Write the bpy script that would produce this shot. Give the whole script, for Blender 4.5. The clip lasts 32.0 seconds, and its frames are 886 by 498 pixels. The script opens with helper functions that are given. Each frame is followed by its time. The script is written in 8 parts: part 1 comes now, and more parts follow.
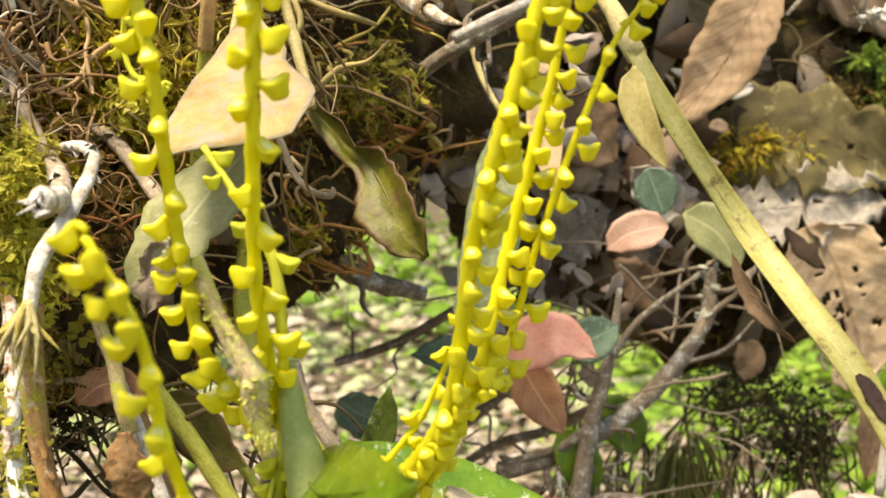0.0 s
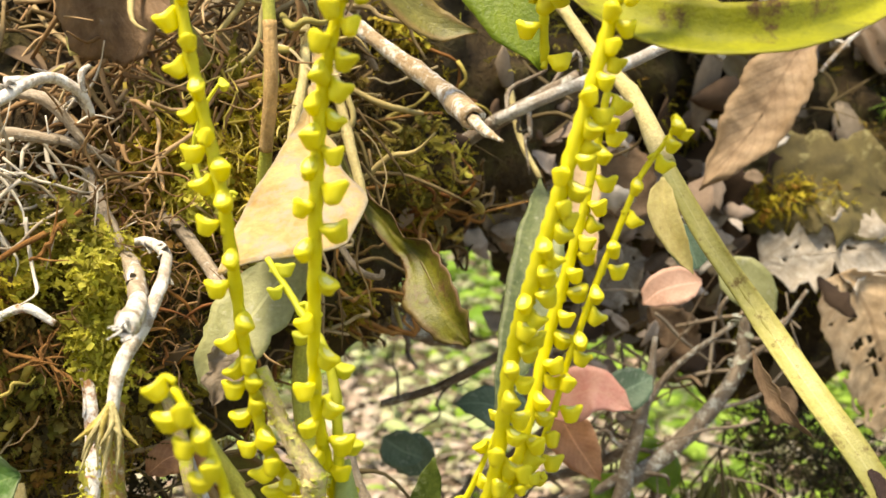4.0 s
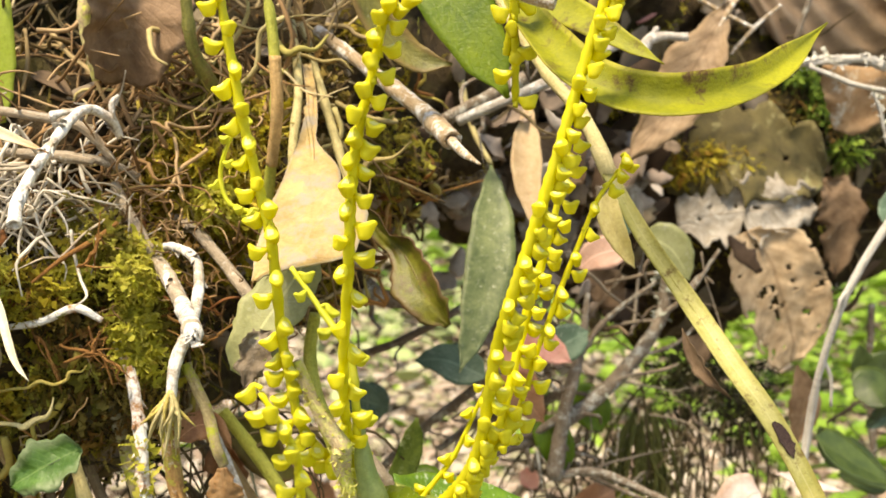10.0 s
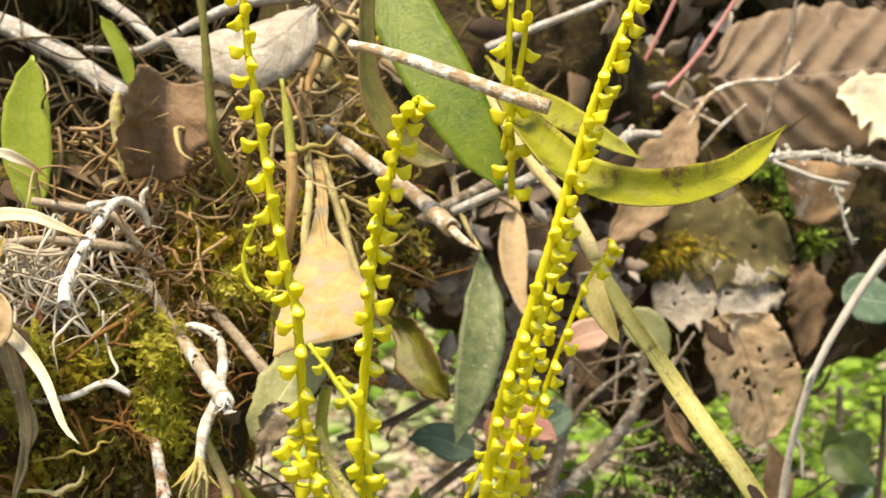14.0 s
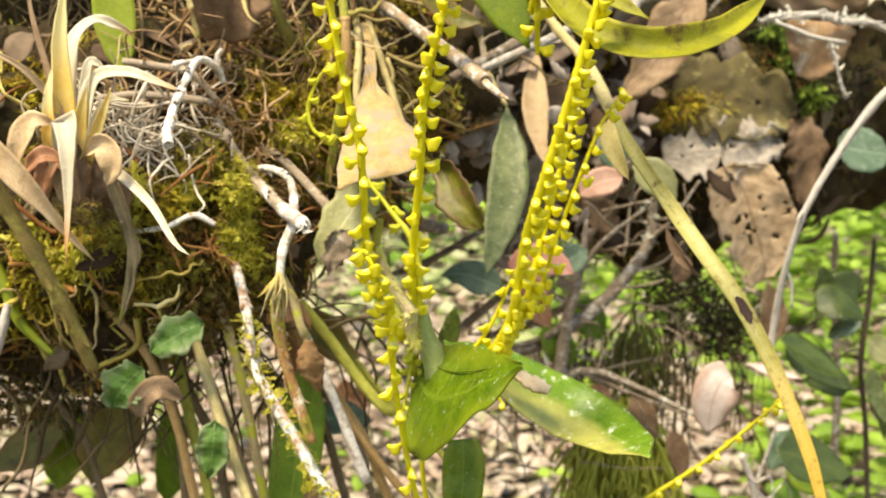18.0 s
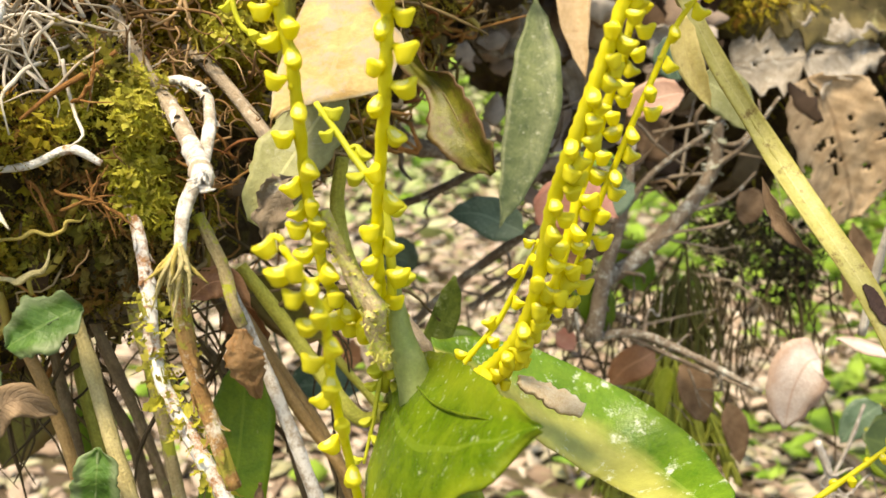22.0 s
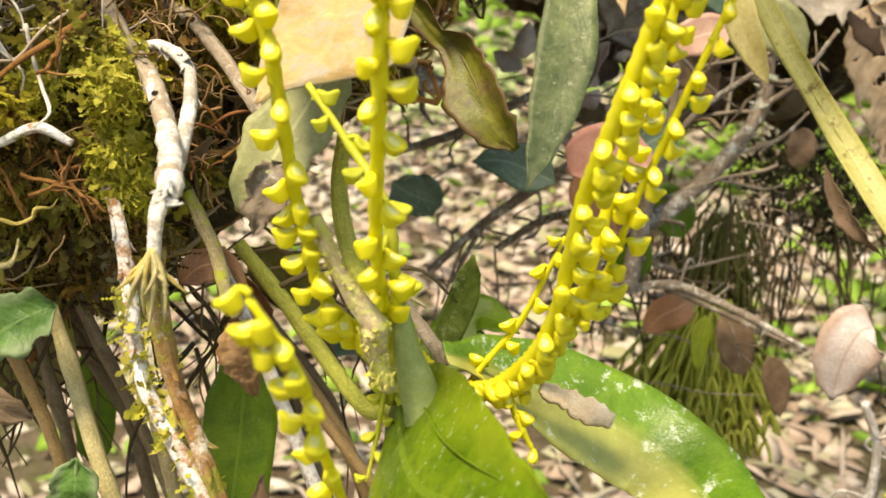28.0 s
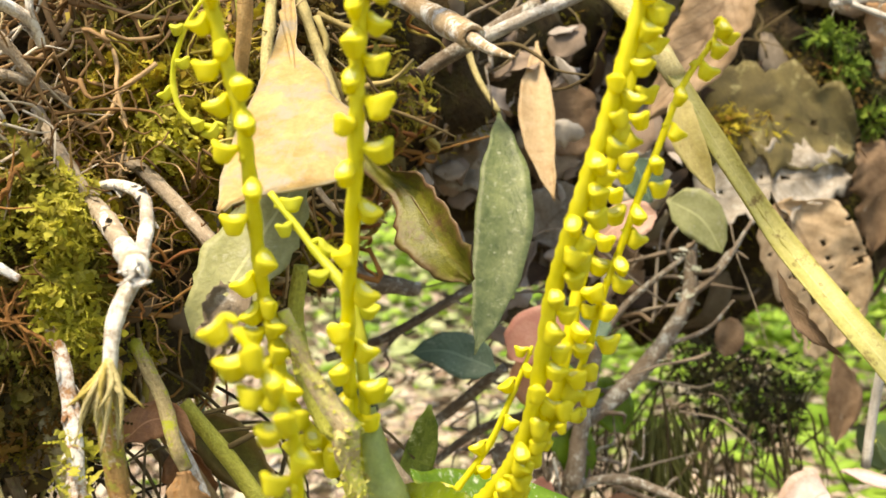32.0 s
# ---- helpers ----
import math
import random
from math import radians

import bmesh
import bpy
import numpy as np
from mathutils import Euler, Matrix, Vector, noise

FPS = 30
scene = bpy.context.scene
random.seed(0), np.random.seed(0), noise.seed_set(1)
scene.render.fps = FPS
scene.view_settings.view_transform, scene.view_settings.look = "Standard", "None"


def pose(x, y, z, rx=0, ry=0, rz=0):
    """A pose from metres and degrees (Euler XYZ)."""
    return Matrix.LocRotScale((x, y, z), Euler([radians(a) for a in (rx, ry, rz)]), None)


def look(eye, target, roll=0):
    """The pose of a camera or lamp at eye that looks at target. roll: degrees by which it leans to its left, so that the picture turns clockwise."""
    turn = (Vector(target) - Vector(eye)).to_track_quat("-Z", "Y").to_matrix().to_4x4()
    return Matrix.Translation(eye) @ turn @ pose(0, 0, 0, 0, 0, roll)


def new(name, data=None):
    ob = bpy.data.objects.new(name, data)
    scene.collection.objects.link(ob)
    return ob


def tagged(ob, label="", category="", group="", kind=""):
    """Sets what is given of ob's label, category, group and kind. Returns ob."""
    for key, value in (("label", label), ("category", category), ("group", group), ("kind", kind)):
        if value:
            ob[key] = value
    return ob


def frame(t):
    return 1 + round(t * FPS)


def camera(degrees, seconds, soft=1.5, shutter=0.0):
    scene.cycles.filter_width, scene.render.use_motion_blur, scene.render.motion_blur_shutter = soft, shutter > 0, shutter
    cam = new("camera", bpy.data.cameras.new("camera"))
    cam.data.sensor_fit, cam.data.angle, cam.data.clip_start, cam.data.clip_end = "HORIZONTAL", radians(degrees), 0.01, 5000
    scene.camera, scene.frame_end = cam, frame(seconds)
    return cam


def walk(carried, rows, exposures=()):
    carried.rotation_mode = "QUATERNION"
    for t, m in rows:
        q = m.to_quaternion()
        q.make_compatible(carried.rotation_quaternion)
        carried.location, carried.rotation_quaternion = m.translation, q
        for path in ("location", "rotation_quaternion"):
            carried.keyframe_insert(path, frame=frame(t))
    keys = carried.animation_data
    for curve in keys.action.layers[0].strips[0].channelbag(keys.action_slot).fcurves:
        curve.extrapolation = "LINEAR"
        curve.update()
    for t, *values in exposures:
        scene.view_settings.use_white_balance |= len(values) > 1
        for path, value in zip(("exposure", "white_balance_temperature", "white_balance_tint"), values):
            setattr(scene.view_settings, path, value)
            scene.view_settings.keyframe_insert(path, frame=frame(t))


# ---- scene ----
cam = camera(43.66, 32.0, soft=1.6)
cam.data.dof.use_dof, cam.data.dof.focus_distance, cam.data.dof.aperture_fstop = True, 0.26, 31.0
# seconds, eye in metres, yaw, pitch and roll in degrees
PATH = [
    (0, 0.00131, 0.00021, 0.80151, -0.074, -5.665, 0.893),
    (0.5, 0.00187, -0.00361, 0.80244, -0.012, -5.510, 0.919),
    (1, 0.00176, -0.00313, 0.80248, -0.167, -5.345, 1.058),
    (1.5, -0.00021, -0.00543, 0.80350, -0.139, -5.457, 1.510),
    (2, 0.00036, -0.00364, 0.80781, 0.318, -5.570, 1.612),
    (2.5, 0.00388, -0.00400, 0.81048, 1.651, -5.188, 0.475),
    (3, 0.00450, -0.00585, 0.81414, 2.093, -5.546, 0.633),
    (3.5, 0.00176, -0.01230, 0.82127, 2.042, -5.608, 0.972),
    (5.5, 0.00015, -0.02806, 0.83067, 2.566, -7.321, 0.815),
    (6, -0.00565, -0.03620, 0.83619, 2.757, -7.759, 0.838),
    (6.5, -0.01272, -0.04135, 0.83697, 3.048, -8.584, 0.870),
    (7, -0.01367, -0.04404, 0.83995, 3.325, -9.035, 0.975),
    (7.5, -0.01379, -0.05122, 0.84395, 3.567, -8.974, 1.022),
    (8, -0.01772, -0.06188, 0.85198, 4.022, -8.776, 1.269),
    (8.5, -0.02261, -0.06810, 0.85475, 4.414, -9.097, 1.226),
    (9, -0.02039, -0.06656, 0.85691, 1.948, -9.673, 1.221),
    (9.5, -0.01605, -0.06764, 0.85651, -0.297, -10.010, 0.800),
    (10, -0.01743, -0.06539, 0.85036, -2.486, -9.584, 0.480),
    (10.5, -0.01938, -0.06951, 0.84221, -3.088, -9.174, -0.382),
    (11, -0.02362, -0.07495, 0.84155, -3.668, -8.343, -0.396),
    (11.5, -0.02477, -0.08018, 0.84557, -3.943, -7.405, 0.039),
    (12, -0.02193, -0.08174, 0.84763, -3.825, -6.353, -0.060),
    (12.5, -0.02305, -0.08493, 0.84948, -3.721, -6.194, -0.064),
    (13, -0.02471, -0.09427, 0.85147, -3.976, -6.128, 0.035),
    (13.5, -0.02767, -0.09683, 0.85200, -3.703, -5.975, 0.233),
    (14, -0.02732, -0.09444, 0.85138, -3.866, -4.849, 0.545),
    (14.5, -0.02376, -0.09959, 0.85036, -4.011, -5.305, 0.007),
    (15, -0.02412, -0.12015, 0.85376, -4.118, -7.669, -0.403),
    (15.5, -0.02966, -0.13678, 0.85395, -4.329, -10.247, -0.195),
    (17.5, -0.03403, -0.14425, 0.84731, -3.167, -11.823, -0.175),
    (18, -0.03809, -0.15155, 0.85000, -3.100, -11.633, -0.007),
    (18.5, -0.04241, -0.14244, 0.84629, -2.929, -11.082, 0.443),
    (19, -0.04384, -0.12657, 0.84412, -2.597, -11.268, 0.497),
    (19.5, -0.03965, -0.10589, 0.84208, -2.329, -12.205, 0.371),
    (20, -0.03871, -0.08878, 0.83342, -1.618, -12.772, 0.600),
    (20.5, -0.03963, -0.07484, 0.82812, -1.127, -13.349, 0.741),
    (21, -0.03538, -0.06018, 0.82526, -1.023, -14.653, 0.773),
    (21.5, -0.02782, -0.04073, 0.83215, -0.881, -17.512, 0.427),
    (22, -0.02177, -0.02983, 0.83908, -1.472, -16.961, 0.703),
    (22.5, -0.01948, -0.02451, 0.85246, -0.756, -20.359, 0.578),
    (23, -0.01896, -0.02115, 0.86487, 0.184, -24.976, 0.565),
    (23.5, -0.01818, -0.01412, 0.86799, 0.700, -26.517, 0.669),
    (24, -0.01169, -0.00826, 0.86653, 1.760, -26.382, -0.232),
    (24.5, -0.00965, -0.01221, 0.86836, 2.160, -25.892, -0.223),
    (26.5, -0.01389, 0.00478, 0.85731, 0.796, -26.435, 1.058),
    (27, -0.01302, 0.00976, 0.85274, 0.035, -23.440, 0.973),
    (27.5, -0.01507, 0.00877, 0.85019, 0.362, -23.022, 0.613),
    (28, -0.01645, 0.00607, 0.85000, 0.472, -22.475, 0.484),
    (28.5, -0.01971, 0.00482, 0.85008, 0.648, -22.547, 0.686),
    (29, -0.02184, 0.00891, 0.84649, -0.873, -21.500, 0.734),
    (29.5, -0.02268, 0.00662, 0.84286, -2.375, -18.330, 0.632),
    (30, -0.02507, 0.00351, 0.84077, -2.584, -16.124, 0.110),
    (30.5, -0.02372, 0.00356, 0.83919, -3.278, -13.008, -0.192),
    (31, -0.02783, 0.00283, 0.83102, -3.970, -10.765, 0.225),
    (31.5, -0.02898, 0.00075, 0.82625, -4.263, -9.176, -0.220),
    (32, -0.02716, 0.00047, 0.81724, -4.345, -7.984, -0.758),
]
EXPOSURES = [(t, stops, 8900, 9) for t, stops in ((0.0, 1.4), (3.5, 1.4), (5.5, 1.56), (7.0, 1.62), (8.0, 1.48), (9.0, 1.25), (10.0, 1.38), (12.0, 1.36), (13.0, 1.22), (15.5, 1.3), (19.0, 1.33), (24.0, 1.35), (28.0, 1.28), (32.0, 1.42))]
walk(cam, [(t, pose(x, y, z, 90 + pitch, 0, yaw) @ pose(0, 0, 0, 0, 0, roll)) for t, x, y, z, yaw, pitch, roll in PATH], EXPOSURES)

# ---- daylight ----
SUN_TO = Vector((-0.26, -0.30, 0.92)).normalized()
world = bpy.data.worlds.new("world")
scene.world = world
world.use_nodes = True
sky = world.node_tree.nodes.new("ShaderNodeTexSky")
sky.sky_type, sky.sun_disc = "NISHITA", False
sky.sun_elevation, sky.sun_rotation = math.asin(SUN_TO.z), math.atan2(SUN_TO.x, SUN_TO.y)
world.node_tree.links.new(sky.outputs[0], world.node_tree.nodes["Background"].inputs[0])
world.node_tree.nodes["Background"].inputs[1].default_value = 0.135
sun = new("sun", bpy.data.lights.new("sun", "SUN"))
sun.data.energy, sun.data.angle, sun.data.color = 3.0, radians(16), (1.0, 0.965, 0.90)
sun.matrix_world = look(SUN_TO * 20, (0, 0, 0))


# ---- materials ----
def ramp(nt, src, stops):
    n = nt.nodes.new("ShaderNodeValToRGB")
    el = n.color_ramp.elements
    while len(el) < len(stops):
        el.new(0.5)
    for e, (p, c) in zip(el, stops):
        e.position, e.color = p, (*c, 1)
    nt.links.new(src, n.inputs[0])
    return n.outputs[0]


def tex(nt, co, scale, detail=4.0, rough=0.6, distort=0.0):
    n = nt.nodes.new("ShaderNodeTexNoise")
    n.inputs["Scale"].default_value, n.inputs["Detail"].default_value = scale, detail
    n.inputs["Roughness"].default_value, n.inputs["Distortion"].default_value = rough, distort
    nt.links.new(co, n.inputs["Vector"])
    return n.outputs[0]


def blend(nt, fac, a, b, mode="MIX"):
    n = nt.nodes.new("ShaderNodeMix")
    n.data_type, n.blend_type = "RGBA", mode
    for socket, v in ((n.inputs[0], fac), (n.inputs[6], a), (n.inputs[7], b)):
        if isinstance(v, bpy.types.NodeSocket):
            nt.links.new(v, socket)
        else:
            socket.default_value = v if isinstance(v, float) else (*v, 1)
    return n.outputs[2]


def calc(nt, op, a, b=0.0, c=0.0):
    n = nt.nodes.new("ShaderNodeMath")
    n.operation = op
    for socket, v in zip(n.inputs, (a, b, c)):
        if isinstance(v, bpy.types.NodeSocket):
            nt.links.new(v, socket)
        else:
            socket.default_value = v
    return n.outputs[0]


def base_mat(name, rough, spec=0.4):
    m = bpy.data.materials.new(name)
    m.use_nodes = True
    nt = m.node_tree
    b = nt.nodes["Principled BSDF"]
    b.inputs["Roughness"].default_value, b.inputs["Specular IOR Level"].default_value = rough, spec
    co = nt.nodes.new("ShaderNodeTexCoord")
    return m, nt, b, co.outputs["Object"], co.outputs["UV"]


def see_through(m, nt, b, col, amount):
    t = nt.nodes.new("ShaderNodeBsdfTranslucent")
    mix = nt.nodes.new("ShaderNodeMixShader")
    mix.inputs[0].default_value = amount
    nt.links.new(col, t.inputs[0])
    nt.links.new(b.outputs[0], mix.inputs[1])
    nt.links.new(t.outputs[0], mix.inputs[2])
    nt.links.new(mix.outputs[0], nt.nodes["Material Output"].inputs[0])


def bump(nt, b, height, strength, dist):
    n = nt.nodes.new("ShaderNodeBump")
    n.inputs["Strength"].default_value, n.inputs["Distance"].default_value = strength, dist
    nt.links.new(height, n.inputs["Height"])
    nt.links.new(n.outputs[0], b.inputs["Normal"])


def vary(nt, col, island=False, amount=0.25):
    if island:
        r = nt.nodes.new("ShaderNodeNewGeometry").outputs["Random Per Island"]
    else:
        r = nt.nodes.new("ShaderNodeObjectInfo").outputs["Random"]
    n = nt.nodes.new("ShaderNodeHueSaturation")
    nt.links.new(calc(nt, "MULTIPLY_ADD", r, 2 * amount, 1 - amount), n.inputs["Value"])
    nt.links.new(col, n.inputs["Color"])
    return n.outputs[0]


def leaf_mat(name, c1, c2, vein=None, spots=None, spot_at=0.66, spot_scale=420.0, rough=0.42, through_light=0.28, side_veins=0.25, scale=110.0, edge=None, edge_from=0.24, edge_gain=1.0, half=None, tip=None, tip_from=0.6, ribs=75.0):
    """Leaf tissue: two tones, a midrib and side veins along the blade, flecks."""
    m, nt, b, co, uv = base_mat(name, rough)
    col = ramp(nt, tex(nt, co, scale, 6, 0.65, 0.4), [(0.34, c1), (0.68, c2)])
    fine = tex(nt, co, 900, 3, 0.7)
    col = blend(nt, 0.35, col, ramp(nt, fine, [(0.3, (0.35, 0.35, 0.35)), (0.75, (0.75, 0.75, 0.75))]), "OVERLAY")
    sep = nt.nodes.new("ShaderNodeSeparateXYZ")
    nt.links.new(uv, sep.inputs[0])
    across = calc(nt, "ABSOLUTE", calc(nt, "SUBTRACT", sep.outputs[0], 0.5))
    rib = calc(nt, "LESS_THAN", across, 0.022)
    slant = calc(nt, "SINE", calc(nt, "MULTIPLY", calc(nt, "ADD", sep.outputs[1], calc(nt, "MULTIPLY", across, -0.5)), ribs))
    lines = calc(nt, "MULTIPLY", calc(nt, "POWER", calc(nt, "MULTIPLY_ADD", slant, 0.5, 0.5), 6.0), side_veins)
    v = vein or tuple(min(1.0, x * 1.5 + 0.03) for x in c2)
    col = blend(nt, lines, col, v)
    col = blend(nt, calc(nt, "MULTIPLY", rib, 0.6), col, v)
    if edge:
        rim = calc(nt, "MULTIPLY", calc(nt, "SMOOTH_MIN", calc(nt, "MULTIPLY", calc(nt, "SUBTRACT", across, edge_from), 7.0), 1.0, 0.1), calc(nt, "MULTIPLY", tex(nt, co, 160, 4), edge_gain))
        col = blend(nt, calc(nt, "MINIMUM", calc(nt, "MAXIMUM", rim, 0.0), 1.0), col, edge)
    if tip:
        far = calc(nt, "MULTIPLY", calc(nt, "SUBTRACT", calc(nt, "ADD", sep.outputs[1], calc(nt, "MULTIPLY", tex(nt, co, 60, 4), 0.15)), tip_from), 3.5)
        col = blend(nt, calc(nt, "MINIMUM", calc(nt, "MAXIMUM", far, 0.0), 0.85), col, tip)
    if half:
        turn = calc(nt, "MULTIPLY_ADD", calc(nt, "ADD", sep.outputs[0], calc(nt, "MULTIPLY", tex(nt, co, 70, 5), 0.5)), 4.0, calc(nt, "MULTIPLY_ADD", calc(nt, "POWER", sep.outputs[1], 3.0), -1.1, -2.35))
        col = blend(nt, calc(nt, "MINIMUM", calc(nt, "MAXIMUM", turn, 0.0), 1.0), col, ramp(nt, tex(nt, co, 150, 5), [(0.35, half), (0.65, tuple(min(1.0, x * 1.35) for x in half))]))
    if spots:
        s = ramp(nt, tex(nt, co, spot_scale, 6, 0.75), [(spot_at - 0.03, (0, 0, 0)), (spot_at + 0.10, (1, 1, 1))])
        col = blend(nt, s, col, spots)
    col = vary(nt, col, False, 0.12)
    nt.links.new(col, b.inputs["Base Color"])
    bump(nt, b, calc(nt, "ADD", calc(nt, "MULTIPLY", lines, -1.0), fine), 0.45, 0.0006)
    see_through(m, nt, b, col, through_light)
    return m


def bark_mat(name, c1, c2, patch=None, patch_at=0.55, patch_scale=130.0, rough=0.85, grain=(1, 1, 1), moss=None, moss_at=0.62):
    """Stems, roots and twigs: streaks, crust of lichen, moss film."""
    m, nt, b, co, uv = base_mat(name, rough, 0.25)
    mp = nt.nodes.new("ShaderNodeMapping")
    mp.inputs["Scale"].default_value = (9.0, 110.0, 1.0)
    nt.links.new(uv, mp.inputs[0])
    streak = tex(nt, mp.outputs[0], 1.0, 5, 0.7, 0.5)
    g = calc(nt, "ADD", calc(nt, "MULTIPLY", streak, 0.6), calc(nt, "MULTIPLY", tex(nt, co, 260, 6, 0.7, 0.6), 0.4))
    col = ramp(nt, g, [(0.36, c1), (0.62, c2)])
    fine = tex(nt, co, 1500, 3, 0.7)
    col = blend(nt, 0.5, col, ramp(nt, fine, [(0.3, (0.28, 0.28, 0.28)), (0.75, (0.75, 0.75, 0.75))]), "OVERLAY")
    if patch:
        s = ramp(nt, tex(nt, co, patch_scale * 1.6, 8, 0.8), [(patch_at - 0.03, (0, 0, 0)), (patch_at + 0.08, (1, 1, 1))])
        col = blend(nt, s, col, patch)
    if moss:
        s = ramp(nt, tex(nt, co, 90, 6, 0.75), [(moss_at, (0, 0, 0)), (moss_at + 0.06, (1, 1, 1))])
        col = blend(nt, s, col, moss)
    col = vary(nt, col, False, 0.12)
    nt.links.new(col, b.inputs["Base Color"])
    bump(nt, b, calc(nt, "ADD", g, fine), 0.7, 0.0009)
    return m


def fleck_mat(name, tones, rough=0.8, light=0.2, patchy=0.0):
    """Many small pieces: each island takes a tone of its own."""
    m, nt, b, co, uv = base_mat(name, rough, 0.25)
    r = nt.nodes.new("ShaderNodeNewGeometry").outputs["Random Per Island"]
    col = ramp(nt, r, [(i / max(1, len(tones) - 1), c) for i, c in enumerate(tones)])
    col = blend(nt, 0.45, col, ramp(nt, tex(nt, co, 300, 4, 0.7), [(0.3, (0.3, 0.3, 0.3)), (0.75, (0.72, 0.72, 0.72))]), "OVERLAY")
    if patchy:
        col = blend(nt, patchy, col, ramp(nt, tex(nt, co, 85, 5, 0.7, 0.5), [(0.38, (0.11, 0.08, 0.045)), (0.5, (0.66, 0.55, 0.42)), (0.60, (1.0, 1.0, 0.9)), (0.72, (1.25, 1.25, 1.1))]), "MULTIPLY")
    nt.links.new(col, b.inputs["Base Color"])
    if light:
        see_through(m, nt, b, col, light)
    return m


def petal_mat(name, c1, c2, light=0.3):
    m, nt, b, co, uv = base_mat(name, 0.42, 0.35)
    col = ramp(nt, tex(nt, co, 330, 3, 0.5), [(0.3, c1), (0.72, c2)])
    col = vary(nt, col, False, 0.10)
    nt.links.new(col, b.inputs["Base Color"])
    bump(nt, b, tex(nt, co, 1400, 3, 0.6), 0.25, 0.0004)
    see_through(m, nt, b, col, light)
    return m


M_FLOWER = petal_mat("flower_yellow", (0.83, 0.75, 0.030), (0.88, 0.83, 0.080), 0.40)
M_RACHIS = petal_mat("rachis_yellow_green", (0.76, 0.70, 0.030), (0.84, 0.79, 0.065), 0.36)
M_YOUNG = petal_mat("young_green", (0.60, 0.62, 0.045), (0.72, 0.70, 0.08))
M_LIP = petal_mat("flower_lip_pale", (0.87, 0.83, 0.24), (0.91, 0.88, 0.40))
M_TAN = leaf_mat("leaf_tan_yellow", (0.35, 0.22, 0.075), (0.48, 0.345, 0.15), (0.43, 0.30, 0.12), (0.32, 0.27, 0.20), 0.53, 95.0, 0.5, 0.18, 0.05, scale=170, edge=(0.52, 0.50, 0.43), edge_from=0.44, edge_gain=2.2)
M_PALE = leaf_mat("leaf_pale_green", (0.25, 0.26, 0.10), (0.37, 0.37, 0.18), None, (0.46, 0.45, 0.33), 0.60, 160.0, 0.5, 0.25, 0.05)
M_OLIVE = leaf_mat("leaf_olive_spotted", (0.085, 0.085, 0.02), (0.22, 0.20, 0.045), (0.2, 0.19, 0.05), (0.34, 0.33, 0.26), 0.66, 500.0, 0.5, 0.2, 0.1, edge=(0.24, 0.13, 0.05))
M_WITHER = leaf_mat("leaf_withered", (0.07, 0.075, 0.008), (0.19, 0.185, 0.020), (0.18, 0.15, 0.03), (0.10, 0.055, 0.025), 0.53, 130.0, 0.5, 0.10, 0.05, scale=150, edge=(0.12, 0.065, 0.03), edge_from=0.32, edge_gain=1.8)
M_DARK = leaf_mat("leaf_dark_flecked", (0.075, 0.108, 0.035), (0.215, 0.250, 0.10), (0.15, 0.185, 0.07), (0.44, 0.46, 0.31), 0.60, 420.0, 0.45, 0.15, 0.1, scale=200)
M_MOTTLED = leaf_mat("leaf_mottled", (0.06, 0.10, 0.012), (0.22, 0.28, 0.05), (0.16, 0.21, 0.04), (0.42, 0.46, 0.22), 0.58, 220.0, 0.45, 0.2, 0.05, scale=190)
M_GREEN = leaf_mat("leaf_green_dusty", (0.065, 0.120, 0.001), (0.15, 0.21, 0.003), (0.12, 0.185, 0.004), (0.36, 0.40, 0.14), 0.67, 420.0, 0.46, 0.22, 0.10)
M_BASE = leaf_mat("leaf_base_green", (0.065, 0.140, 0.006), (0.155, 0.24, 0.014), (0.18, 0.28, 0.025), (0.58, 0.64, 0.42), 0.63, 380.0, 0.25, 0.22, 0.03, edge=(0.25, 0.31, 0.02))
M_BASE2 = leaf_mat("leaf_base_streaked", (0.075, 0.17, 0.013), (0.16, 0.27, 0.026), (0.20, 0.31, 0.05), (0.70, 0.74, 0.58), 0.60, 190.0, 0.22, 0.15, 0.02, half=(0.33, 0.33, 0.085))
M_BRIGHT = leaf_mat("leaf_bright", (0.34, 0.43, 0.04), (0.45, 0.53, 0.085), (0.34, 0.44, 0.05), None, 0.7, 200.0, 0.32, 0.4, 0.0)
M_YELLOW = leaf_mat("leaf_yellow_spotted", (0.155, 0.165, 0.004), (0.30, 0.295, 0.007), (0.23, 0.235, 0.008), (0.085, 0.04, 0.008), 0.555, 110.0, 0.6, 0.18, 0.03, scale=60, edge=(0.42, 0.34, 0.05), edge_from=0.40)
M_STRAP = leaf_mat("leaf_strap_yellow", (0.36, 0.335, 0.08), (0.54, 0.49, 0.21), (0.57, 0.53, 0.25), (0.19, 0.13, 0.04), 0.575, 260.0, 0.42, 0.2, 0.0, scale=60, edge=(0.33, 0.29, 0.06), tip=(0.62, 0.40, 0.06), tip_from=0.72)
M_TANBRACT = leaf_mat("bract_papery", (0.52, 0.42, 0.15), (0.68, 0.58, 0.27), (0.56, 0.46, 0.2), (0.36, 0.26, 0.10), 0.66, 240.0, 0.5, 0.3, 0.02)
M_BROWN = leaf_mat("leaf_dead_brown", (0.13, 0.075, 0.040), (0.27, 0.175, 0.105), (0.20, 0.125, 0.07), (0.44, 0.38, 0.30), 0.66, 150.0, 0.75, 0.15, 0.3)
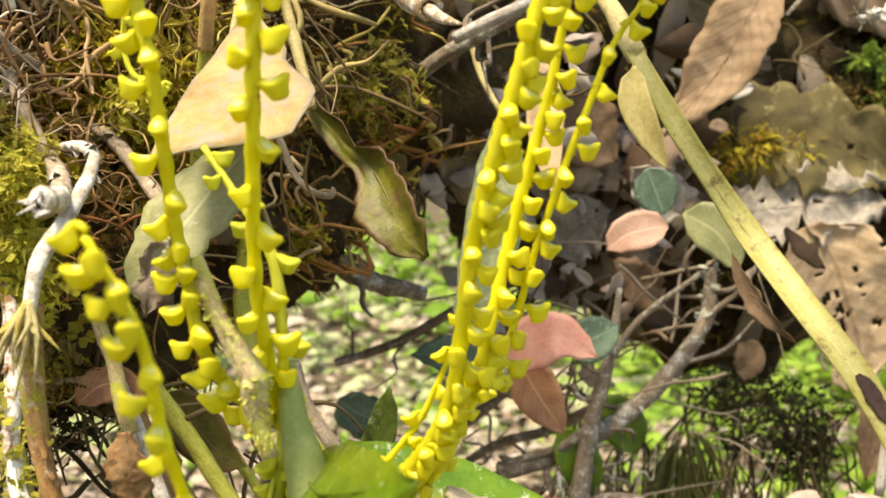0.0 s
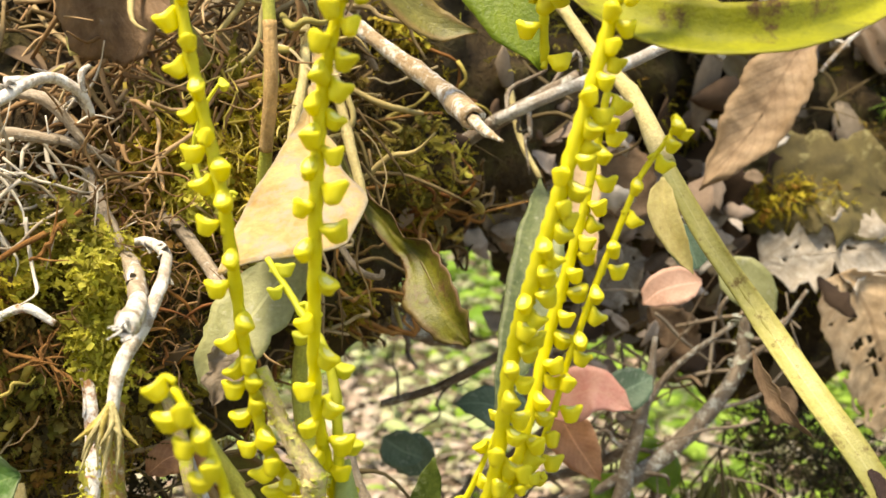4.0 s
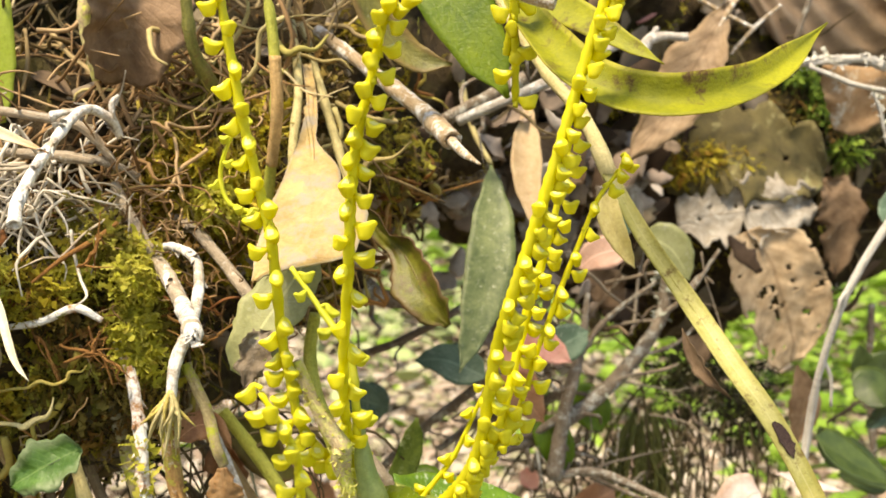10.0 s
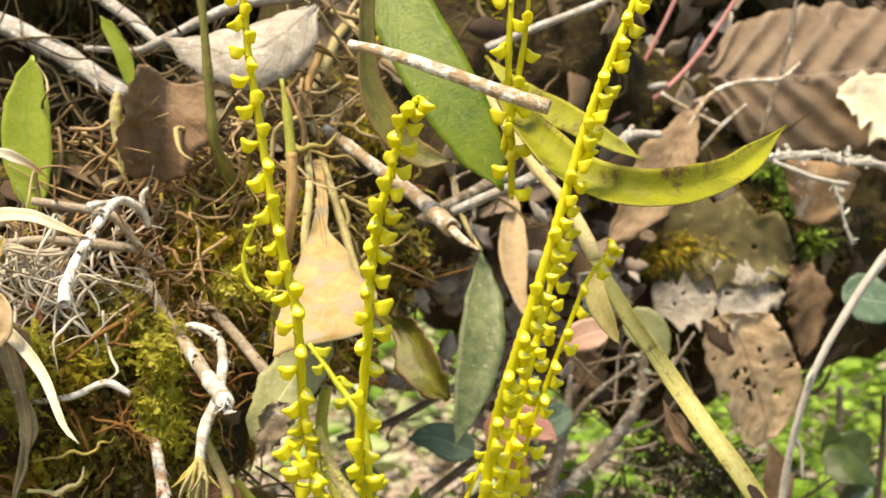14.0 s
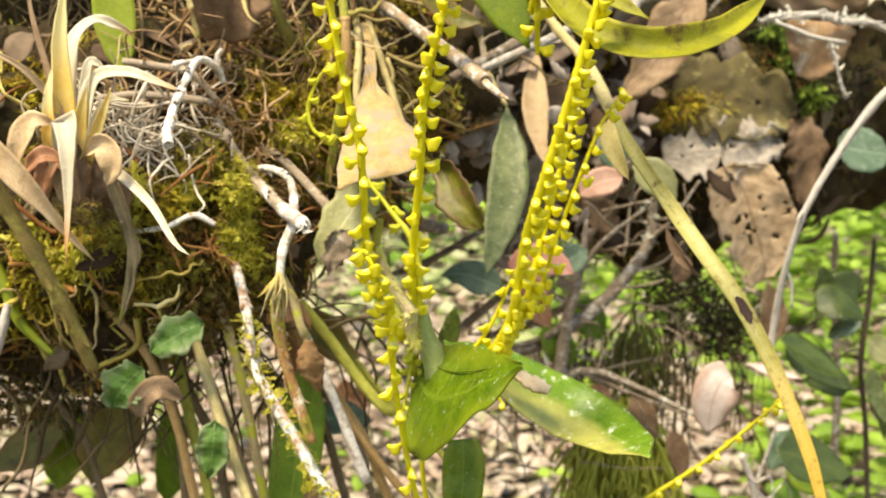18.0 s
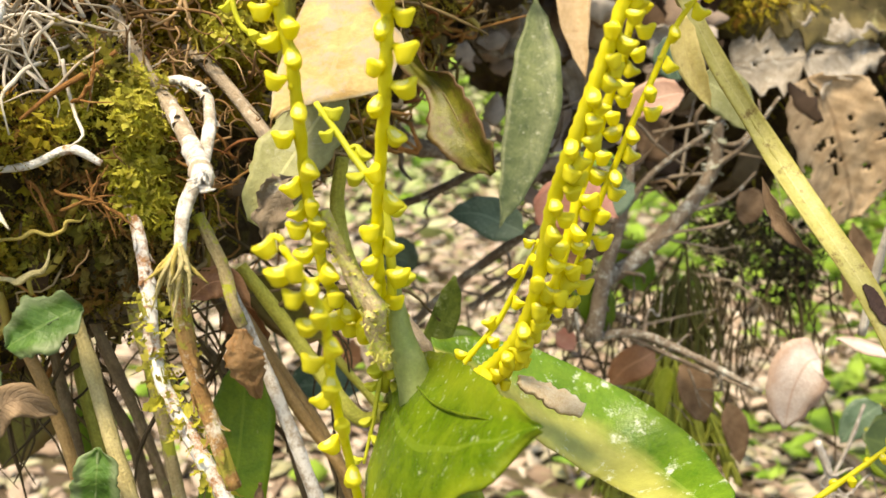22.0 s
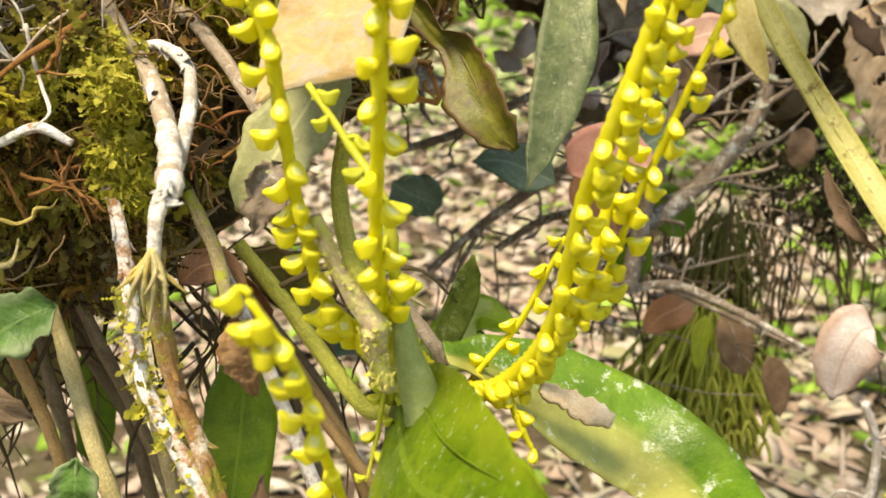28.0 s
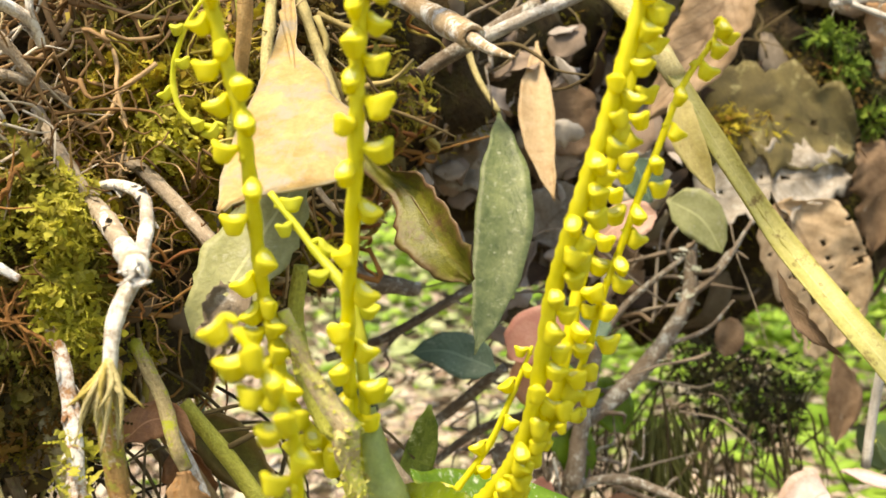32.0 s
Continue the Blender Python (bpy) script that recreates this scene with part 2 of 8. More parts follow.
M_DRYBROWN = leaf_mat("leaf_dry_brown", (0.30, 0.16, 0.07), (0.46, 0.28, 0.14), (0.36, 0.20, 0.09), (0.50, 0.22, 0.06), 0.62, 90.0, 0.7, 0.2, 0.1)
M_DEADTAN = leaf_mat("leaf_dead_tan", (0.24, 0.155, 0.09), (0.40, 0.285, 0.18), (0.19, 0.12, 0.07), (0.20, 0.13, 0.08), 0.66, 160.0, 0.75, 0.18, 0.35, edge=(0.26, 0.17, 0.09))
M_DEADGREY = leaf_mat("leaf_dead_grey", (0.13, 0.095, 0.06), (0.27, 0.215, 0.16), (0.17, 0.13, 0.09), (0.52, 0.49, 0.43), 0.62, 110.0, 0.8, 0.15, 0.2)
M_LICHLEAF = leaf_mat("leaf_lichened", (0.11, 0.085, 0.045), (0.21, 0.17, 0.10), None, (0.44, 0.43, 0.36), 0.62, 90.0, 0.85, 0.1, 0.1)
M_PINK = leaf_mat("leaf_pink", (0.62, 0.27, 0.22), (0.72, 0.42, 0.34), (0.7, 0.4, 0.3), None, 0.7, 200.0, 0.45, 0.35, 0.08)
M_ORANGE = leaf_mat("leaf_orange_brown", (0.36, 0.16, 0.08), (0.52, 0.27, 0.14), None, (0.24, 0.12, 0.06), 0.64, 200.0, 0.5, 0.25, 0.1)
M_DULLPINK = leaf_mat("leaf_dull_pink", (0.46, 0.27, 0.20), (0.58, 0.38, 0.30), None, (0.40, 0.26, 0.18), 0.66, 200.0, 0.5, 0.3, 0.06)
M_PALEPINK = leaf_mat("leaf_pale_pink", (0.56, 0.46, 0.42), (0.72, 0.65, 0.61), (0.50, 0.34, 0.27), (0.46, 0.22, 0.12), 0.64, 140.0, 0.45, 0.3, 0.08, edge=(0.40, 0.22, 0.13))
M_BLUE = leaf_mat("leaf_blue_green", (0.07, 0.125, 0.075), (0.15, 0.225, 0.15), None, (0.40, 0.46, 0.38), 0.60, 300.0, 0.45, 0.2, 0.1)
M_DARKLEAF = leaf_mat("leaf_dark_shrub", (0.026, 0.045, 0.010), (0.065, 0.095, 0.022), (0.08, 0.11, 0.03), (0.16, 0.19, 0.10), 0.68, 300.0, 0.4, 0.12, 0.06)
M_HAIRY = leaf_mat("leaf_small_hairy", (0.055, 0.145, 0.022), (0.12, 0.24, 0.045), (0.20, 0.32, 0.09), (0.38, 0.46, 0.28), 0.64, 500.0, 0.45, 0.25, 0.15, edge=(0.30, 0.34, 0.20))
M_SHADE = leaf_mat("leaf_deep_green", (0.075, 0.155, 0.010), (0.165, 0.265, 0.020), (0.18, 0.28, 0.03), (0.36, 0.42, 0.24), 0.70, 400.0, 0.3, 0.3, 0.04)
M_WHITELEAF = leaf_mat("leaf_bleached", (0.70, 0.62, 0.42), (0.82, 0.78, 0.64), (0.72, 0.58, 0.38), (0.60, 0.38, 0.15), 0.72, 120.0, 0.5, 0.35, 0.02)
M_GOLD = leaf_mat("leaf_golden", (0.76, 0.55, 0.14), (0.88, 0.74, 0.34), (0.84, 0.68, 0.3), None, 0.7, 200.0, 0.45, 0.4, 0.02)
M_SHEATH = leaf_mat("leaf_sheath_pale", (0.30, 0.37, 0.11), (0.43, 0.48, 0.18), (0.40, 0.45, 0.16), (0.56, 0.58, 0.34), 0.66, 300.0, 0.4, 0.35, 0.02)

M_PALEDEAD = leaf_mat("leaf_dead_pale", (0.27, 0.23, 0.18), (0.52, 0.47, 0.41), (0.22, 0.17, 0.12), (0.70, 0.68, 0.63), 0.60, 130.0, 0.75, 0.2, 0.25)
M_RIBBED = leaf_mat("leaf_dead_ribbed", (0.17, 0.108, 0.066), (0.31, 0.215, 0.14), (0.46, 0.36, 0.27), (0.40, 0.33, 0.25), 0.70, 90.0, 0.65, 0.2, 0.38, scale=45, ribs=50.0)
M_HOLEY = leaf_mat("leaf_dead_light_tan", (0.36, 0.245, 0.14), (0.58, 0.43, 0.28), (0.24, 0.15, 0.08), (0.26, 0.16, 0.09), 0.68, 140.0, 0.7, 0.2, 0.30, ribs=48.0)
M_LICHTAN = leaf_mat("leaf_tan_lichened", (0.30, 0.175, 0.09), (0.44, 0.29, 0.165), (0.34, 0.22, 0.12), (0.60, 0.60, 0.54), 0.585, 40.0, 0.8, 0.25, 0.05)
M_DRYTAN = leaf_mat("leaf_dry_tan", (0.48, 0.32, 0.17), (0.66, 0.50, 0.31), (0.54, 0.38, 0.21), (0.36, 0.22, 0.11), 0.60, 160.0, 0.6, 0.2, 0.08)
M_ROOTW = bark_mat("root_white", (0.30, 0.23, 0.17), (0.54, 0.47, 0.39), (0.74, 0.72, 0.68), 0.475, 120.0, moss=(0.34, 0.33, 0.10), moss_at=0.66)
M_ROOTRED = bark_mat("root_white_red", (0.28, 0.12, 0.05), (0.50, 0.28, 0.14), (0.77, 0.76, 0.73), 0.455, 80.0, moss=(0.24, 0.23, 0.04), moss_at=0.62)
M_ROOTWARM = bark_mat("root_rusty", (0.22, 0.10, 0.035), (0.44, 0.26, 0.10), (0.66, 0.60, 0.50), 0.56, 70.0, moss=(0.30, 0.27, 0.05), moss_at=0.52)
M_ROOTG = bark_mat("root_grey_brown", (0.24, 0.18, 0.12), (0.46, 0.38, 0.29), (0.66, 0.62, 0.54), 0.60, 130.0)
M_ROOTMOSS = bark_mat("stem_mossy", (0.26, 0.20, 0.10), (0.44, 0.36, 0.20), (0.64, 0.60, 0.52), 0.62, 120.0, moss=(0.36, 0.38, 0.05), moss_at=0.50)
M_LICHSTICK = bark_mat("stick_lichen_yellow", (0.36, 0.26, 0.14), (0.58, 0.46, 0.28), (0.62, 0.60, 0.20), 0.50, 170.0, moss=(0.50, 0.52, 0.10), moss_at=0.52)
M_STEMY = bark_mat("stem_straw", (0.40, 0.33, 0.14), (0.60, 0.51, 0.26), (0.40, 0.36, 0.26), 0.62, 150.0, 0.6)
M_STEMB = bark_mat("stem_brown", (0.34, 0.20, 0.08), (0.52, 0.34, 0.15), (0.60, 0.52, 0.30), 0.66, 150.0, 0.6)
M_STEMG = bark_mat("stem_green", (0.32, 0.33, 0.05), (0.50, 0.49, 0.10), (0.40, 0.28, 0.10), 0.66, 130.0, 0.5)
M_STEMDARK = bark_mat("stem_dark", (0.13, 0.09, 0.05), (0.27, 0.20, 0.12), (0.24, 0.24, 0.08), 0.6, 120.0, 0.8)
M_STICK = bark_mat("stick_grey", (0.28, 0.24, 0.20), (0.50, 0.45, 0.40), (0.72, 0.71, 0.68), 0.53, 110.0)
M_STICKT = bark_mat("stick_tan", (0.26, 0.17, 0.09), (0.48, 0.36, 0.23), (0.78, 0.76, 0.72), 0.51, 120.0)
M_REDTWIG = bark_mat("twig_red", (0.36, 0.14, 0.13), (0.54, 0.27, 0.25), None, 0.6, 100.0, 0.6)
M_WTWIG = bark_mat("twig_white", (0.40, 0.36, 0.31), (0.60, 0.57, 0.52), (0.24, 0.20, 0.16), 0.60, 160.0)
M_DARKTWIG = bark_mat("twig_dark_brown", (0.035, 0.026, 0.018), (0.085, 0.065, 0.045), (0.16, 0.14, 0.11), 0.62, 120.0)
M_TWIGD = bark_mat("twig_dark_grey", (0.11, 0.08, 0.055), (0.26, 0.205, 0.155), (0.50, 0.50, 0.45), 0.545, 100.0)
M_ROOTRUST = bark_mat("root_rust_orange", (0.17, 0.07, 0.022), (0.34, 0.165, 0.05), (0.30, 0.26, 0.08), 0.60, 150.0)
M_GOLDSTEM = bark_mat("root_gold", (0.34, 0.26, 0.06), (0.56, 0.44, 0.14), (0.30, 0.30, 0.07), 0.58, 150.0)
M_SCAR = bark_mat("burnt_scar", (0.030, 0.018, 0.016), (0.10, 0.06, 0.05), (0.22, 0.15, 0.06), 0.62, 200.0)
M_FLAKE = bark_mat("flake_tan", (0.64, 0.47, 0.28), (0.80, 0.66, 0.47), (0.84, 0.74, 0.58), 0.56, 150.0)
M_FIBRE = fleck_mat("root_fibre", [(0.07, 0.045, 0.02), (0.17, 0.11, 0.045), (0.10, 0.065, 0.025), (0.30, 0.21, 0.10), (0.48, 0.38, 0.22)], 0.85, 0.0)
M_LEAFY = fleck_mat("leafy_lichen", [(0.36, 0.36, 0.05), (0.56, 0.55, 0.07), (0.70, 0.67, 0.14), (0.36, 0.32, 0.06)], 0.8, 0.35, 0.4)
M_ROOTMAT = fleck_mat("root_mat_brown", [(0.06, 0.032, 0.014), (0.22, 0.12, 0.05), (0.46, 0.31, 0.17), (0.14, 0.075, 0.028), (0.33, 0.20, 0.10)], 0.85, 0.0)
M_MOSSLEAF = leaf_mat("leaf_rotting_mossy", (0.075, 0.06, 0.025), (0.17, 0.135, 0.05), (0.15, 0.11, 0.05), (0.33, 0.30, 0.14), 0.58, 70.0, 0.85, 0.12, 0.1, scale=60)
M_GOLDROOT = fleck_mat("root_golden", [(0.30, 0.22, 0.04), (0.46, 0.36, 0.08), (0.56, 0.46, 0.16)], 0.8, 0.1)
M_PALELICHEN = fleck_mat("lichen_pale", [(0.52, 0.50, 0.42), (0.66, 0.64, 0.58), (0.60, 0.58, 0.44)], 0.85, 0.1)
M_GREYLICHEN = fleck_mat("lichen_grey", [(0.26, 0.28, 0.22), (0.38, 0.40, 0.33), (0.50, 0.52, 0.46)], 0.85, 0.1)
M_SPOT = bark_mat("stem_spotted", (0.20, 0.15, 0.045), (0.36, 0.26, 0.085), (0.40, 0.37, 0.08), 0.55, 90.0, 0.65)
M_SCRAP = fleck_mat("leaf_scrap", [(0.045, 0.028, 0.018), (0.09, 0.055, 0.034), (0.15, 0.10, 0.06), (0.24, 0.19, 0.14), (0.12, 0.09, 0.035)], 0.85, 0.1)
M_PALESCRAP = fleck_mat("scrap_pale", [(0.18, 0.13, 0.09), (0.36, 0.28, 0.23), (0.48, 0.42, 0.37), (0.26, 0.18, 0.13), (0.56, 0.52, 0.47)], 0.85, 0.15)
M_TANROOT = fleck_mat("root_tan", [(0.20, 0.15, 0.06), (0.36, 0.28, 0.12), (0.48, 0.39, 0.20), (0.28, 0.24, 0.07)], 0.8, 0.0)
M_TWIGLET = fleck_mat("dead_twiglets", [(0.09, 0.065, 0.042), (0.20, 0.15, 0.105), (0.33, 0.28, 0.22), (0.15, 0.10, 0.06)], 0.85, 0.0)
M_LICHEN = fleck_mat("lichen_yellow", [(0.42, 0.41, 0.06), (0.58, 0.57, 0.11), (0.66, 0.64, 0.18), (0.40, 0.33, 0.11)], 0.85, 0.2)
M_STEMDG = bark_mat("stem_dark_green", (0.13, 0.13, 0.03), (0.24, 0.22, 0.06), (0.20, 0.11, 0.05), 0.56, 130.0, 0.6)
M_FIBRED = fleck_mat("root_fibre_dark", [(0.045, 0.032, 0.018), (0.09, 0.065, 0.03), (0.16, 0.12, 0.06)], 0.85, 0.0)
M_FIBREW = fleck_mat("root_fibre_pale", [(0.32, 0.26, 0.18), (0.54, 0.47, 0.38), (0.66, 0.61, 0.53), (0.42, 0.34, 0.25)], 0.85, 0.0)
M_RUST = fleck_mat("root_rust", [(0.16, 0.06, 0.02), (0.26, 0.11, 0.03), (0.36, 0.19, 0.06)], 0.8, 0.0)
M_MOSSY = fleck_mat("moss_yellow", [(0.18, 0.14, 0.025), (0.44, 0.38, 0.04), (0.66, 0.60, 0.08), (0.40, 0.22, 0.05)], 0.85, 0.35, 0.7)
M_MOSSD = fleck_mat("moss_dark", [(0.05, 0.04, 0.015), (0.15, 0.11, 0.035), (0.33, 0.27, 0.075), (0.32, 0.16, 0.05)], 0.9, 0.25, 0.7)
# Moss with the deep shade under and behind the log put into its colour.
M_SHADEMOSS = fleck_mat("moss_shade_black", [(0.02, 0.02, 0.012), (0.045, 0.04, 0.02), (0.08, 0.075, 0.025)], 0.9, 0.1)
M_SPRIG = fleck_mat("moss_bright_green", [(0.05, 0.09, 0.015), (0.14, 0.23, 0.03), (0.26, 0.36, 0.06)], 0.8, 0.3)
M_MOSSG = fleck_mat("moss_green", [(0.12, 0.11, 0.025), (0.32, 0.31, 0.05), (0.52, 0.50, 0.10), (0.22, 0.15, 0.045)], 0.85, 0.35, 0.7)
M_LITTER = fleck_mat("litter", [(0.24, 0.17, 0.12), (0.38, 0.28, 0.21), (0.50, 0.40, 0.32), (0.54, 0.46, 0.38), (0.32, 0.31, 0.16), (0.60, 0.53, 0.45)], 0.8, 0.15)
M_HERB = fleck_mat("herb", [(0.15, 0.29, 0.03), (0.27, 0.44, 0.06), (0.38, 0.55, 0.09), (0.19, 0.34, 0.045)], 0.5, 0.4)
M_PALEHERB = fleck_mat("pale_grass", [(0.30, 0.38, 0.14), (0.44, 0.50, 0.24), (0.52, 0.52, 0.34), (0.36, 0.46, 0.18)], 0.6, 0.3)
M_NEEDLE = fleck_mat("hanging_needles", [(0.10, 0.12, 0.018), (0.25, 0.29, 0.04), (0.44, 0.47, 0.085), (0.18, 0.17, 0.035)], 0.6, 0.3)
M_NEEDLED = fleck_mat("hanging_needles_dull", [(0.05, 0.055, 0.018), (0.11, 0.115, 0.03), (0.17, 0.17, 0.05), (0.12, 0.09, 0.04)], 0.7, 0.2)


def soil(name, c1, c2, c3, scale, broad=0.0):
    m, nt, b, co, uv = base_mat(name, 0.95, 0.15)
    n1, n2 = tex(nt, co, scale, 8, 0.7, 0.3), tex(nt, co, scale * 7, 5, 0.7)
    col = ramp(nt, n1, [(0.32, c1), (0.5, c2), (0.68, c3)])
    col = blend(nt, 0.5, col, ramp(nt, n2, [(0.3, (0.25, 0.25, 0.25)), (0.75, (0.75, 0.75, 0.75))]), "OVERLAY")
    if broad:
        col = blend(nt, broad, col, ramp(nt, tex(nt, co, 0.9, 6, 0.65), [(0.36, (0.28, 0.20, 0.13)), (0.5, (0.80, 0.72, 0.58)), (0.62, (0.42, 0.55, 0.18))]), "MULTIPLY")
    nt.links.new(col, b.inputs["Base Color"])
    bump(nt, b, calc(nt, "ADD", n1, n2), 0.8, 0.5 / scale)
    return m


M_LOG = soil("mossy_bark", (0.030, 0.020, 0.012), (0.075, 0.052, 0.026), (0.11, 0.095, 0.03), 45.0)
M_SOIL = soil("forest_floor", (0.10, 0.075, 0.055), (0.25, 0.195, 0.145), (0.13, 0.15, 0.055), 9.0, 0.7)

# ---- building helpers ----
ROOTS = {}
rng = random.Random(7)


def thing(name, at, label, category, group=""):
    e = new(name)
    e.location, e.empty_display_size = at, 0.01
    ROOTS[e] = Vector(at)
    return tagged(e, label, category, group)


def part(name, bm, material, parent=None, label="", smooth=True):
    """Links a bmesh, given in world metres, as one mesh object under a thing or part."""
    me = bpy.data.meshes.new(name)
    o = ROOTS.get(parent, Vector())
    for v in bm.verts:
        v.co -= o
    bm.to_mesh(me)
    bm.free()
    me.materials.append(material)
    if smooth:
        me.polygons.foreach_set("use_smooth", [True] * len(me.polygons))
    ob = new(name, me)
    if parent:
        ob.parent, ROOTS[ob] = parent, o
    return tagged(ob, label) if label else ob


def glide(pts, n):
    """n + 1 points and directions along a smooth curve through pts."""
    P = [Vector(p) for p in pts]
    P = [P[0] * 2 - P[1]] + P + [P[-1] * 2 - P[-2]]
    out = []
    for i in range(n + 1):
        s = i / n * (len(P) - 3)
        k = min(int(s), len(P) - 4)
        u = s - k
        a, b, c, d = P[k:k + 4]
        p = 0.5 * ((2 * b) + (c - a) * u + (2 * a - 5 * b + 4 * c - d) * u * u + (3 * b - a - 3 * c + d) * u ** 3)
        t = 0.5 * ((c - a) + (2 * a - 5 * b + 4 * c - d) * 2 * u + (3 * b - a - 3 * c + d) * 3 * u * u)
        out.append((p, t.normalized() if t.length > 1e-9 else Vector((0, 0, 1))))
    return out


def along(vals, s):
    x = s * (len(vals) - 1)
    k = min(int(x), len(vals) - 2)
    u = x - k
    u = u * u * (3 - 2 * u)
    return vals[k] * (1 - u) + vals[k + 1] * u


def tube_into(bm, pts, r, n=20, seg=8, lump=0.0, seed=0.0, rings=0, hollow=False):
    """A round stem of radius r (or radii along it), lumpy, with ring-like nodes."""
    rr = r if isinstance(r, (list, tuple)) else [r, r]
    uvl = bm.loops.layers.uv.verify()
    rows, prev, run, last = [], None, [], None
    dist = 0.0
    side = Vector((0, 0, 1))
    for i, (p, t) in enumerate(glide(pts, n)):
        if prev is None:
            side = t.orthogonal().normalized()
        side = (side - t * side.dot(t)).normalized()
        prev = t
        dist += (p - last).length if last else 0.0
        last = p
        run.append(dist)
        up = t.cross(side)
        base = along(rr, i / n)
        if rings:
            ph = (i / n * rings) % 1.0
            base *= 1.0 + 0.22 * math.exp(-((ph - 0.5) / 0.10) ** 2)
        row = []
        for k in range(seg):
            a = 2 * math.pi * k / seg
            w = base
            if lump:
                q = p * 160 + Vector((math.cos(a), math.sin(a), seed)) * 0.9
                w *= 1 + lump * noise.noise(q) + 0.5 * lump * noise.noise(q * 3.1)
            row.append(bm.verts.new(p + (side * math.cos(a) + up * math.sin(a)) * w))
        rows.append(row)
    for i in range(n):
        a, b = rows[i], rows[i + 1]
        for k in range(seg):
            f = bm.faces.new((a[k], a[(k + 1) % seg], b[(k + 1) % seg], b[k]))
            for lp, uv in zip(f.loops, ((k, i), (k + 1, i), (k + 1, i + 1), (k, i + 1))):
                lp[uvl].uv = (uv[0] / seg, run[uv[1]])
    bm.faces.new(list(reversed(rows[0])))
    if hollow:
        (p, t) = glide(pts, n)[-1]
        inner = [bm.verts.new(p + (v.co - p) * 0.62) for v in rows[-1]]
        deep = [bm.verts.new(p + (v.co - p) * 0.5 - t * along(rr, 1.0) * 1.6) for v in rows[-1]]
        for k in range(seg):
            j = (k + 1) % seg
            bm.faces.new((rows[-1][k], rows[-1][j], inner[j], inner[k]))
            bm.faces.new((inner[k], inner[j], deep[j], deep[k]))
        bm.faces.new(deep)
    else:
        bm.faces.new(rows[-1])


def tube(*a, **k):
    bm = bmesh.new()
    tube_into(bm, *a, **k)
    return bm


SHAPES = {
    "lance": [0.04, 0.45, 0.85, 1.0, 0.85, 0.5, 0.02],
    "ovate": [0.10, 0.80, 1.0, 0.97, 0.80, 0.5, 0.03],
    "round": [0.15, 0.78, 0.98, 1.0, 0.9, 0.66, 0.06],
    "strap": [0.35, 0.8, 1.0, 1.0, 0.95, 0.8, 0.05],
    "oblong": [0.30, 0.75, 0.97, 1.0, 0.97, 0.75, 0.12],
    "blade": [1.0, 0.95, 0.85, 0.72, 0.55, 0.3, 0.02],
}


def blade_into(bm, pts, width, shape="lance", face=(0, -1, 0.35), cup=0.15, wave=0.0, twist=0.0, nu=8, nv=22, thick=0.0004, ragged=0.0, holes=0.0, seed=0.0, lean=0.0, lobes=0, pleat=0.0, ribs=75.0):
    """A leaf blade along pts: width across, cupped, waved, twisted, worn at the rim, with holes."""
    prof = SHAPES[shape] if isinstance(shape, str) else shape
    uvl = bm.loops.layers.uv.verify()
    face = Vector(face)
    top, low, mids = [], [], []
    for i, (p, t) in enumerate(glide(pts, nv)):
        v = i / nv
        nrm = face - t * face.dot(t)
        nrm = nrm.normalized() if nrm.length > 1e-6 else t.orthogonal().normalized()
        if twist:
            nrm = Matrix.Rotation(radians(twist) * v, 3, t) @ nrm
        side = t.cross(nrm).normalized()
        w = width * along(prof, v) / 2
        if lobes:
            w *= 1 + 0.10 * math.sin(v * lobes * 2 * math.pi)
        ra, rb = [], []
        for k in range(nu + 1):
            u = 2 * k / nu - 1
            ww = w
            if ragged:
                ww *= 1 + ragged * noise.noise(Vector((v * 9, 5 * math.copysign(1, u), seed))) + 0.5 * ragged * noise.noise(Vector((v * 31, math.copysign(1, u), seed)))
            q = p + side * (u * ww + lean * w)
            h = cup * w * (abs(u) ** 1.6) + wave * width * noise.noise(Vector((v * 4 + seed, u * 1.3, seed * 2))) * (0.3 + abs(u)) + 0.25 * wave * width * noise.noise(Vector((v * 15, u * 5, seed)))
            h += pleat * width * math.sin(ribs * (v - 0.25 * abs(u))) * (1 - 0.5 * abs(u))
            q = q + nrm * h
            ra.append((bm.verts.new(q + nrm * thick * 0.5), (k / nu, v)))
            rb.append((bm.verts.new(q - nrm * thick * 0.5), (k / nu, v)))
        top.append(ra)
        low.append(rb)

    def quad(a, b, c, d):
        f = bm.faces.new((a[0], b[0], c[0], d[0]))
        for lp, src in zip(f.loops, (a, b, c, d)):
            lp[uvl].uv = src[1]

    gone = set()
    if holes:
        for i in range(1, nv - 1):
            for k in range(nu):
                if noise.noise(Vector((i * 0.30 + seed * 3, k * 0.62, seed + 4))) > 0.62 - holes:
                    gone.add((i, k))
    for i in range(nv):
        for k in range(nu):
            if (i, k) in gone:
                continue
            quad(top[i][k], top[i][k + 1], top[i + 1][k + 1], top[i + 1][k])
            quad(low[i][k], low[i + 1][k], low[i + 1][k + 1], low[i][k + 1])
            for (di, dk, a, b) in ((0, -1, (i + 1, k), (i, k)), (0, 1, (i, k + 1), (i + 1, k + 1)), (-1, 0, (i, k), (i, k + 1)), (1, 0, (i + 1, k + 1), (i + 1, k))):
                j, l = i + di, k + dk
                if j < 0 or l < 0 or j >= nv or l >= nu or (j, l) in gone:
                    quad(top[a[0]][a[1]], low[a[0]][a[1]], low[b[0]][b[1]], top[b[0]][b[1]])


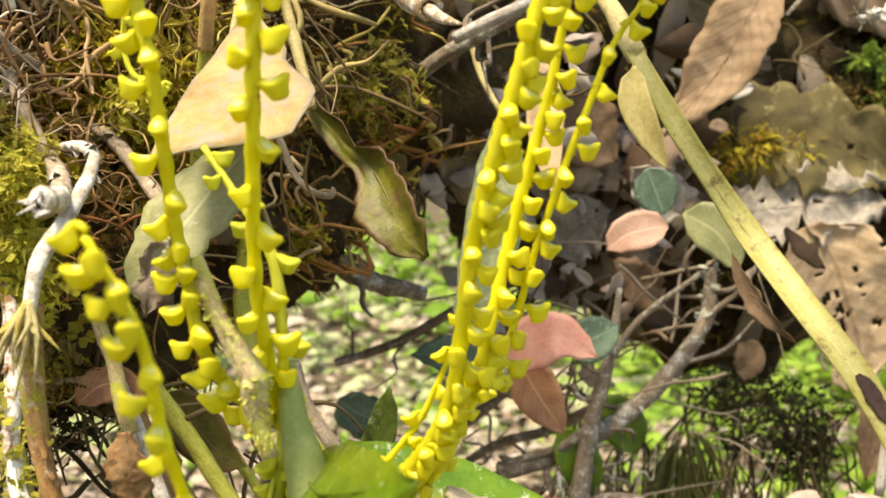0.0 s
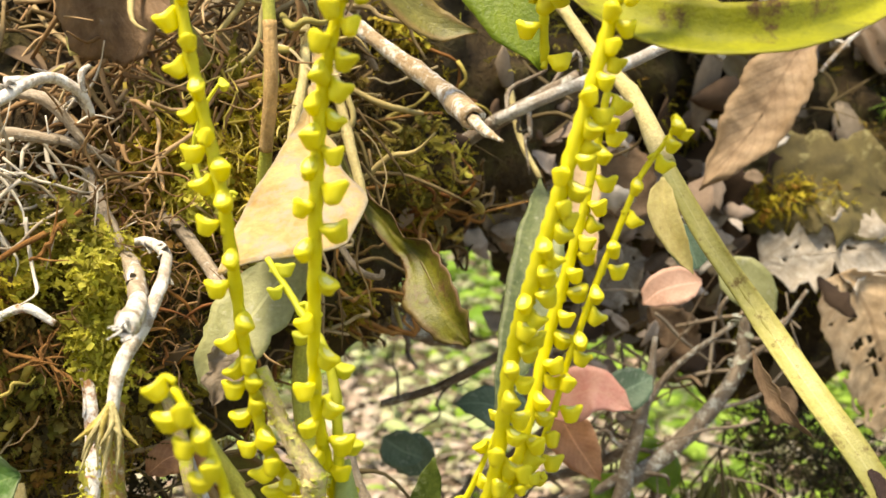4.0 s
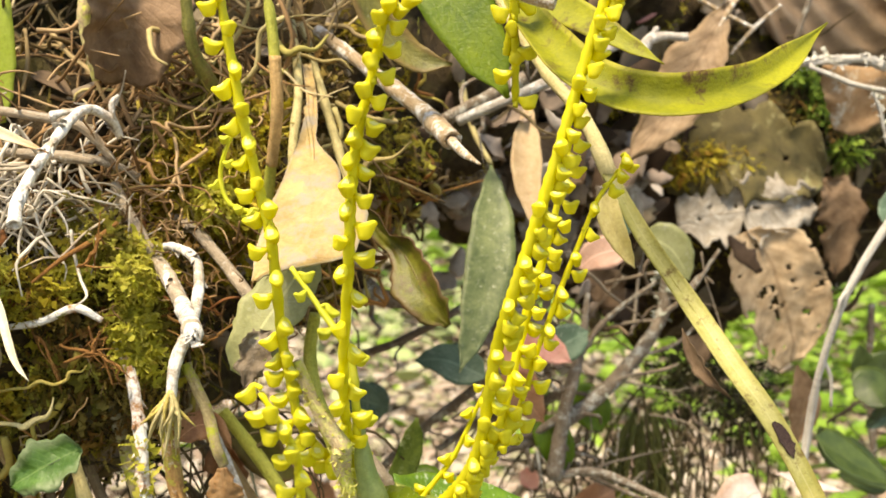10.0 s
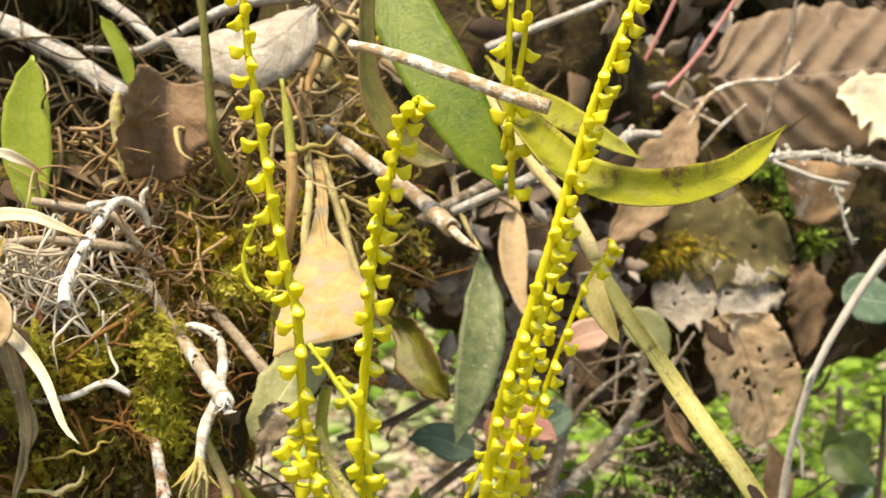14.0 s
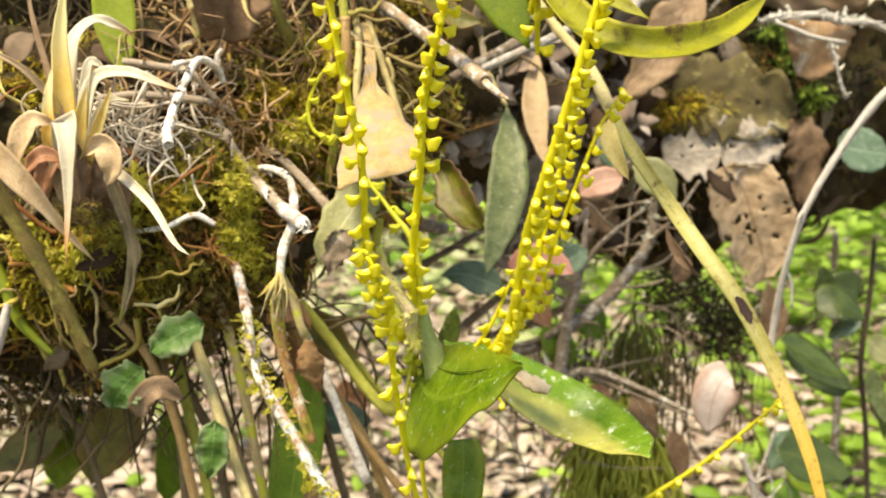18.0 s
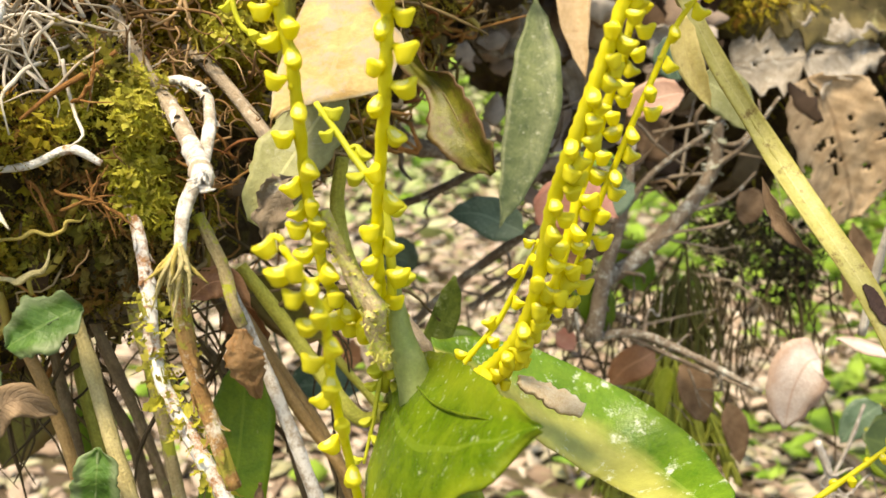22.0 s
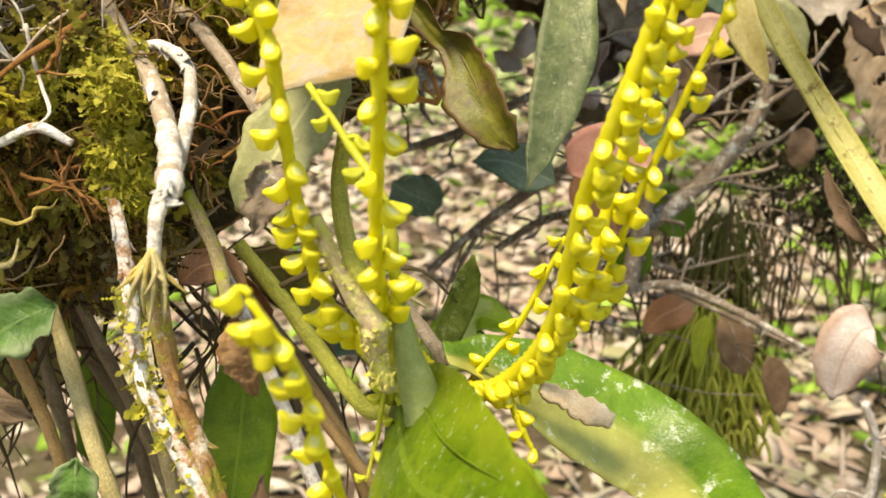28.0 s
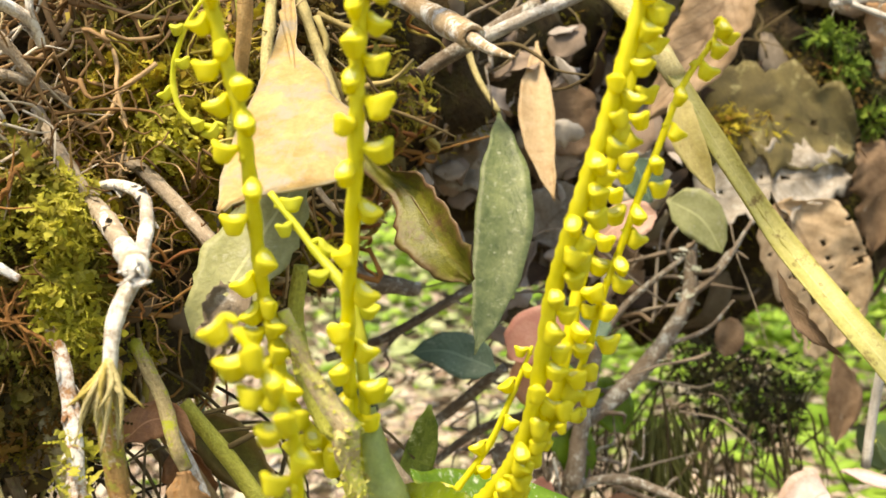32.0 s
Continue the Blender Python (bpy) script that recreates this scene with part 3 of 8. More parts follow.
def leaf(name, pts, width, material, label, group="", rib=None, rib_r=0.0006, petiole=None, petiole_r=0.001, category="leaf", rib_mat=None, **k):
    """A leaf: blade, raised midrib and, where given, a petiole."""
    e = thing(name, pts[0], label, category, group)
    bm = bmesh.new()
    blade_into(bm, pts, width, **k)
    part("blade", bm, material, e)
    if rib != 0:
        f = Vector(k.get("face", (0, -1, 0.35))).normalized()
        back = [Vector(p) - f * (rib_r * 0.75) for p in pts]
        part("midrib", tube(back, [rib_r, rib_r * 0.8, rib_r * 0.25], n=18, seg=6), rib_mat or material, e, "raised midrib along the blade")
    if petiole:
        part("petiole", tube(petiole, [petiole_r, petiole_r * 0.8, petiole_r * 0.7], n=10, seg=7), rib_mat or material, e)
    return e


def stem(name, pts, r, material, label, category="stem", group="", n=26, seg=9, lump=0.18, rings=0, hollow=False, twigs=(), seed=0.0, flakes=0):
    """A stem, root or stick with its side shoots as parts."""
    if group == "hanging stems" and pts[-1][2] < 0.70:
        d = (Vector(pts[-1]) - Vector(pts[-2])).normalized()
        far = Vector(pts[-1]) + d * 0.06
        pts = list(pts) + [tuple(far), tuple(far + d * 0.06 + Vector((0, 0.02, -0.05)))]
        r = list(r) + [r[-1], r[-1]]
    e = thing(name, pts[0], label, category, group)
    part("shaft", tube(pts, r, n=n, seg=seg, lump=lump, rings=rings, hollow=hollow, seed=seed), material, e)
    for tp, tr in twigs:
        part("side_shoot", tube(tp, tr, n=10, seg=6, lump=lump), material, e)
    rnd = random.Random(len(pts) * 31 + int(abs(pts[0][0]) * 1e4))
    line, rad = glide(pts, 100), (max(r) if isinstance(r, (list, tuple)) else r)
    for _ in range(6 if name == "shrub_branch" else 0):
        p, t = line[rnd.randrange(8, 92)]
        d = Vector((rnd.gauss(0, 1), rnd.gauss(0, 0.5), rnd.gauss(0.1, 1))).normalized()
        k = rnd.uniform(0.008, 0.030)
        w = Vector((rnd.gauss(0, 1), rnd.gauss(0, 1), rnd.gauss(0, 1))) * k * 0.12
        part("side_shoot", tube([p, p + d * k * 0.4 + w, p + d * k * 0.7 - w, p + d * k + w], [rad * 0.35, rad * 0.28, rad * 0.22, rad * 0.12], n=12, seg=6, lump=0.4), material, e)
    for _ in range(flakes):
        k = rnd.randrange(4, 90)
        p, t = line[k]
        d = Vector((rnd.gauss(0, 1), -abs(rnd.gauss(0, 1)), rnd.gauss(0, 1)))
        d = (d - t * d.dot(t)).normalized()
        L = rad * rnd.uniform(1.2, 3.0)
        bm = bmesh.new()
        q = p + d * rad * 0.9
        blade_into(bm, [q, q + t * L * 0.5 + d * rad * 0.15, q + t * L + d * rad * rnd.uniform(0.3, 0.9)], rad * rnd.uniform(0.5, 1.1), shape="oblong", face=d, cup=-0.4, ragged=0.4, nu=4, nv=6, thick=0.0002, seed=rnd.random() * 9)
        part("bark_flake", bm, material, e)
    return e


# ---- flowers ----
def flower_mesh(seed):
    """A plump three-cornered flower: dished lip on top, tapering to a round foot. Hangs below its own origin; about 1 across."""
    bm = bmesh.new()
    r = random.Random(seed)
    N = 14
    wid, dep, tall = r.uniform(0.98, 1.12), r.uniform(0.76, 0.92), r.uniform(0.74, 0.90)
    skew, turn = r.uniform(-0.10, 0.14), r.uniform(0, 6.28)
    prof = [(0.0, 0.11), (0.02, 0.21), (0.07, 0.29), (0.18, 0.36), (0.36, 0.41), (0.54, 0.46), (0.70, 0.50), (0.83, 0.53), (0.92, 0.50), (0.975, 0.40)]
    rows = []
    for h, rad in prof:
        row = []
        for k in range(N):
            a = 2 * math.pi * k / N
            c, s = math.cos(a), math.sin(a)
            rr = rad * (1 + 0.07 * math.cos(3 * a + turn) * h + 0.05 * noise.noise(Vector((c * 2, s * 2, h * 3 + seed))))
            horn = 0.25 * max(0.0, h - 0.45) / 0.55 * (abs(c) ** 2)
            row.append(bm.verts.new((rr * wid * c * (1 + horn) + skew * h, rr * dep * s, -tall * 0.95 + h * tall + horn * 0.8)))
        rows.append(row)
    rows.append([bm.verts.new((v.co.x * 0.6, v.co.y * 0.6, v.co.z - 0.03)) for v in rows[-1]])
    for a, b in zip(rows[:-1], rows[1:]):
        for k in range(N):
            bm.faces.new((a[k], a[(k + 1) % N], b[(k + 1) % N], b[k]))
    bm.faces.new(list(reversed(rows[0])))
    bm.faces.new(rows[-1])
    me = bpy.data.meshes.new("flower")
    bm.to_mesh(me)
    bm.free()
    me.polygons.foreach_set("use_smooth", [True] * len(me.polygons))
    return me


def pedicel_mesh():
    bm = bmesh.new()
    tube_into(bm, [(-0.88, 0, -0.42), (-0.76, 0, -0.06), (-0.56, 0, 0.07), (-0.32, 0, -0.06), (-0.10, 0, -0.34)], [0.19, 0.16, 0.12, 0.10, 0.18], n=8, seg=6)
    me = bpy.data.meshes.new("pedicel")
    bm.to_mesh(me)
    bm.free()
    me.polygons.foreach_set("use_smooth", [True] * len(me.polygons))
    return me


def lip_mesh():
    """The pale bean-shaped lip that lies over the mouth of a flower."""
    bm = bmesh.new()
    rows = []
    for i in range(7):
        v = math.pi * i / 6
        row = []
        for k in range(14):
            a = 2 * math.pi * k / 14
            x, y = math.cos(a) * math.sin(v), math.sin(a) * math.sin(v)
            bean = 0.16 * x * x
            row.append(bm.verts.new((math.copysign(abs(x) ** 0.8, x) * 0.46, math.copysign(abs(y) ** 0.8, y) * 0.22 - 0.05 + bean * 0.4, 0.03 + 0.08 * math.cos(v) + bean * 0.9)))
        rows.append(row)
    for a, b in zip(rows[:-1], rows[1:]):
        for k in range(14):
            bm.faces.new((a[k], b[k], b[(k + 1) % 14], a[(k + 1) % 14]))
    bmesh.ops.remove_doubles(bm, verts=bm.verts, dist=1e-5)
    me = bpy.data.meshes.new("lip")
    bm.to_mesh(me)
    bm.free()
    me.polygons.foreach_set("use_smooth", [True] * len(me.polygons))
    me.materials.append(M_LIP)
    return me


LIP = lip_mesh()
FLOWERS = {}
for key, mat in (("y", M_FLOWER), ("g", M_YOUNG)):
    FLOWERS[key] = [flower_mesh(i) for i in range(6)]
    for me in FLOWERS[key]:
        me.materials.append(mat)
PEDICEL = {"y": pedicel_mesh(), "g": pedicel_mesh()}
PEDICEL["y"].materials.append(M_RACHIS)
PEDICEL["g"].materials.append(M_YOUNG)


def flower_stalk(pts, label, gap=0.0034, size=0.0041, start=0.02, end=0.98, r=0.00112, sides=(-150, -55), key="y", taper=(1.0, 0.6), jitter=14, shrink=(1.0, 0.8), seed=1):
    """Stalk from base to tip; the flowers stand off it in turn at the given compass turns."""
    e = thing("flower_stalk", pts[0], label, "flower stalk", "flower stalks of the orchid")
    rnd = random.Random(seed)
    length = sum((Vector(b) - Vector(a)).length for a, b in zip(pts[:-1], pts[1:]))
    count = max(3, int(length * (end - start) / gap))
    part("rachis", tube(pts, [r * taper[0], r, r * taper[1]], n=max(40, count * 2), seg=9, lump=0.10, rings=count / 1.0), M_RACHIS if key == "y" else M_YOUNG, e)
    path = glide(pts, 400)
    for i in range(count):
        s = start + (end - start) * (i + rnd.uniform(-0.12, 0.12)) / max(1, count - 1)
        s = min(max(s, 0.0), 1.0)
        p, t = path[int(s * 400)]
        az = radians(sides[i % len(sides)] + rnd.uniform(-jitter, jitter))
        sz = size * (shrink[0] + (shrink[1] - shrink[0]) * s) * rnd.uniform(0.9, 1.08)
        out = Vector((math.cos(az), math.sin(az), 0))
        at = p + out * (sz * 0.74 + r * 0.4)
        turn = Matrix.Rotation(az, 4, "Z") @ Matrix.Rotation(radians(rnd.uniform(-18, 42)), 4, "Y") @ Matrix.Rotation(radians(rnd.uniform(-22, 22)), 4, "X")
        f = new("flower", FLOWERS[key][rnd.randrange(6)])
        f.parent = e
        f.matrix_local = Matrix.Translation(at - ROOTS[e]) @ turn @ Matrix.Diagonal((sz, sz, sz, 1))
        q = new("pedicel", PEDICEL[key])
        q.parent = f
        if key == "y" and rnd.random() < 0.85:
            lip = new("lip", LIP)
            lip.parent = f
    return e


# ---- the mossy log ----
LOG_AXIS = [(-0.62, 0.42, 0.79), (-0.28, 0.330, 0.776), (-0.14, 0.330, 0.776), (-0.07, 0.41, 0.825), (0.03, 0.58, 0.890), (0.16, 0.680, 0.80), (0.34, 0.795, 0.82), (0.70, 0.925, 0.84)]
LOG_R = [0.076, 0.073, 0.070, 0.066, 0.100, 0.125, 0.125, 0.115]
BANK_AXIS = [(-1.1, 0.58, 1.02), (-0.5, 0.58, 1.01), (-0.15, 0.62, 1.00), (0.08, 0.69, 1.00), (0.33, 0.80, 1.01), (0.7, 0.90, 1.02), (1.2, 1.00, 1.03)]
BANK_R = [0.17, 0.17, 0.16, 0.12, 0.115, 0.115, 0.12]


def round_mass(axis, radii, rough):
    line = glide(axis, 300)

    def at(s, a):
        p, t = line[min(300, max(0, int(s * 300)))]
        side = t.cross(Vector((0, 0, 1))).normalized()
        up = side.cross(t)
        d = side * math.cos(a) + up * math.sin(a)
        r = along(radii, s)
        q = p + d * r
        r += rough * (0.028 * noise.noise(q * 11) + 0.020 * noise.noise(q * 28) + 0.014 * noise.noise(q * 62) + 0.005 * noise.noise(q * 150))
        return p + d * r, d
    return at


log_point, bank_point = round_mass(LOG_AXIS, LOG_R, 0.95), round_mass(BANK_AXIS, BANK_R, 1.3)


def swept(at, S, A):
    bm = bmesh.new()
    rows = [[bm.verts.new(at(i / S, 2 * math.pi * k / A)[0]) for k in range(A)] for i in range(S + 1)]
    for a, b in zip(rows[:-1], rows[1:]):
        for k in range(A):
            bm.faces.new((a[k], b[k], b[(k + 1) % A], a[(k + 1) % A]))
    bm.faces.new(rows[0])
    bm.faces.new(list(reversed(rows[-1])))
    return bm


LOG = thing("mossy_log", LOG_AXIS[0], "fallen mossy log covered in roots, moss and dead leaves", "log")
part("wood", swept(log_point, 230, 110), M_LOG, LOG, "dark rotten bark")
bank = part("bank", swept(bank_point, 240, 130), M_LOG)
tagged(bank, "dark mossy earth bank above the log", "bank", kind="structure")
for axis, radii in (([(-0.92, 0.60, 1.02), (-1.18, 0.64, 0.68), (-1.5, 0.7, 0.28), (-1.75, 0.74, -0.15)], [0.20, 0.27, 0.38, 0.50]), ([(1.02, 1.03, 1.03), (1.22, 1.08, 0.70), (1.5, 1.14, 0.30), (1.75, 1.2, -0.15)], [0.20, 0.28, 0.40, 0.52])):
    shoulder = part("bank_shoulder", swept(round_mass(axis, radii, 1.8), 90, 60), M_LOG)
    tagged(shoulder, "mossy earth shoulder where the bank meets the ground", "bank", kind="structure")



def tuft_into(bm, p, d, size, blades, rnd, flat=0.5):
    for _ in range(blades):
        w = Vector((rnd.gauss(0, 1), rnd.gauss(0, 1), rnd.gauss(0, 1)))
        g = (d + w * flat).normalized()
        s = g.cross(w).normalized() * size * rnd.uniform(0.10, 0.2)
        L = size * rnd.uniform(0.5, 1.2)
        q = p + w * size * 0.25
        m = q + g * L * 0.6
        tip = q + g * L + Vector((0, 0, -0.3 * L))
        a, b, c, f, h = (bm.verts.new(x) for x in (q - s * 0.5, q + s * 0.5, m + s, m - s, tip))
        bm.faces.new((a, b, c, f))
        bm.faces.new((f, c, h))


def frill_into(bm, p, d, size, rnd):
    """A narrow curling ribbon with a notched rim, as leafy lichen and liverwort grow."""
    w = Vector((rnd.gauss(0, 1), rnd.gauss(0, 1), rnd.gauss(0, 1)))
    g = (d * rnd.uniform(0.1, 0.8) + (w - d * w.dot(d)).normalized()).normalized()
    side = g.cross(d).normalized()
    curl = rnd.uniform(-0.35, 0.75)
    wide = size * rnd.uniform(0.16, 0.30)
    last = None
    q = p - d * size * 0.1
    for k, half in enumerate((0.35, 1.0, 0.5, 1.15, 0.45, 0.95, 0.2)):
        half *= rnd.uniform(0.75, 1.25) * wide
        tip = d * half * rnd.uniform(-0.5, 0.9)
        pair = (bm.verts.new(q - side * half + tip), bm.verts.new(q + side * half + tip * rnd.uniform(-0.6, 1.0)))
        if last:
            bm.faces.new((last[0], last[1], pair[1], pair[0]))
        last = pair
        q = q + g * size * 0.19
        g = (g + d * curl * 0.22 + side * rnd.gauss(0, 0.25)).normalized()


def feather_into(bm, p, d, size, rnd):
    """A creeping moss shoot: a bent axis with small pointed leaves on both sides."""
    w = Vector((rnd.gauss(0, 1), rnd.gauss(0, 1), rnd.gauss(0, 1)))
    g = (d * rnd.uniform(0.2, 1.1) + (w - d * w.dot(d)).normalized() * rnd.uniform(0.4, 1.0)).normalized()
    side = g.cross(d + w * 0.3).normalized()
    sag = Vector((rnd.gauss(0, 0.12), 0, -rnd.uniform(0.0, 0.22)))
    leaf_l = size * rnd.uniform(0.13, 0.20)
    a = bm.verts.new(p - d * size * 0.1)
    for k in range(6):
        g = (g + sag + side * rnd.gauss(0, 0.12)).normalized()
        b = bm.verts.new(a.co + g * size * 0.17)
        out = leaf_l * (1.0 - 0.10 * k)
        for sgn in (-1, 1):
            tip = bm.verts.new(a.co + g * out * 0.9 + side * sgn * out + d * out * rnd.uniform(-0.4, 0.7))
            bm.faces.new((a, b, tip) if sgn > 0 else (b, a, tip))
        a = b


def scatter_moss(name, label, material, count, size, keep, seed, kind="tuft", span=(0.14, 0.80), arc=(-1.9, 1.5), at=None):
    at = at or log_point
    bm = bmesh.new()
    rnd = random.Random(seed)
    made = 0
    while made < count:
        s, a = rnd.uniform(*span), rnd.uniform(*arc)
        p, d = at(s, a)
        if not keep(p):
            if rnd.random() < 0.002:
                made += 1
            continue
        made += 1
        if kind == "tuft":
            tuft_into(bm, p - d * 0.001, d, size * rnd.uniform(0.6, 1.4), 6, rnd)
        else:
            feather_into(bm, p, d, size * rnd.uniform(0.6, 1.4), rnd)
    o = thing(name, (0, 0.3, 0.8), label, "moss")
    ob = part("cover", bm, material, o, smooth=False)
    tagged(ob, kind="stuff")
    tagged(o, kind="stuff")


def patch(scale, cut, off):
    return lambda p: noise.noise(p * scale + Vector((off, off, off))) > cut


scatter_moss("dark_moss", "dark brown-green moss on the log", M_MOSSD, 2600, 0.0050, patch(15, -0.05, 3.0), 11, "frill")
scatter_moss("yellow_moss", "yellow-green moss in cushions on the log", M_MOSSY, 5200, 0.0056, patch(19, 0.14, 9.0), 12, "frill")
scatter_moss("green_moss", "green leafy liverwort on the log", M_MOSSG, 5600, 0.0056, patch(16, 0.08, 21.0), 13, "frill")


# Near-black tufts stand in for the unlit background above the log.
scatter_moss("bank_moss", "moss over the earth bank, coloured near black for shade", M_SHADEMOSS, 3500, 0.010, patch(7, -0.5, 5.0), 14, span=(0.3, 0.72), arc=(-1.4, 0.5), at=bank_point)
scatter_moss("bank_moss", "brown-green moss on the earth bank", M_MOSSD, 700, 0.008, patch(10, 0.12, 6.0), 15, span=(0.3, 0.72), arc=(-1.4, 0.5), at=bank_point)


def cushion(at, radius, label, material, seed, count=260, kind="mix", size=0.0034):
    rnd = random.Random(seed)
    bm = bmesh.new()
    for _ in range(int(count * 1.7)):
        d = Vector((rnd.gauss(0, 1), -abs(rnd.gauss(0, 0.9)) - 0.1, rnd.gauss(0, 1))).normalized()
        p = Vector(at) + Vector((d.x * radius[0], d.y * radius[1], d.z * radius[2])) * rnd.uniform(0.4, 1.0)
        (frill_into if rnd.random() < 0.25 else feather_into)(bm, p, d, size * rnd.uniform(0.8, 2.1), rnd)
    e = thing("moss_cushion", at, label, "moss", "moss cushions")
    tagged(part("tuft", bm, material, e, smooth=False), kind="stuff")


MOSS_WORDS = {"moss_yellow": "yellow-green moss cushion on the log", "moss_green": "green leafy moss cushion on the log", "moss_dark": "dark mossy clump on the log", "moss_shade_black": "mossy clump coloured near black for the shade around the log"}


def cushions(*rows):
    for at, rad, mat, n in rows:
        cushion(at, rad, MOSS_WORDS[mat.name], mat, int(at[0] * 9999) % 997, n)


cushions(((-0.0716, 0.2830, 0.8403), (0.012, 0.006, 0.008), M_MOSSG, 120), ((-0.0598, 0.2780, 0.8292), (0.012, 0.006, 0.009), M_MOSSY, 120), ((-0.0835, 0.2740, 0.8302), (0.010, 0.006, 0.008), M_MOSSG, 100), ((-0.0456, 0.2950, 0.8460), (0.010, 0.006, 0.012), M_MOSSD, 120), ((-0.0378, 0.3000, 0.8300), (0.012, 0.006, 0.016), M_MOSSD, 120), ((-0.0189, 0.3400, 0.8168), (0.016, 0.008, 0.016), M_MOSSG, 140), ((-0.0929, 0.2520, 0.7911), (0.013, 0.008, 0.012), M_MOSSY, 300), ((-0.0921, 0.2460, 0.7771), (0.010, 0.007, 0.011), M_MOSSG, 260))
cushions(((-0.0879, 0.2600, 0.7850), (0.014, 0.008, 0.02), M_MOSSD, 260), ((-0.1048, 0.2500, 0.7942), (0.016, 0.008, 0.02), M_MOSSG, 260), ((-0.0844, 0.2750, 0.8068), (0.02, 0.008, 0.012), M_MOSSY, 300), ((-0.0698, 0.2760, 0.8009), (0.012, 0.008, 0.018), M_MOSSY, 260), ((-0.1129, 0.2450, 0.7706), (0.022, 0.008, 0.02), M_MOSSD, 320), ((-0.1284, 0.2500, 0.7589), (0.02, 0.008, 0.02), M_MOSSG, 260), ((-0.1044, 0.2500, 0.7512), (0.025, 0.008, 0.018), M_MOSSD, 320), ((-0.1666, 0.2600, 0.8223), (0.012, 0.008, 0.01), M_MOSSY, 240))
# Clumps in the near-black tone paint in the shade under the log.
cushions(((-0.1543, 0.2450, 0.7624), (0.025, 0.008, 0.014), M_MOSSY, 280), ((-0.1179, 0.2600, 0.7425), (0.02, 0.008, 0.012), M_MOSSG, 240), ((0.1446, 0.5200, 0.7967), (0.035, 0.012, 0.014), M_MOSSY, 300), ((0.1062, 0.5500, 0.9129), (0.03, 0.012, 0.02), M_MOSSG, 260), ((0.1703, 0.5500, 0.6653), (0.040, 0.03, 0.022), M_SHADEMOSS, 500), ((0.1540, 0.5600, 0.6778), (0.03, 0.03, 0.02), M_SHADEMOSS, 300), ((0.1895, 0.5600, 0.6436), (0.02, 0.02, 0.022), M_SHADEMOSS, 260), ((0.2038, 0.5600, 0.8174), (0.04, 0.012, 0.02), M_MOSSD, 300))
cushions(((-0.1888, 0.3100, 0.7178), (0.03, 0.02, 0.016), M_SHADEMOSS, 240), ((-0.1658, 0.3150, 0.7091), (0.03, 0.02, 0.014), M_SHADEMOSS, 240), ((-0.1403, 0.3050, 0.7214), (0.025, 0.02, 0.014), M_SHADEMOSS, 220), ((-0.2109, 0.3300, 0.6922), (0.03, 0.02, 0.02), M_SHADEMOSS, 220), ((-0.1119, 0.3100, 0.7199), (0.02, 0.02, 0.012), M_SHADEMOSS, 180), ((-0.1884, 0.3400, 0.6810), (0.025, 0.02, 0.014), M_SHADEMOSS, 160), ((-0.0940, 0.2520, 0.7728), (0.012, 0.008, 0.010), M_MOSSY, 160), ((-0.1057, 0.2500, 0.7613), (0.012, 0.008, 0.010), M_MOSSG, 160))
cushions(((-0.1400, 0.2350, 0.7703), (0.014, 0.008, 0.010), M_MOSSY, 160), ((-0.1625, 0.2950, 0.7121), (0.022, 0.012, 0.014), M_SHADEMOSS, 160), ((-0.1857, 0.3000, 0.6985), (0.020, 0.012, 0.014), M_MOSSD, 140), ((-0.1412, 0.2850, 0.7220), (0.018, 0.012, 0.014), M_MOSSD, 140), ((-0.1208, 0.2750, 0.7339), (0.016, 0.010, 0.012), M_SHADEMOSS, 120), ((-0.1664, 0.2800, 0.7285), (0.020, 0.012, 0.012), M_MOSSD, 140))


cushions(((-0.0690, 0.2700, 0.8170), (0.012, 0.006, 0.010), M_MOSSY, 150), ((-0.0800, 0.2680, 0.8210), (0.010, 0.006, 0.007), M_MOSSY, 110), ((-0.0620, 0.2720, 0.8080), (0.010, 0.006, 0.010), M_MOSSY, 120), ((-0.1180, 0.2330, 0.7880), (0.012, 0.007, 0.010), M_MOSSY, 130), ((-0.1320, 0.2250, 0.7800), (0.012, 0.007, 0.012), M_MOSSG, 130), ((-0.1000, 0.2420, 0.8010), (0.010, 0.006, 0.006), M_MOSSG, 90))
# Dark pocket on the far log: shade laid in as near-black clumps.
cushions(((0.2050, 0.5680, 0.8410), (0.024, 0.010, 0.014), M_SHADEMOSS, 300), ((0.2370, 0.5720, 0.8340), (0.026, 0.010, 0.016), M_SHADEMOSS, 320), ((0.2230, 0.5660, 0.8140), (0.026, 0.010, 0.014), M_SHADEMOSS, 320), ((0.2480, 0.5700, 0.8050), (0.024, 0.010, 0.016), M_SHADEMOSS, 280), ((0.2720, 0.5800, 0.8120), (0.024, 0.010, 0.016), M_SHADEMOSS, 240))
for at, rad, n in (((0.2230, 0.5560, 0.8270), (0.012, 0.005, 0.008), 50), ((0.2420, 0.5580, 0.8020), (0.012, 0.005, 0.008), 44), ((0.2150, 0.5560, 0.8430), (0.014, 0.005, 0.006), 40)):
    cushion(at, rad, "sprigs of bright green moss on the dark log", M_SPRIG, n * 7, n, size=0.0052)
cushions(((-0.1790, 0.2900, 0.8300), (0.010, 0.006, 0.009), M_MOSSY, 170), ((-0.1700, 0.2850, 0.8230), (0.008, 0.005, 0.007), M_MOSSY, 120))
rnd = random.Random(88)
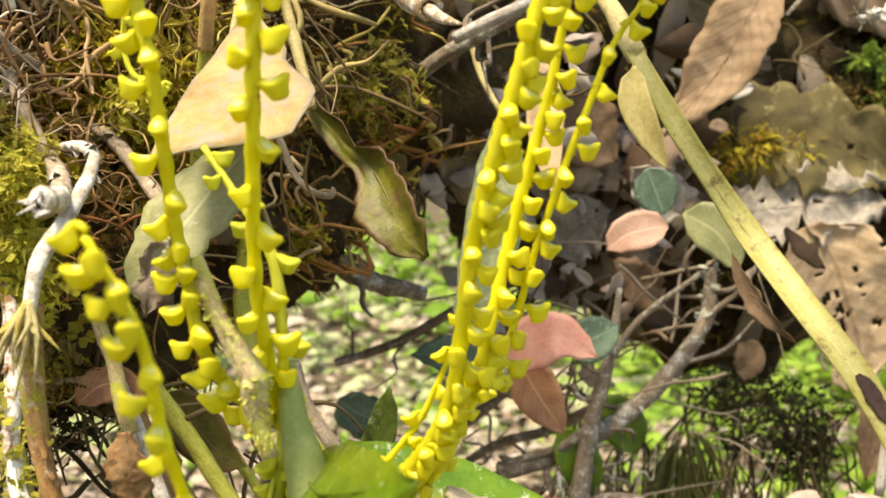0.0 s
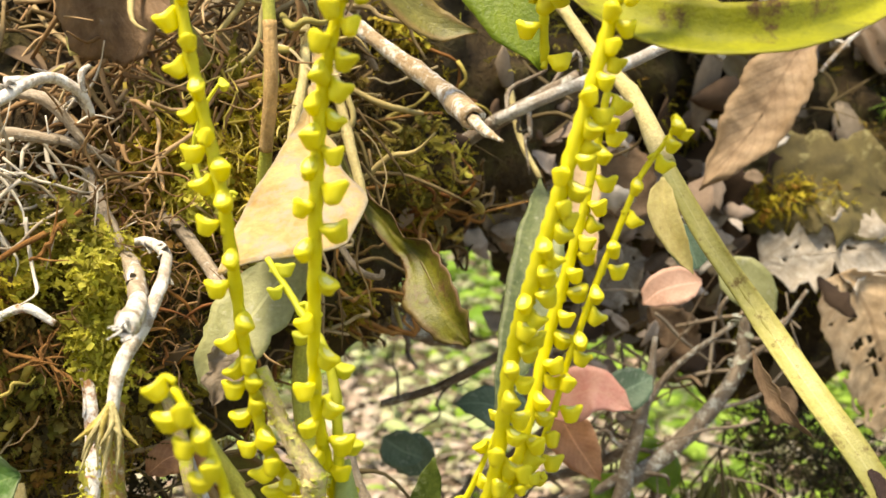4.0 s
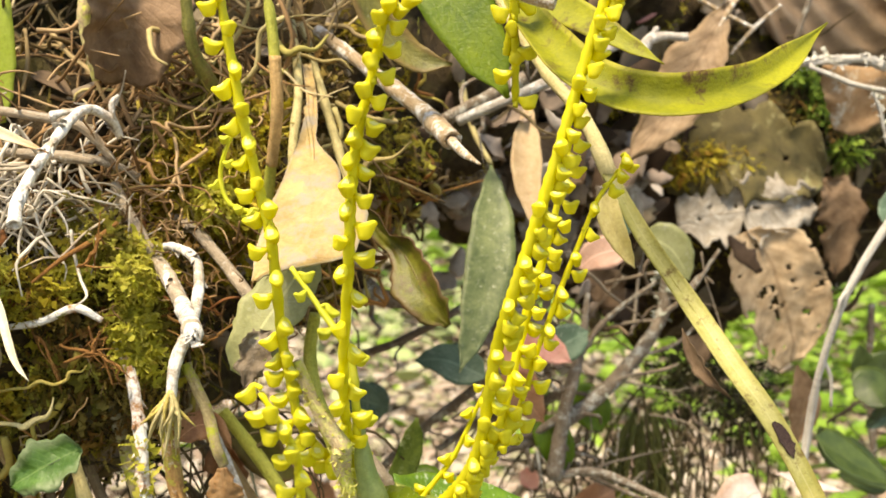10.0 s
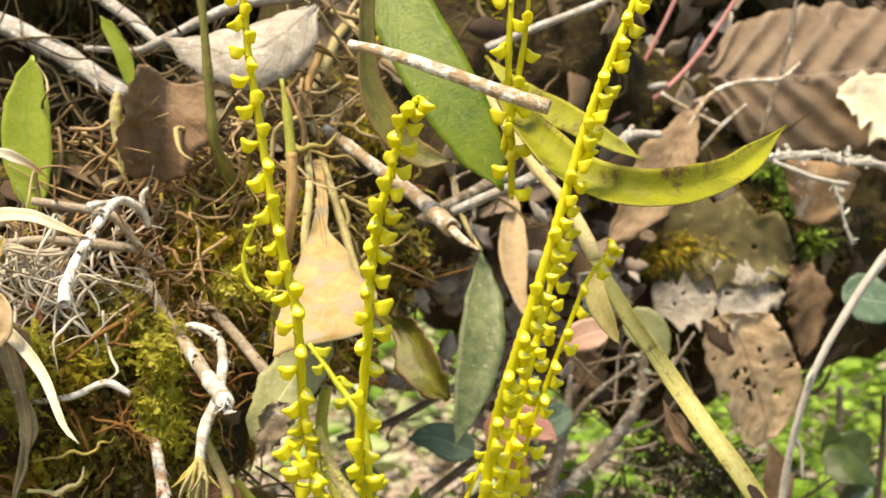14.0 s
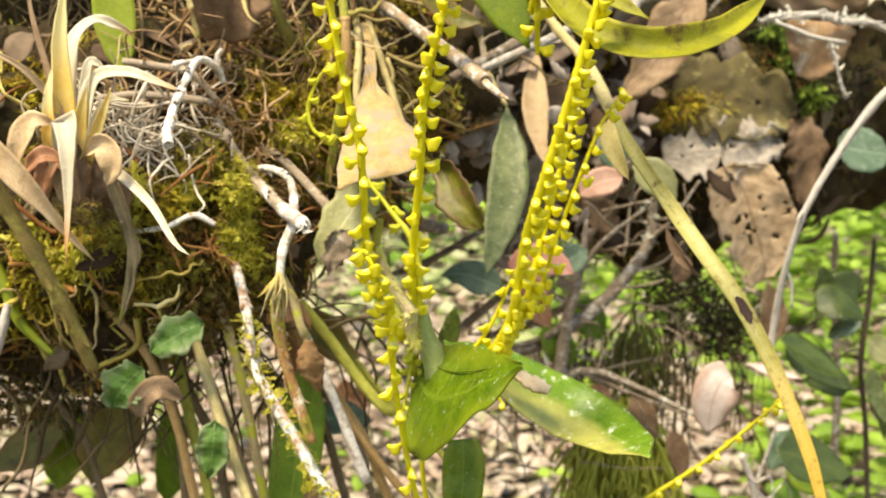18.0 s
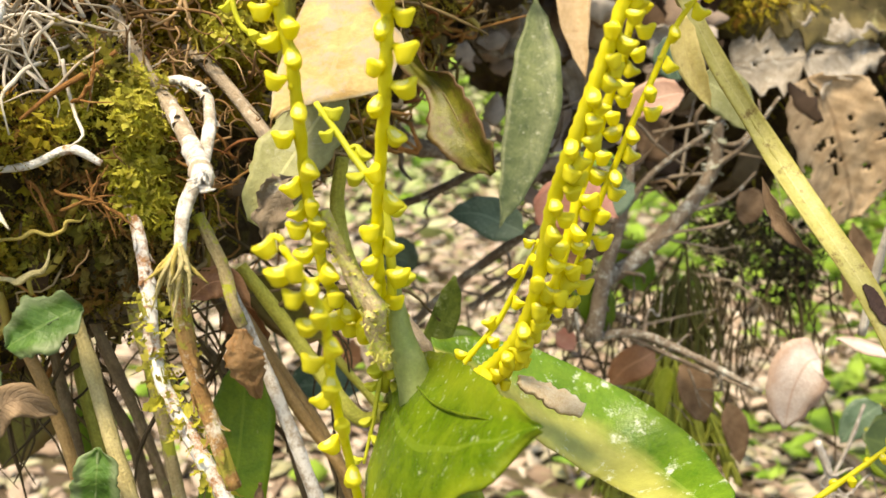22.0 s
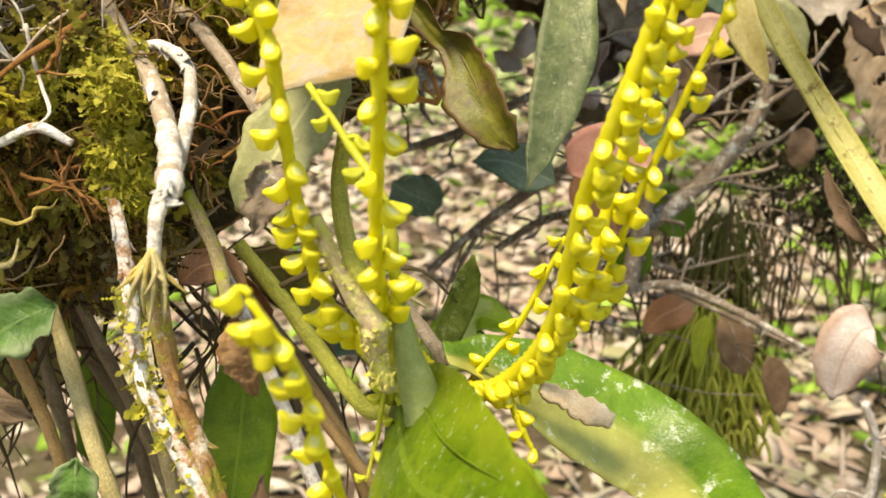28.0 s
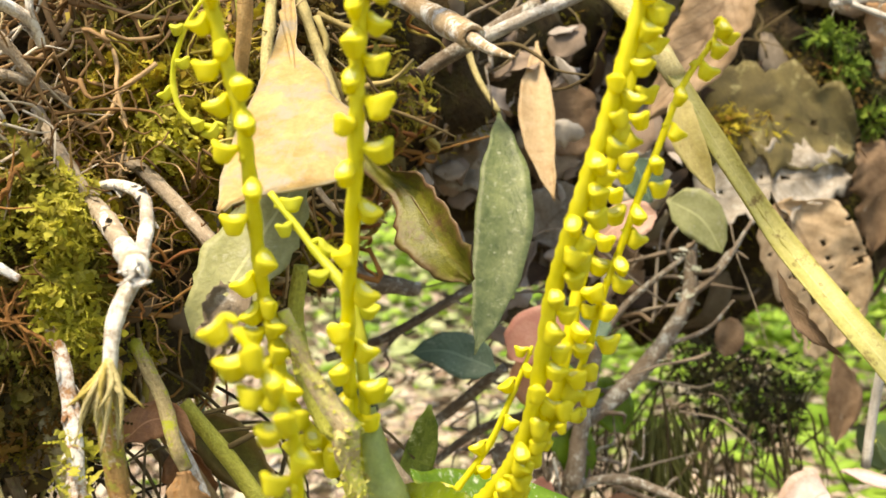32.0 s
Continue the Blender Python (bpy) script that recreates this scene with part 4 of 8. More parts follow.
for _ in range(34):
    at, d = log_point(rnd.uniform(0.20, 0.44), rnd.uniform(-0.7, 0.9))
    mat = rnd.choice((M_MOSSY, M_MOSSY, M_MOSSG, M_MOSSD))
    cushion(at - d * 0.004, [rnd.uniform(0.006, 0.014) for _ in range(3)], {"moss_yellow": "yellow-green moss cushion on the log", "moss_green": "green leafy moss cushion on the log", "moss_dark": "dark mossy clump on the log", "moss_shade_black": "mossy clump coloured near black for the shade around the log"}[mat.name], mat, rnd.randrange(9999), 130)


def fibres(name, label, material, count, centre, spread, length, r, seed, down=0.2, category="roots", bend=0.32):
    """A mat of fine roots, crossing every way."""
    rnd = random.Random(seed)
    bm = bmesh.new()
    for _ in range(count):
        p = Vector(centre) + Vector([max(-1.7, min(1.7, rnd.gauss(0, 1))) * s for s in spread])
        d = Vector((rnd.gauss(0, 1), rnd.gauss(0, 0.35), rnd.gauss(0, 0.7) - down)).normalized()
        pts = [p]
        for _ in range(4):
            d = (d + Vector((rnd.gauss(0, bend), rnd.gauss(0, bend * 0.8), rnd.gauss(0, bend) - down * 0.3))).normalized()
            pts.append(pts[-1] + d * length * rnd.uniform(0.15, 0.35))
        rad = r * rnd.uniform(0.5, 1.4)
        tube_into(bm, pts, [rad, rad, rad * 0.4], n=12, seg=5, lump=0.45, seed=rnd.random() * 50)
    e = thing(name, centre, label, category)
    tagged(part("strands", bm, material, e), kind="stuff")
    tagged(e, kind="stuff")


fibres("fine_roots", "mat of fine brown roots on the log", M_FIBRE, 120, (-0.0861, 0.2900, 0.8323), (0.032, 0.012, 0.02), 0.028, 0.0004, 31)
fibres("fine_roots", "winding tan roots on top of the log", M_TANROOT, 34, (-0.0805, 0.2780, 0.8329), (0.026, 0.006, 0.018), 0.034, 0.0009, 30, 0.2, bend=0.75)
fibres("fine_roots", "matted pinkish-brown roots over the top of the log", M_ROOTMAT, 105, (-0.0910, 0.2810, 0.8350), (0.020, 0.006, 0.014), 0.034, 0.00055, 61, 0.25, bend=0.55)
fibres("fine_roots", "matted brown roots beside the curled leaf", M_ROOTMAT, 70, (-0.0720, 0.2850, 0.8500), (0.014, 0.006, 0.016), 0.034, 0.0006, 62, 0.7, bend=0.45)
fibres("fine_roots", "tangled tan roots in front of the moss", M_ROOTMAT, 90, (-0.1060, 0.2620, 0.8160), (0.020, 0.006, 0.012), 0.028, 0.0005, 63, 0.2, bend=0.6)
fibres("fine_roots", "dark brown roots over the bank behind the log", M_FIBRED, 90, (-0.1500, 0.3400, 0.8700), (0.040, 0.010, 0.025), 0.045, 0.0004, 64, 0.3, bend=0.5)
fibres("fine_roots", "dull brown fuzz of short rootlets low in the moss", M_ROOTMAT, 90, (-0.0980, 0.2440, 0.7850), (0.022, 0.006, 0.016), 0.009, 0.00018, 65, 0.2, bend=0.7)
fibres("fine_roots", "brown fuzz of short rootlets in the moss", M_ROOTMAT, 120, (-0.0850, 0.2540, 0.7950), (0.020, 0.006, 0.014), 0.012, 0.00024, 66, 0.3, bend=0.7)
fibres("fine_roots", "golden-brown rootlets at the foot of the orchid stems", M_GOLDROOT, 160, (-0.0700, 0.2720, 0.8150), (0.012, 0.005, 0.012), 0.012, 0.0003, 67, -0.6, bend=0.5)
fibres("fine_roots", "bleached tangle of fine roots on the log", M_FIBREW, 130, (-0.1211, 0.2460, 0.8125), (0.014, 0.006, 0.007), 0.026, 0.00042, 32, bend=0.7)
fibres("fine_roots", "bleached fine roots at the foot of the bromeliad", M_FIBREW, 70, (-0.1677, 0.2600, 0.8050), (0.03, 0.008, 0.010), 0.035, 0.0005, 33)
fibres("fine_roots", "tangle of tan roots where the stems meet", M_FIBRE, 36, (-0.0434, 0.3150, 0.8807), (0.012, 0.008, 0.016), 0.03, 0.0008, 40)
fibres("fine_roots", "dark fine roots hanging in the hollow behind the stems", M_FIBRED, 30, (-0.0265, 0.4000, 0.8542), (0.05, 0.02, 0.035), 0.05, 0.0006, 34)
fibres("fine_roots", "dark fine roots on the back of the log", M_FIBRED, 180, (-0.1365, 0.3500, 0.8512), (0.05, 0.012, 0.025), 0.04, 0.0005, 35)
fibres("fine_roots", "rust-coloured roots on the mossy log", M_RUST, 60, (-0.1056, 0.2440, 0.7786), (0.022, 0.004, 0.004), 0.016, 0.0004, 36, 0.0)
fibres("fine_roots", "brown roots hanging under the log", M_FIBRED, 130, (-0.1402, 0.2850, 0.7249), (0.055, 0.016, 0.016), 0.045, 0.0006, 37, 0.8)
fibres("fine_roots", "dark roots hanging under the log", M_FIBRED, 130, (0.1349, 0.5500, 0.6429), (0.04, 0.02, 0.02), 0.06, 0.0006, 38, 1.6)
fibres("fine_roots", "fine roots and twigs on the far side of the log", M_FIBRED, 60, (0.1505, 0.6000, 0.8580), (0.09, 0.02, 0.05), 0.07, 0.0007, 39)

def debris(label, material, count, centre, spread, size, seed):
    """Crumbled leaf pieces caught in a hollow."""
    rnd = random.Random(seed)
    bm = bmesh.new()
    for _ in range(count):
        p = Vector(centre) + Vector([rnd.gauss(0, s) for s in spread])
        d = Vector((rnd.gauss(0, 1), rnd.gauss(0, 0.3), rnd.gauss(0, 0.8))).normalized()
        n = size * rnd.uniform(0.4, 1.5)
        blade_into(bm, [p, p + d * n * 0.5 + Vector((0, -n * rnd.uniform(0, 0.2), 0)), p + d * n], n * rnd.uniform(0.35, 0.8), shape="ovate", face=(rnd.gauss(0, 0.5), -1, rnd.gauss(0.4, 0.5)), cup=rnd.uniform(-0.6, 0.6), wave=0.15, ragged=0.4, nu=4, nv=8, seed=rnd.random() * 9)
    tagged(part("leaf_debris", bm, material), label, "debris", kind="stuff")


debris("pale crumbled leaf pieces in the hollow of the log", M_PALESCRAP, 90, (0.0661, 0.5150, 0.8095), (0.030, 0.010, 0.018), 0.016, 91)
debris("pale leaf pieces behind the hanging leaves", M_PALESCRAP, 50, (0.0155, 0.4700, 0.8008), (0.020, 0.012, 0.016), 0.014, 92)
debris("pale and pinkish leaf crumbs behind the flower stalks", M_PALESCRAP, 60, (0.0459, 0.5000, 0.8004), (0.018, 0.008, 0.018), 0.013, 94)
debris("pale crumpled leaf pieces among the twigs of the hollow", M_PALESCRAP, 30, (0.0790, 0.5000, 0.7780), (0.018, 0.010, 0.020), 0.015, 97)
debris("brown and grey leaf pieces between the hanging leaves", M_PALESCRAP, 34, (0.0210, 0.4200, 0.8250), (0.022, 0.010, 0.016), 0.014, 98)
debris("brown and pale leaf pieces on the far log", M_PALESCRAP, 60, (0.1181, 0.5700, 0.8778), (0.05, 0.012, 0.03), 0.018, 93)


debris("brown leaf pieces among the shrub twigs", M_SCRAP, 50, (0.0819, 0.5000, 0.7675), (0.028, 0.012, 0.020), 0.020, 95)
debris("pale and brown leaf pieces caught in the shrub", M_PALESCRAP, 36, (0.0564, 0.4700, 0.7300), (0.020, 0.012, 0.018), 0.012, 96)
fibres("fine_twigs", "fine dead twigs of the shrub below the log", M_TWIGLET, 46, (0.0763, 0.4700, 0.7205), (0.034, 0.016, 0.026), 0.050, 0.0007, 97, 0.0, "twigs", 0.22)
fibres("fine_twigs", "fine dead twigs above the litter", M_TWIGLET, 36, (0.0357, 0.5000, 0.6023), (0.045, 0.02, 0.028), 0.055, 0.0007, 98, 0.0, "twigs", 0.22)


def crust(parent, pts, r, count, size, material, seed, label, span=(0.0, 1.0)):
    """Flakes of lichen or moss round a stem, as a part of it."""
    rnd = random.Random(seed)
    bm = bmesh.new()
    line = glide(pts, 200)
    for _ in range(count):
        p, t = line[int(200 * rnd.uniform(*span))]
        d = Vector((rnd.gauss(0, 1), rnd.gauss(0, 1), rnd.gauss(0, 1)))
        d = (d - t * d.dot(t)).normalized()
        (frill_into if rnd.random() < 0.45 else feather_into)(bm, p + d * r, (d + t * rnd.uniform(-1, 1)).normalized(), size * rnd.uniform(0.5, 1.6), rnd)
    tagged(part("crust", bm, material, parent, label, smooth=False), kind="stuff")


for at, n, mat in (((-0.0906, 0.2430, 0.7952), 60, M_LEAFY), ((-0.0873, 0.2430, 0.7900), 40, M_LEAFY), ((-0.0906, 0.2380, 0.7771), 60, M_LEAFY), ((-0.0887, 0.2380, 0.7684), 40, M_LEAFY), ((-0.0899, 0.2350, 0.7909), 40, M_LEAFY), ((-0.1393, 0.2250, 0.7687), 50, M_LEAFY), ((-0.1491, 0.2280, 0.7680), 50, M_LEAFY), ((-0.1608, 0.2320, 0.7747), 40, M_LEAFY), ((-0.0715, 0.2620, 0.8083), 40, M_LEAFY), ((-0.1245, 0.2250, 0.7954), 40, M_LEAFY), ((-0.1060, 0.2400, 0.7908), 30, M_LEAFY)):
    rnd = random.Random(n + int(at[2] * 1e4))
    bm = bmesh.new()
    for _ in range(n * 5):
        d = Vector((rnd.gauss(0, 1), -abs(rnd.gauss(0, 1)) - 0.2, rnd.gauss(0, 1))).normalized()
        (frill_into if rnd.random() < 0.5 else feather_into)(bm, Vector(at) + Vector((d.x * 0.008, d.y * 0.004, d.z * 0.008)) * rnd.uniform(0.2, 1), d, rnd.uniform(0.0022, 0.0048), rnd)
    e = thing("leafy_lichen", at, "frilly yellow-green leafy lichen on the log", "lichen", "leafy lichens")
    tagged(part("thallus", bm, mat, e, smooth=False), kind="stuff")


def creeping(name, label, material, count, span, arc, r, seed, steps=7, reach=1.0):
    """Thin roots that creep over the log."""
    rnd = random.Random(seed)
    bm = bmesh.new()
    for _ in range(count):
        s, a = rnd.uniform(*span), rnd.uniform(*arc)
        ds, da = rnd.gauss(0, 0.006) * reach, rnd.gauss(0, 0.10) * reach
        pts = []
        for _ in range(steps):
            p, d = log_point(s, a)
            pts.append(p + d * rnd.uniform(0.004, 0.011))
            s, a = s + ds + rnd.gauss(0, 0.003) * reach, a + da + rnd.gauss(0, 0.06) * reach
        rad = r * rnd.uniform(0.5, 1.5)
        tube_into(bm, pts, [rad, rad * 0.9, rad * 0.5], n=16, seg=5, lump=0.5, seed=rnd.random() * 50)
    e = thing(name, pts[0], label, "roots")
    tagged(part("strands", bm, material, e), kind="stuff")
    tagged(e, kind="stuff")


creeping("creeping_roots", "thin brown roots creeping over the moss", M_FIBRE, 80, (0.20, 0.44), (-0.9, 1.2), 0.0006, 81, reach=0.6)
creeping("creeping_roots", "golden yellow thin roots in the moss", M_GOLDROOT, 45, (0.20, 0.44), (-1.0, 0.6), 0.0008, 82, reach=0.5)
creeping("creeping_roots", "rust-brown thin roots in the moss", M_RUST, 60, (0.20, 0.44), (-0.8, 0.4), 0.0007, 83, reach=0.5)
creeping("creeping_roots", "dark thin roots on the far part of the log", M_FIBRED, 36, (0.48, 0.80), (-1.2, 1.0), 0.0008, 84, reach=0.6)

# ---- flower stalks ----
flower_stalk([(-0.0286, 0.2050, 0.7480), (-0.0348, 0.1980, 0.7539), (-0.0402, 0.1910, 0.7643), (-0.0427, 0.1900, 0.7770), (-0.0439, 0.1870, 0.7866), (-0.0448, 0.1760, 0.8117), (-0.0475, 0.1760, 0.8242), (-0.0507, 0.1740, 0.8408), (-0.0533, 0.1730, 0.8583), (-0.0557, 0.1720, 0.8742), (-0.0567, 0.1720, 0.8873), (-0.0576, 0.1720, 0.8990)], "long yellow orchid flower stalk with two rows of fleshy flowers", sides=(-165, -70), seed=1)
flower_stalk([(-0.0281, 0.2050, 0.7454), (-0.0291, 0.1960, 0.7598), (-0.0295, 0.1820, 0.7782), (-0.0275, 0.1680, 0.8074), (-0.0268, 0.1660, 0.8226), (-0.0254, 0.1640, 0.8348), (-0.0225, 0.1610, 0.8467), (-0.0198, 0.1580, 0.8583), (-0.0166, 0.1560, 0.8640)], "yellow orchid flower stalk with a bent tip", sides=(-20, -115), seed=2)
flower_stalk([(-0.0265, 0.1800, 0.6936), (-0.0307, 0.1720, 0.7116), (-0.0350, 0.1630, 0.7405), (-0.0363, 0.1480, 0.7605), (-0.0363, 0.1380, 0.7751), (-0.0390, 0.1360, 0.7826), (-0.0428, 0.1360, 0.7890)], "short yellow orchid flower stalk with fat young flowers", gap=0.0056, size=0.0035, sides=(-178, -75), seed=3, r=0.0009, shrink=(1, 1), end=1.0)
flower_stalk([(-0.0259, 0.2070, 0.7470), (-0.0207, 0.2070, 0.7405), (-0.0137, 0.2070, 0.7360), (-0.0066, 0.2070, 0.7368), (-0.0001, 0.2040, 0.7450), (0.0041, 0.2000, 0.7571), (0.0066, 0.1900, 0.7826), (0.0099, 0.1830, 0.7990), (0.0142, 0.1790, 0.8155), (0.0190, 0.1760, 0.8342), (0.0239, 0.1740, 0.8537), (0.0283, 0.1720, 0.8687), (0.0354, 0.1700, 0.8874), (0.0392, 0.1700, 0.8994)], "long yellow orchid flower stalk densely set with flowers", sides=(-60, -10, -100, -35, 15), gap=0.0022, size=0.0040, start=0.16, seed=4, r=0.0014)
flower_stalk([(-0.0040, 0.2120, 0.7326), (0.0029, 0.2120, 0.7395), (0.0073, 0.2050, 0.7572), (0.0089, 0.2000, 0.7611), (0.0116, 0.2000, 0.7737), (0.0142, 0.2000, 0.7861), (0.0175, 0.1980, 0.8004), (0.0198, 0.1960, 0.8104), (0.0220, 0.1940, 0.8238), (0.0234, 0.1920, 0.8340)], "yellow orchid flower stalk behind a denser one", sides=(0, -60), gap=0.0037, start=0.20, seed=5)
flower_stalk([(0.0121, 0.2050, 0.7580), (0.0155, 0.2030, 0.7691), (0.0181, 0.2000, 0.7810), (0.0203, 0.1980, 0.7884), (0.0233, 0.1960, 0.7986), (0.0265, 0.1950, 0.8075), (0.0304, 0.1940, 0.8182), (0.0354, 0.1930, 0.8258), (0.0362, 0.1930, 0.8287)], "thin yellow flower stalk with sparse flowers", sides=(-10, -80), gap=0.0044, r=0.0007, size=0.0037, seed=6)
flower_stalk([(-0.0007, 0.2080, 0.7349), (0.0037, 0.2030, 0.7469), (0.0080, 0.2000, 0.7547), (0.0141, 0.1980, 0.7588)], "short flower stalk with small young flowers", sides=(-90, 20, -150), gap=0.0032, size=0.0030, r=0.0008, seed=7)
flower_stalk([(-0.0136, 0.2120, 0.7325), (-0.0088, 0.2150, 0.7377), (-0.0019, 0.2150, 0.7472), (0.0033, 0.2130, 0.7598), (0.0063, 0.2120, 0.7677)], "thin flower stalk with small flowers", sides=(180, -60), gap=0.0042, size=0.0032, r=0.0007, seed=8)
flower_stalk([(-0.0043, 0.2060, 0.7347), (-0.0019, 0.2040, 0.7292), (0.0012, 0.2030, 0.7230)], "drooping short flower stalk with small flowers", sides=(-90, -20, 200), gap=0.003, size=0.003, r=0.0008, seed=9)
flower_stalk([(-0.0275, 0.2040, 0.7434), (-0.0298, 0.2030, 0.7361), (-0.0313, 0.2020, 0.7273), (-0.0334, 0.2000, 0.7176)], "drooping thin flower stalk with tiny green flowers", sides=(180, -30), gap=0.0036, size=0.0026, r=0.0006, key="g", seed=10)
flower_stalk([(-0.0288, 0.2050, 0.7333), (-0.0275, 0.2000, 0.7478), (-0.0270, 0.1960, 0.7655), (-0.0290, 0.1960, 0.7807), (-0.0363, 0.2030, 0.7903), (-0.0435, 0.2080, 0.7994)], "yellow-green flower stalk among the leaf stems", sides=(-10, -150), gap=0.0065, size=0.0040, r=0.0011, key="g", seed=11)
flower_stalk([(0.0127, 0.2150, 0.8405), (0.0119, 0.2100, 0.8554), (0.0099, 0.2030, 0.8749), (0.0100, 0.2000, 0.8924), (0.0099, 0.2000, 0.9012)], "yellow flower stalk in front of a green leaf", sides=(-20, 190), gap=0.0058, size=0.0040, r=0.0009, seed=12)
flower_stalk([(0.0098, 0.2120, 0.8523), (0.0115, 0.2080, 0.8646), (0.0137, 0.2030, 0.8795), (0.0152, 0.2000, 0.8983)], "yellow flower stalk crossing another", sides=(-10, -100), gap=0.0062, size=0.0040, r=0.0009, seed=13)
flower_stalk([(-0.0540, 0.2250, 0.8107), (-0.0611, 0.2250, 0.8134), (-0.0632, 0.2250, 0.8213), (-0.0600, 0.2220, 0.8303), (-0.0563, 0.2200, 0.8355)], "bent young green flower stalk with tiny flowers", sides=(180, -40), gap=0.0048, size=0.0030, r=0.0006, key="g", seed=14)
flower_stalk([(-0.0270, 0.2080, 0.7200), (-0.0230, 0.2120, 0.6800), (-0.0050, 0.2150, 0.6520), (0.0250, 0.2170, 0.6600), (0.0550, 0.2180, 0.6800), (0.0780, 0.2190, 0.6950), (0.1000, 0.2200, 0.7130), (0.1040, 0.2200, 0.7165)], "slanting yellow-green flower stalk reaching out low beside the leaves", sides=(-90, 60), gap=0.0042, size=0.0034, r=0.0009, start=0.60, seed=15)

# ---- leaves of the orchid ----
dry = leaf("dry_leaf", [(-0.0463, 0.2850, 0.8493), (-0.0438, 0.2680, 0.8375), (-0.0455, 0.2500, 0.8260), (-0.0480, 0.2330, 0.8150), (-0.0505, 0.2190, 0.8060), (-0.0530, 0.2050, 0.7965)], 0.0285, M_TAN, "tan dried orchid leaf with a curled grey underside", shape=[.10, .11, .17, .55, .95, .92, .05], face=(-0.08, -0.54, 0.85), cup=-0.12, wave=0.05, nu=14, nv=44, rib=0, lean=-0.80)
part("midrib", tube([(-0.0440, 0.2672, 0.8366), (-0.0410, 0.2490, 0.8255), (-0.0400, 0.2342, 0.8148), (-0.0425, 0.2204, 0.8050), (-0.0500, 0.2086, 0.7962)], [.0009, .0006, .0003, .0001], n=22, seg=6), M_TAN, dry, "raised midrib along the blade")
pale = leaf("pale_leaf", [(-0.0400, 0.2350, 0.7990), (-0.0470, 0.2270, 0.7890), (-0.0545, 0.2215, 0.7780), (-0.0595, 0.2190, 0.7690)], 0.0160, M_PALE, "pale green leaf with a withered brown end", shape=[.35, .8, 1, 1, .92, .7, .2], ragged=0.2, wave=0.05, cup=0.1, seed=2.2, face=(-.25, -1, .2), nu=10, nv=26)
bm = bmesh.new()
blade_into(bm, [(-0.0500, 0.2205, 0.7800), (-0.0530, 0.2185, 0.7758), (-0.0556, 0.2175, 0.7711), (-0.0572, 0.2165, 0.7655)], 0.0088, shape="ovate", ragged=0.6, wave=0.3, cup=0.5, holes=0.2, nu=10, nv=20, seed=4.2)
part("withered_tip", bm, M_DEADGREY, pale, "crumpled brown withered tip")
leaf("withered_leaf", [(-0.0394, 0.2750, 0.8240), (-0.0327, 0.2700, 0.8117), (-0.0235, 0.2650, 0.8016), (-0.0151, 0.2600, 0.7938), (-0.0087, 0.2500, 0.7836), (-0.0016, 0.2470, 0.7751)], 0.0120, M_WITHER, "withered olive leaf with brown blotches and a curled tip", shape=[.10, .12, .34, .5, .46, .95, 1, .85, .18], ragged=0.55, wave=0.20, cup=0.5, seed=1.4, nu=12, nv=36, face=(-.3, -1, -.1))
leaf("lance_leaf", [(0.02, 0.369, 0.811), (0.02, 0.357, 0.797), (0.018, 0.342, 0.778), (0.012, 0.326, 0.758), (0.005, 0.309, 0.743)], 0.0190, M_DARK, "grey-green lance-shaped leaf with pale flecks, hanging", shape="lance", face=(0.05, -1, 0.25), cup=0.12, wave=0.02, petiole=[(0.008, 0.385, 0.847), (0.013, 0.378, 0.825), (0.02, 0.369, 0.811)], petiole_r=0.0015, rib_mat=M_STEMY)
leaf("dry_lance_leaf", [(0.04, 0.412, 0.836), (0.038, 0.405, 0.818), (0.038, 0.396, 0.799), (0.042, 0.386, 0.779)], 0.0135, M_DRYTAN, "tan dry lance-shaped leaf, hanging", shape="lance", cup=0.35, wave=0.04, face=(0, -1, 0.3), seed=3.0)
leaf("green_leaf", [(-0.0281, 0.2800, 0.9229), (-0.0189, 0.2680, 0.9012), (-0.0084, 0.2570, 0.8806), (0.0035, 0.2480, 0.8593), (0.0136, 0.2420, 0.8407)], 0.0215, M_GREEN, "broad dusty green orchid leaf", shape=[.5, .8, .97, 1, .92, .7, .06], face=(-.1, -1, .35), cup=0.12, wave=0.02)
leaf("green_leaf", [(-0.0280, 0.2500, 0.9087), (-0.0283, 0.2500, 0.8883), (-0.0270, 0.2500, 0.8711), (-0.0209, 0.2500, 0.8591), (-0.0121, 0.2500, 0.8513), (-0.0016, 0.2480, 0.8497)], 0.010, M_OLIVE, "curved narrow green leaf with a dry patch", shape=[.5, .5, .7, 1, 1, .8, .1], face=(.4, -1, .2), cup=0.3)
leaf("yellow_leaf", [(0.0106, 0.2350, 0.8724), (0.0157, 0.2100, 0.8593), (0.0254, 0.1850, 0.8467), (0.0422, 0.1760, 0.8425), (0.0647, 0.1840, 0.8473), (0.0874, 0.2050, 0.8605)], 0.0108, M_YELLOW, "yellow-green leaf spotted brown, curving up at the tip", shape=[.5, .8, 1, 1, .95, .7, .04], face=(0.05, -1, 0.55), cup=0.55, wave=0.07, ragged=0.06, nu=10, nv=36)
leaf("yellow_leaf", [(0.0087, 0.2500, 0.8820), (0.0191, 0.2350, 0.8692), (0.0324, 0.2150, 0.8597), (0.0466, 0.2000, 0.8504)], 0.009, M_YELLOW, "yellow folded leaf edge behind another", shape="lance", face=(0, -1, 0.2), cup=0.2)
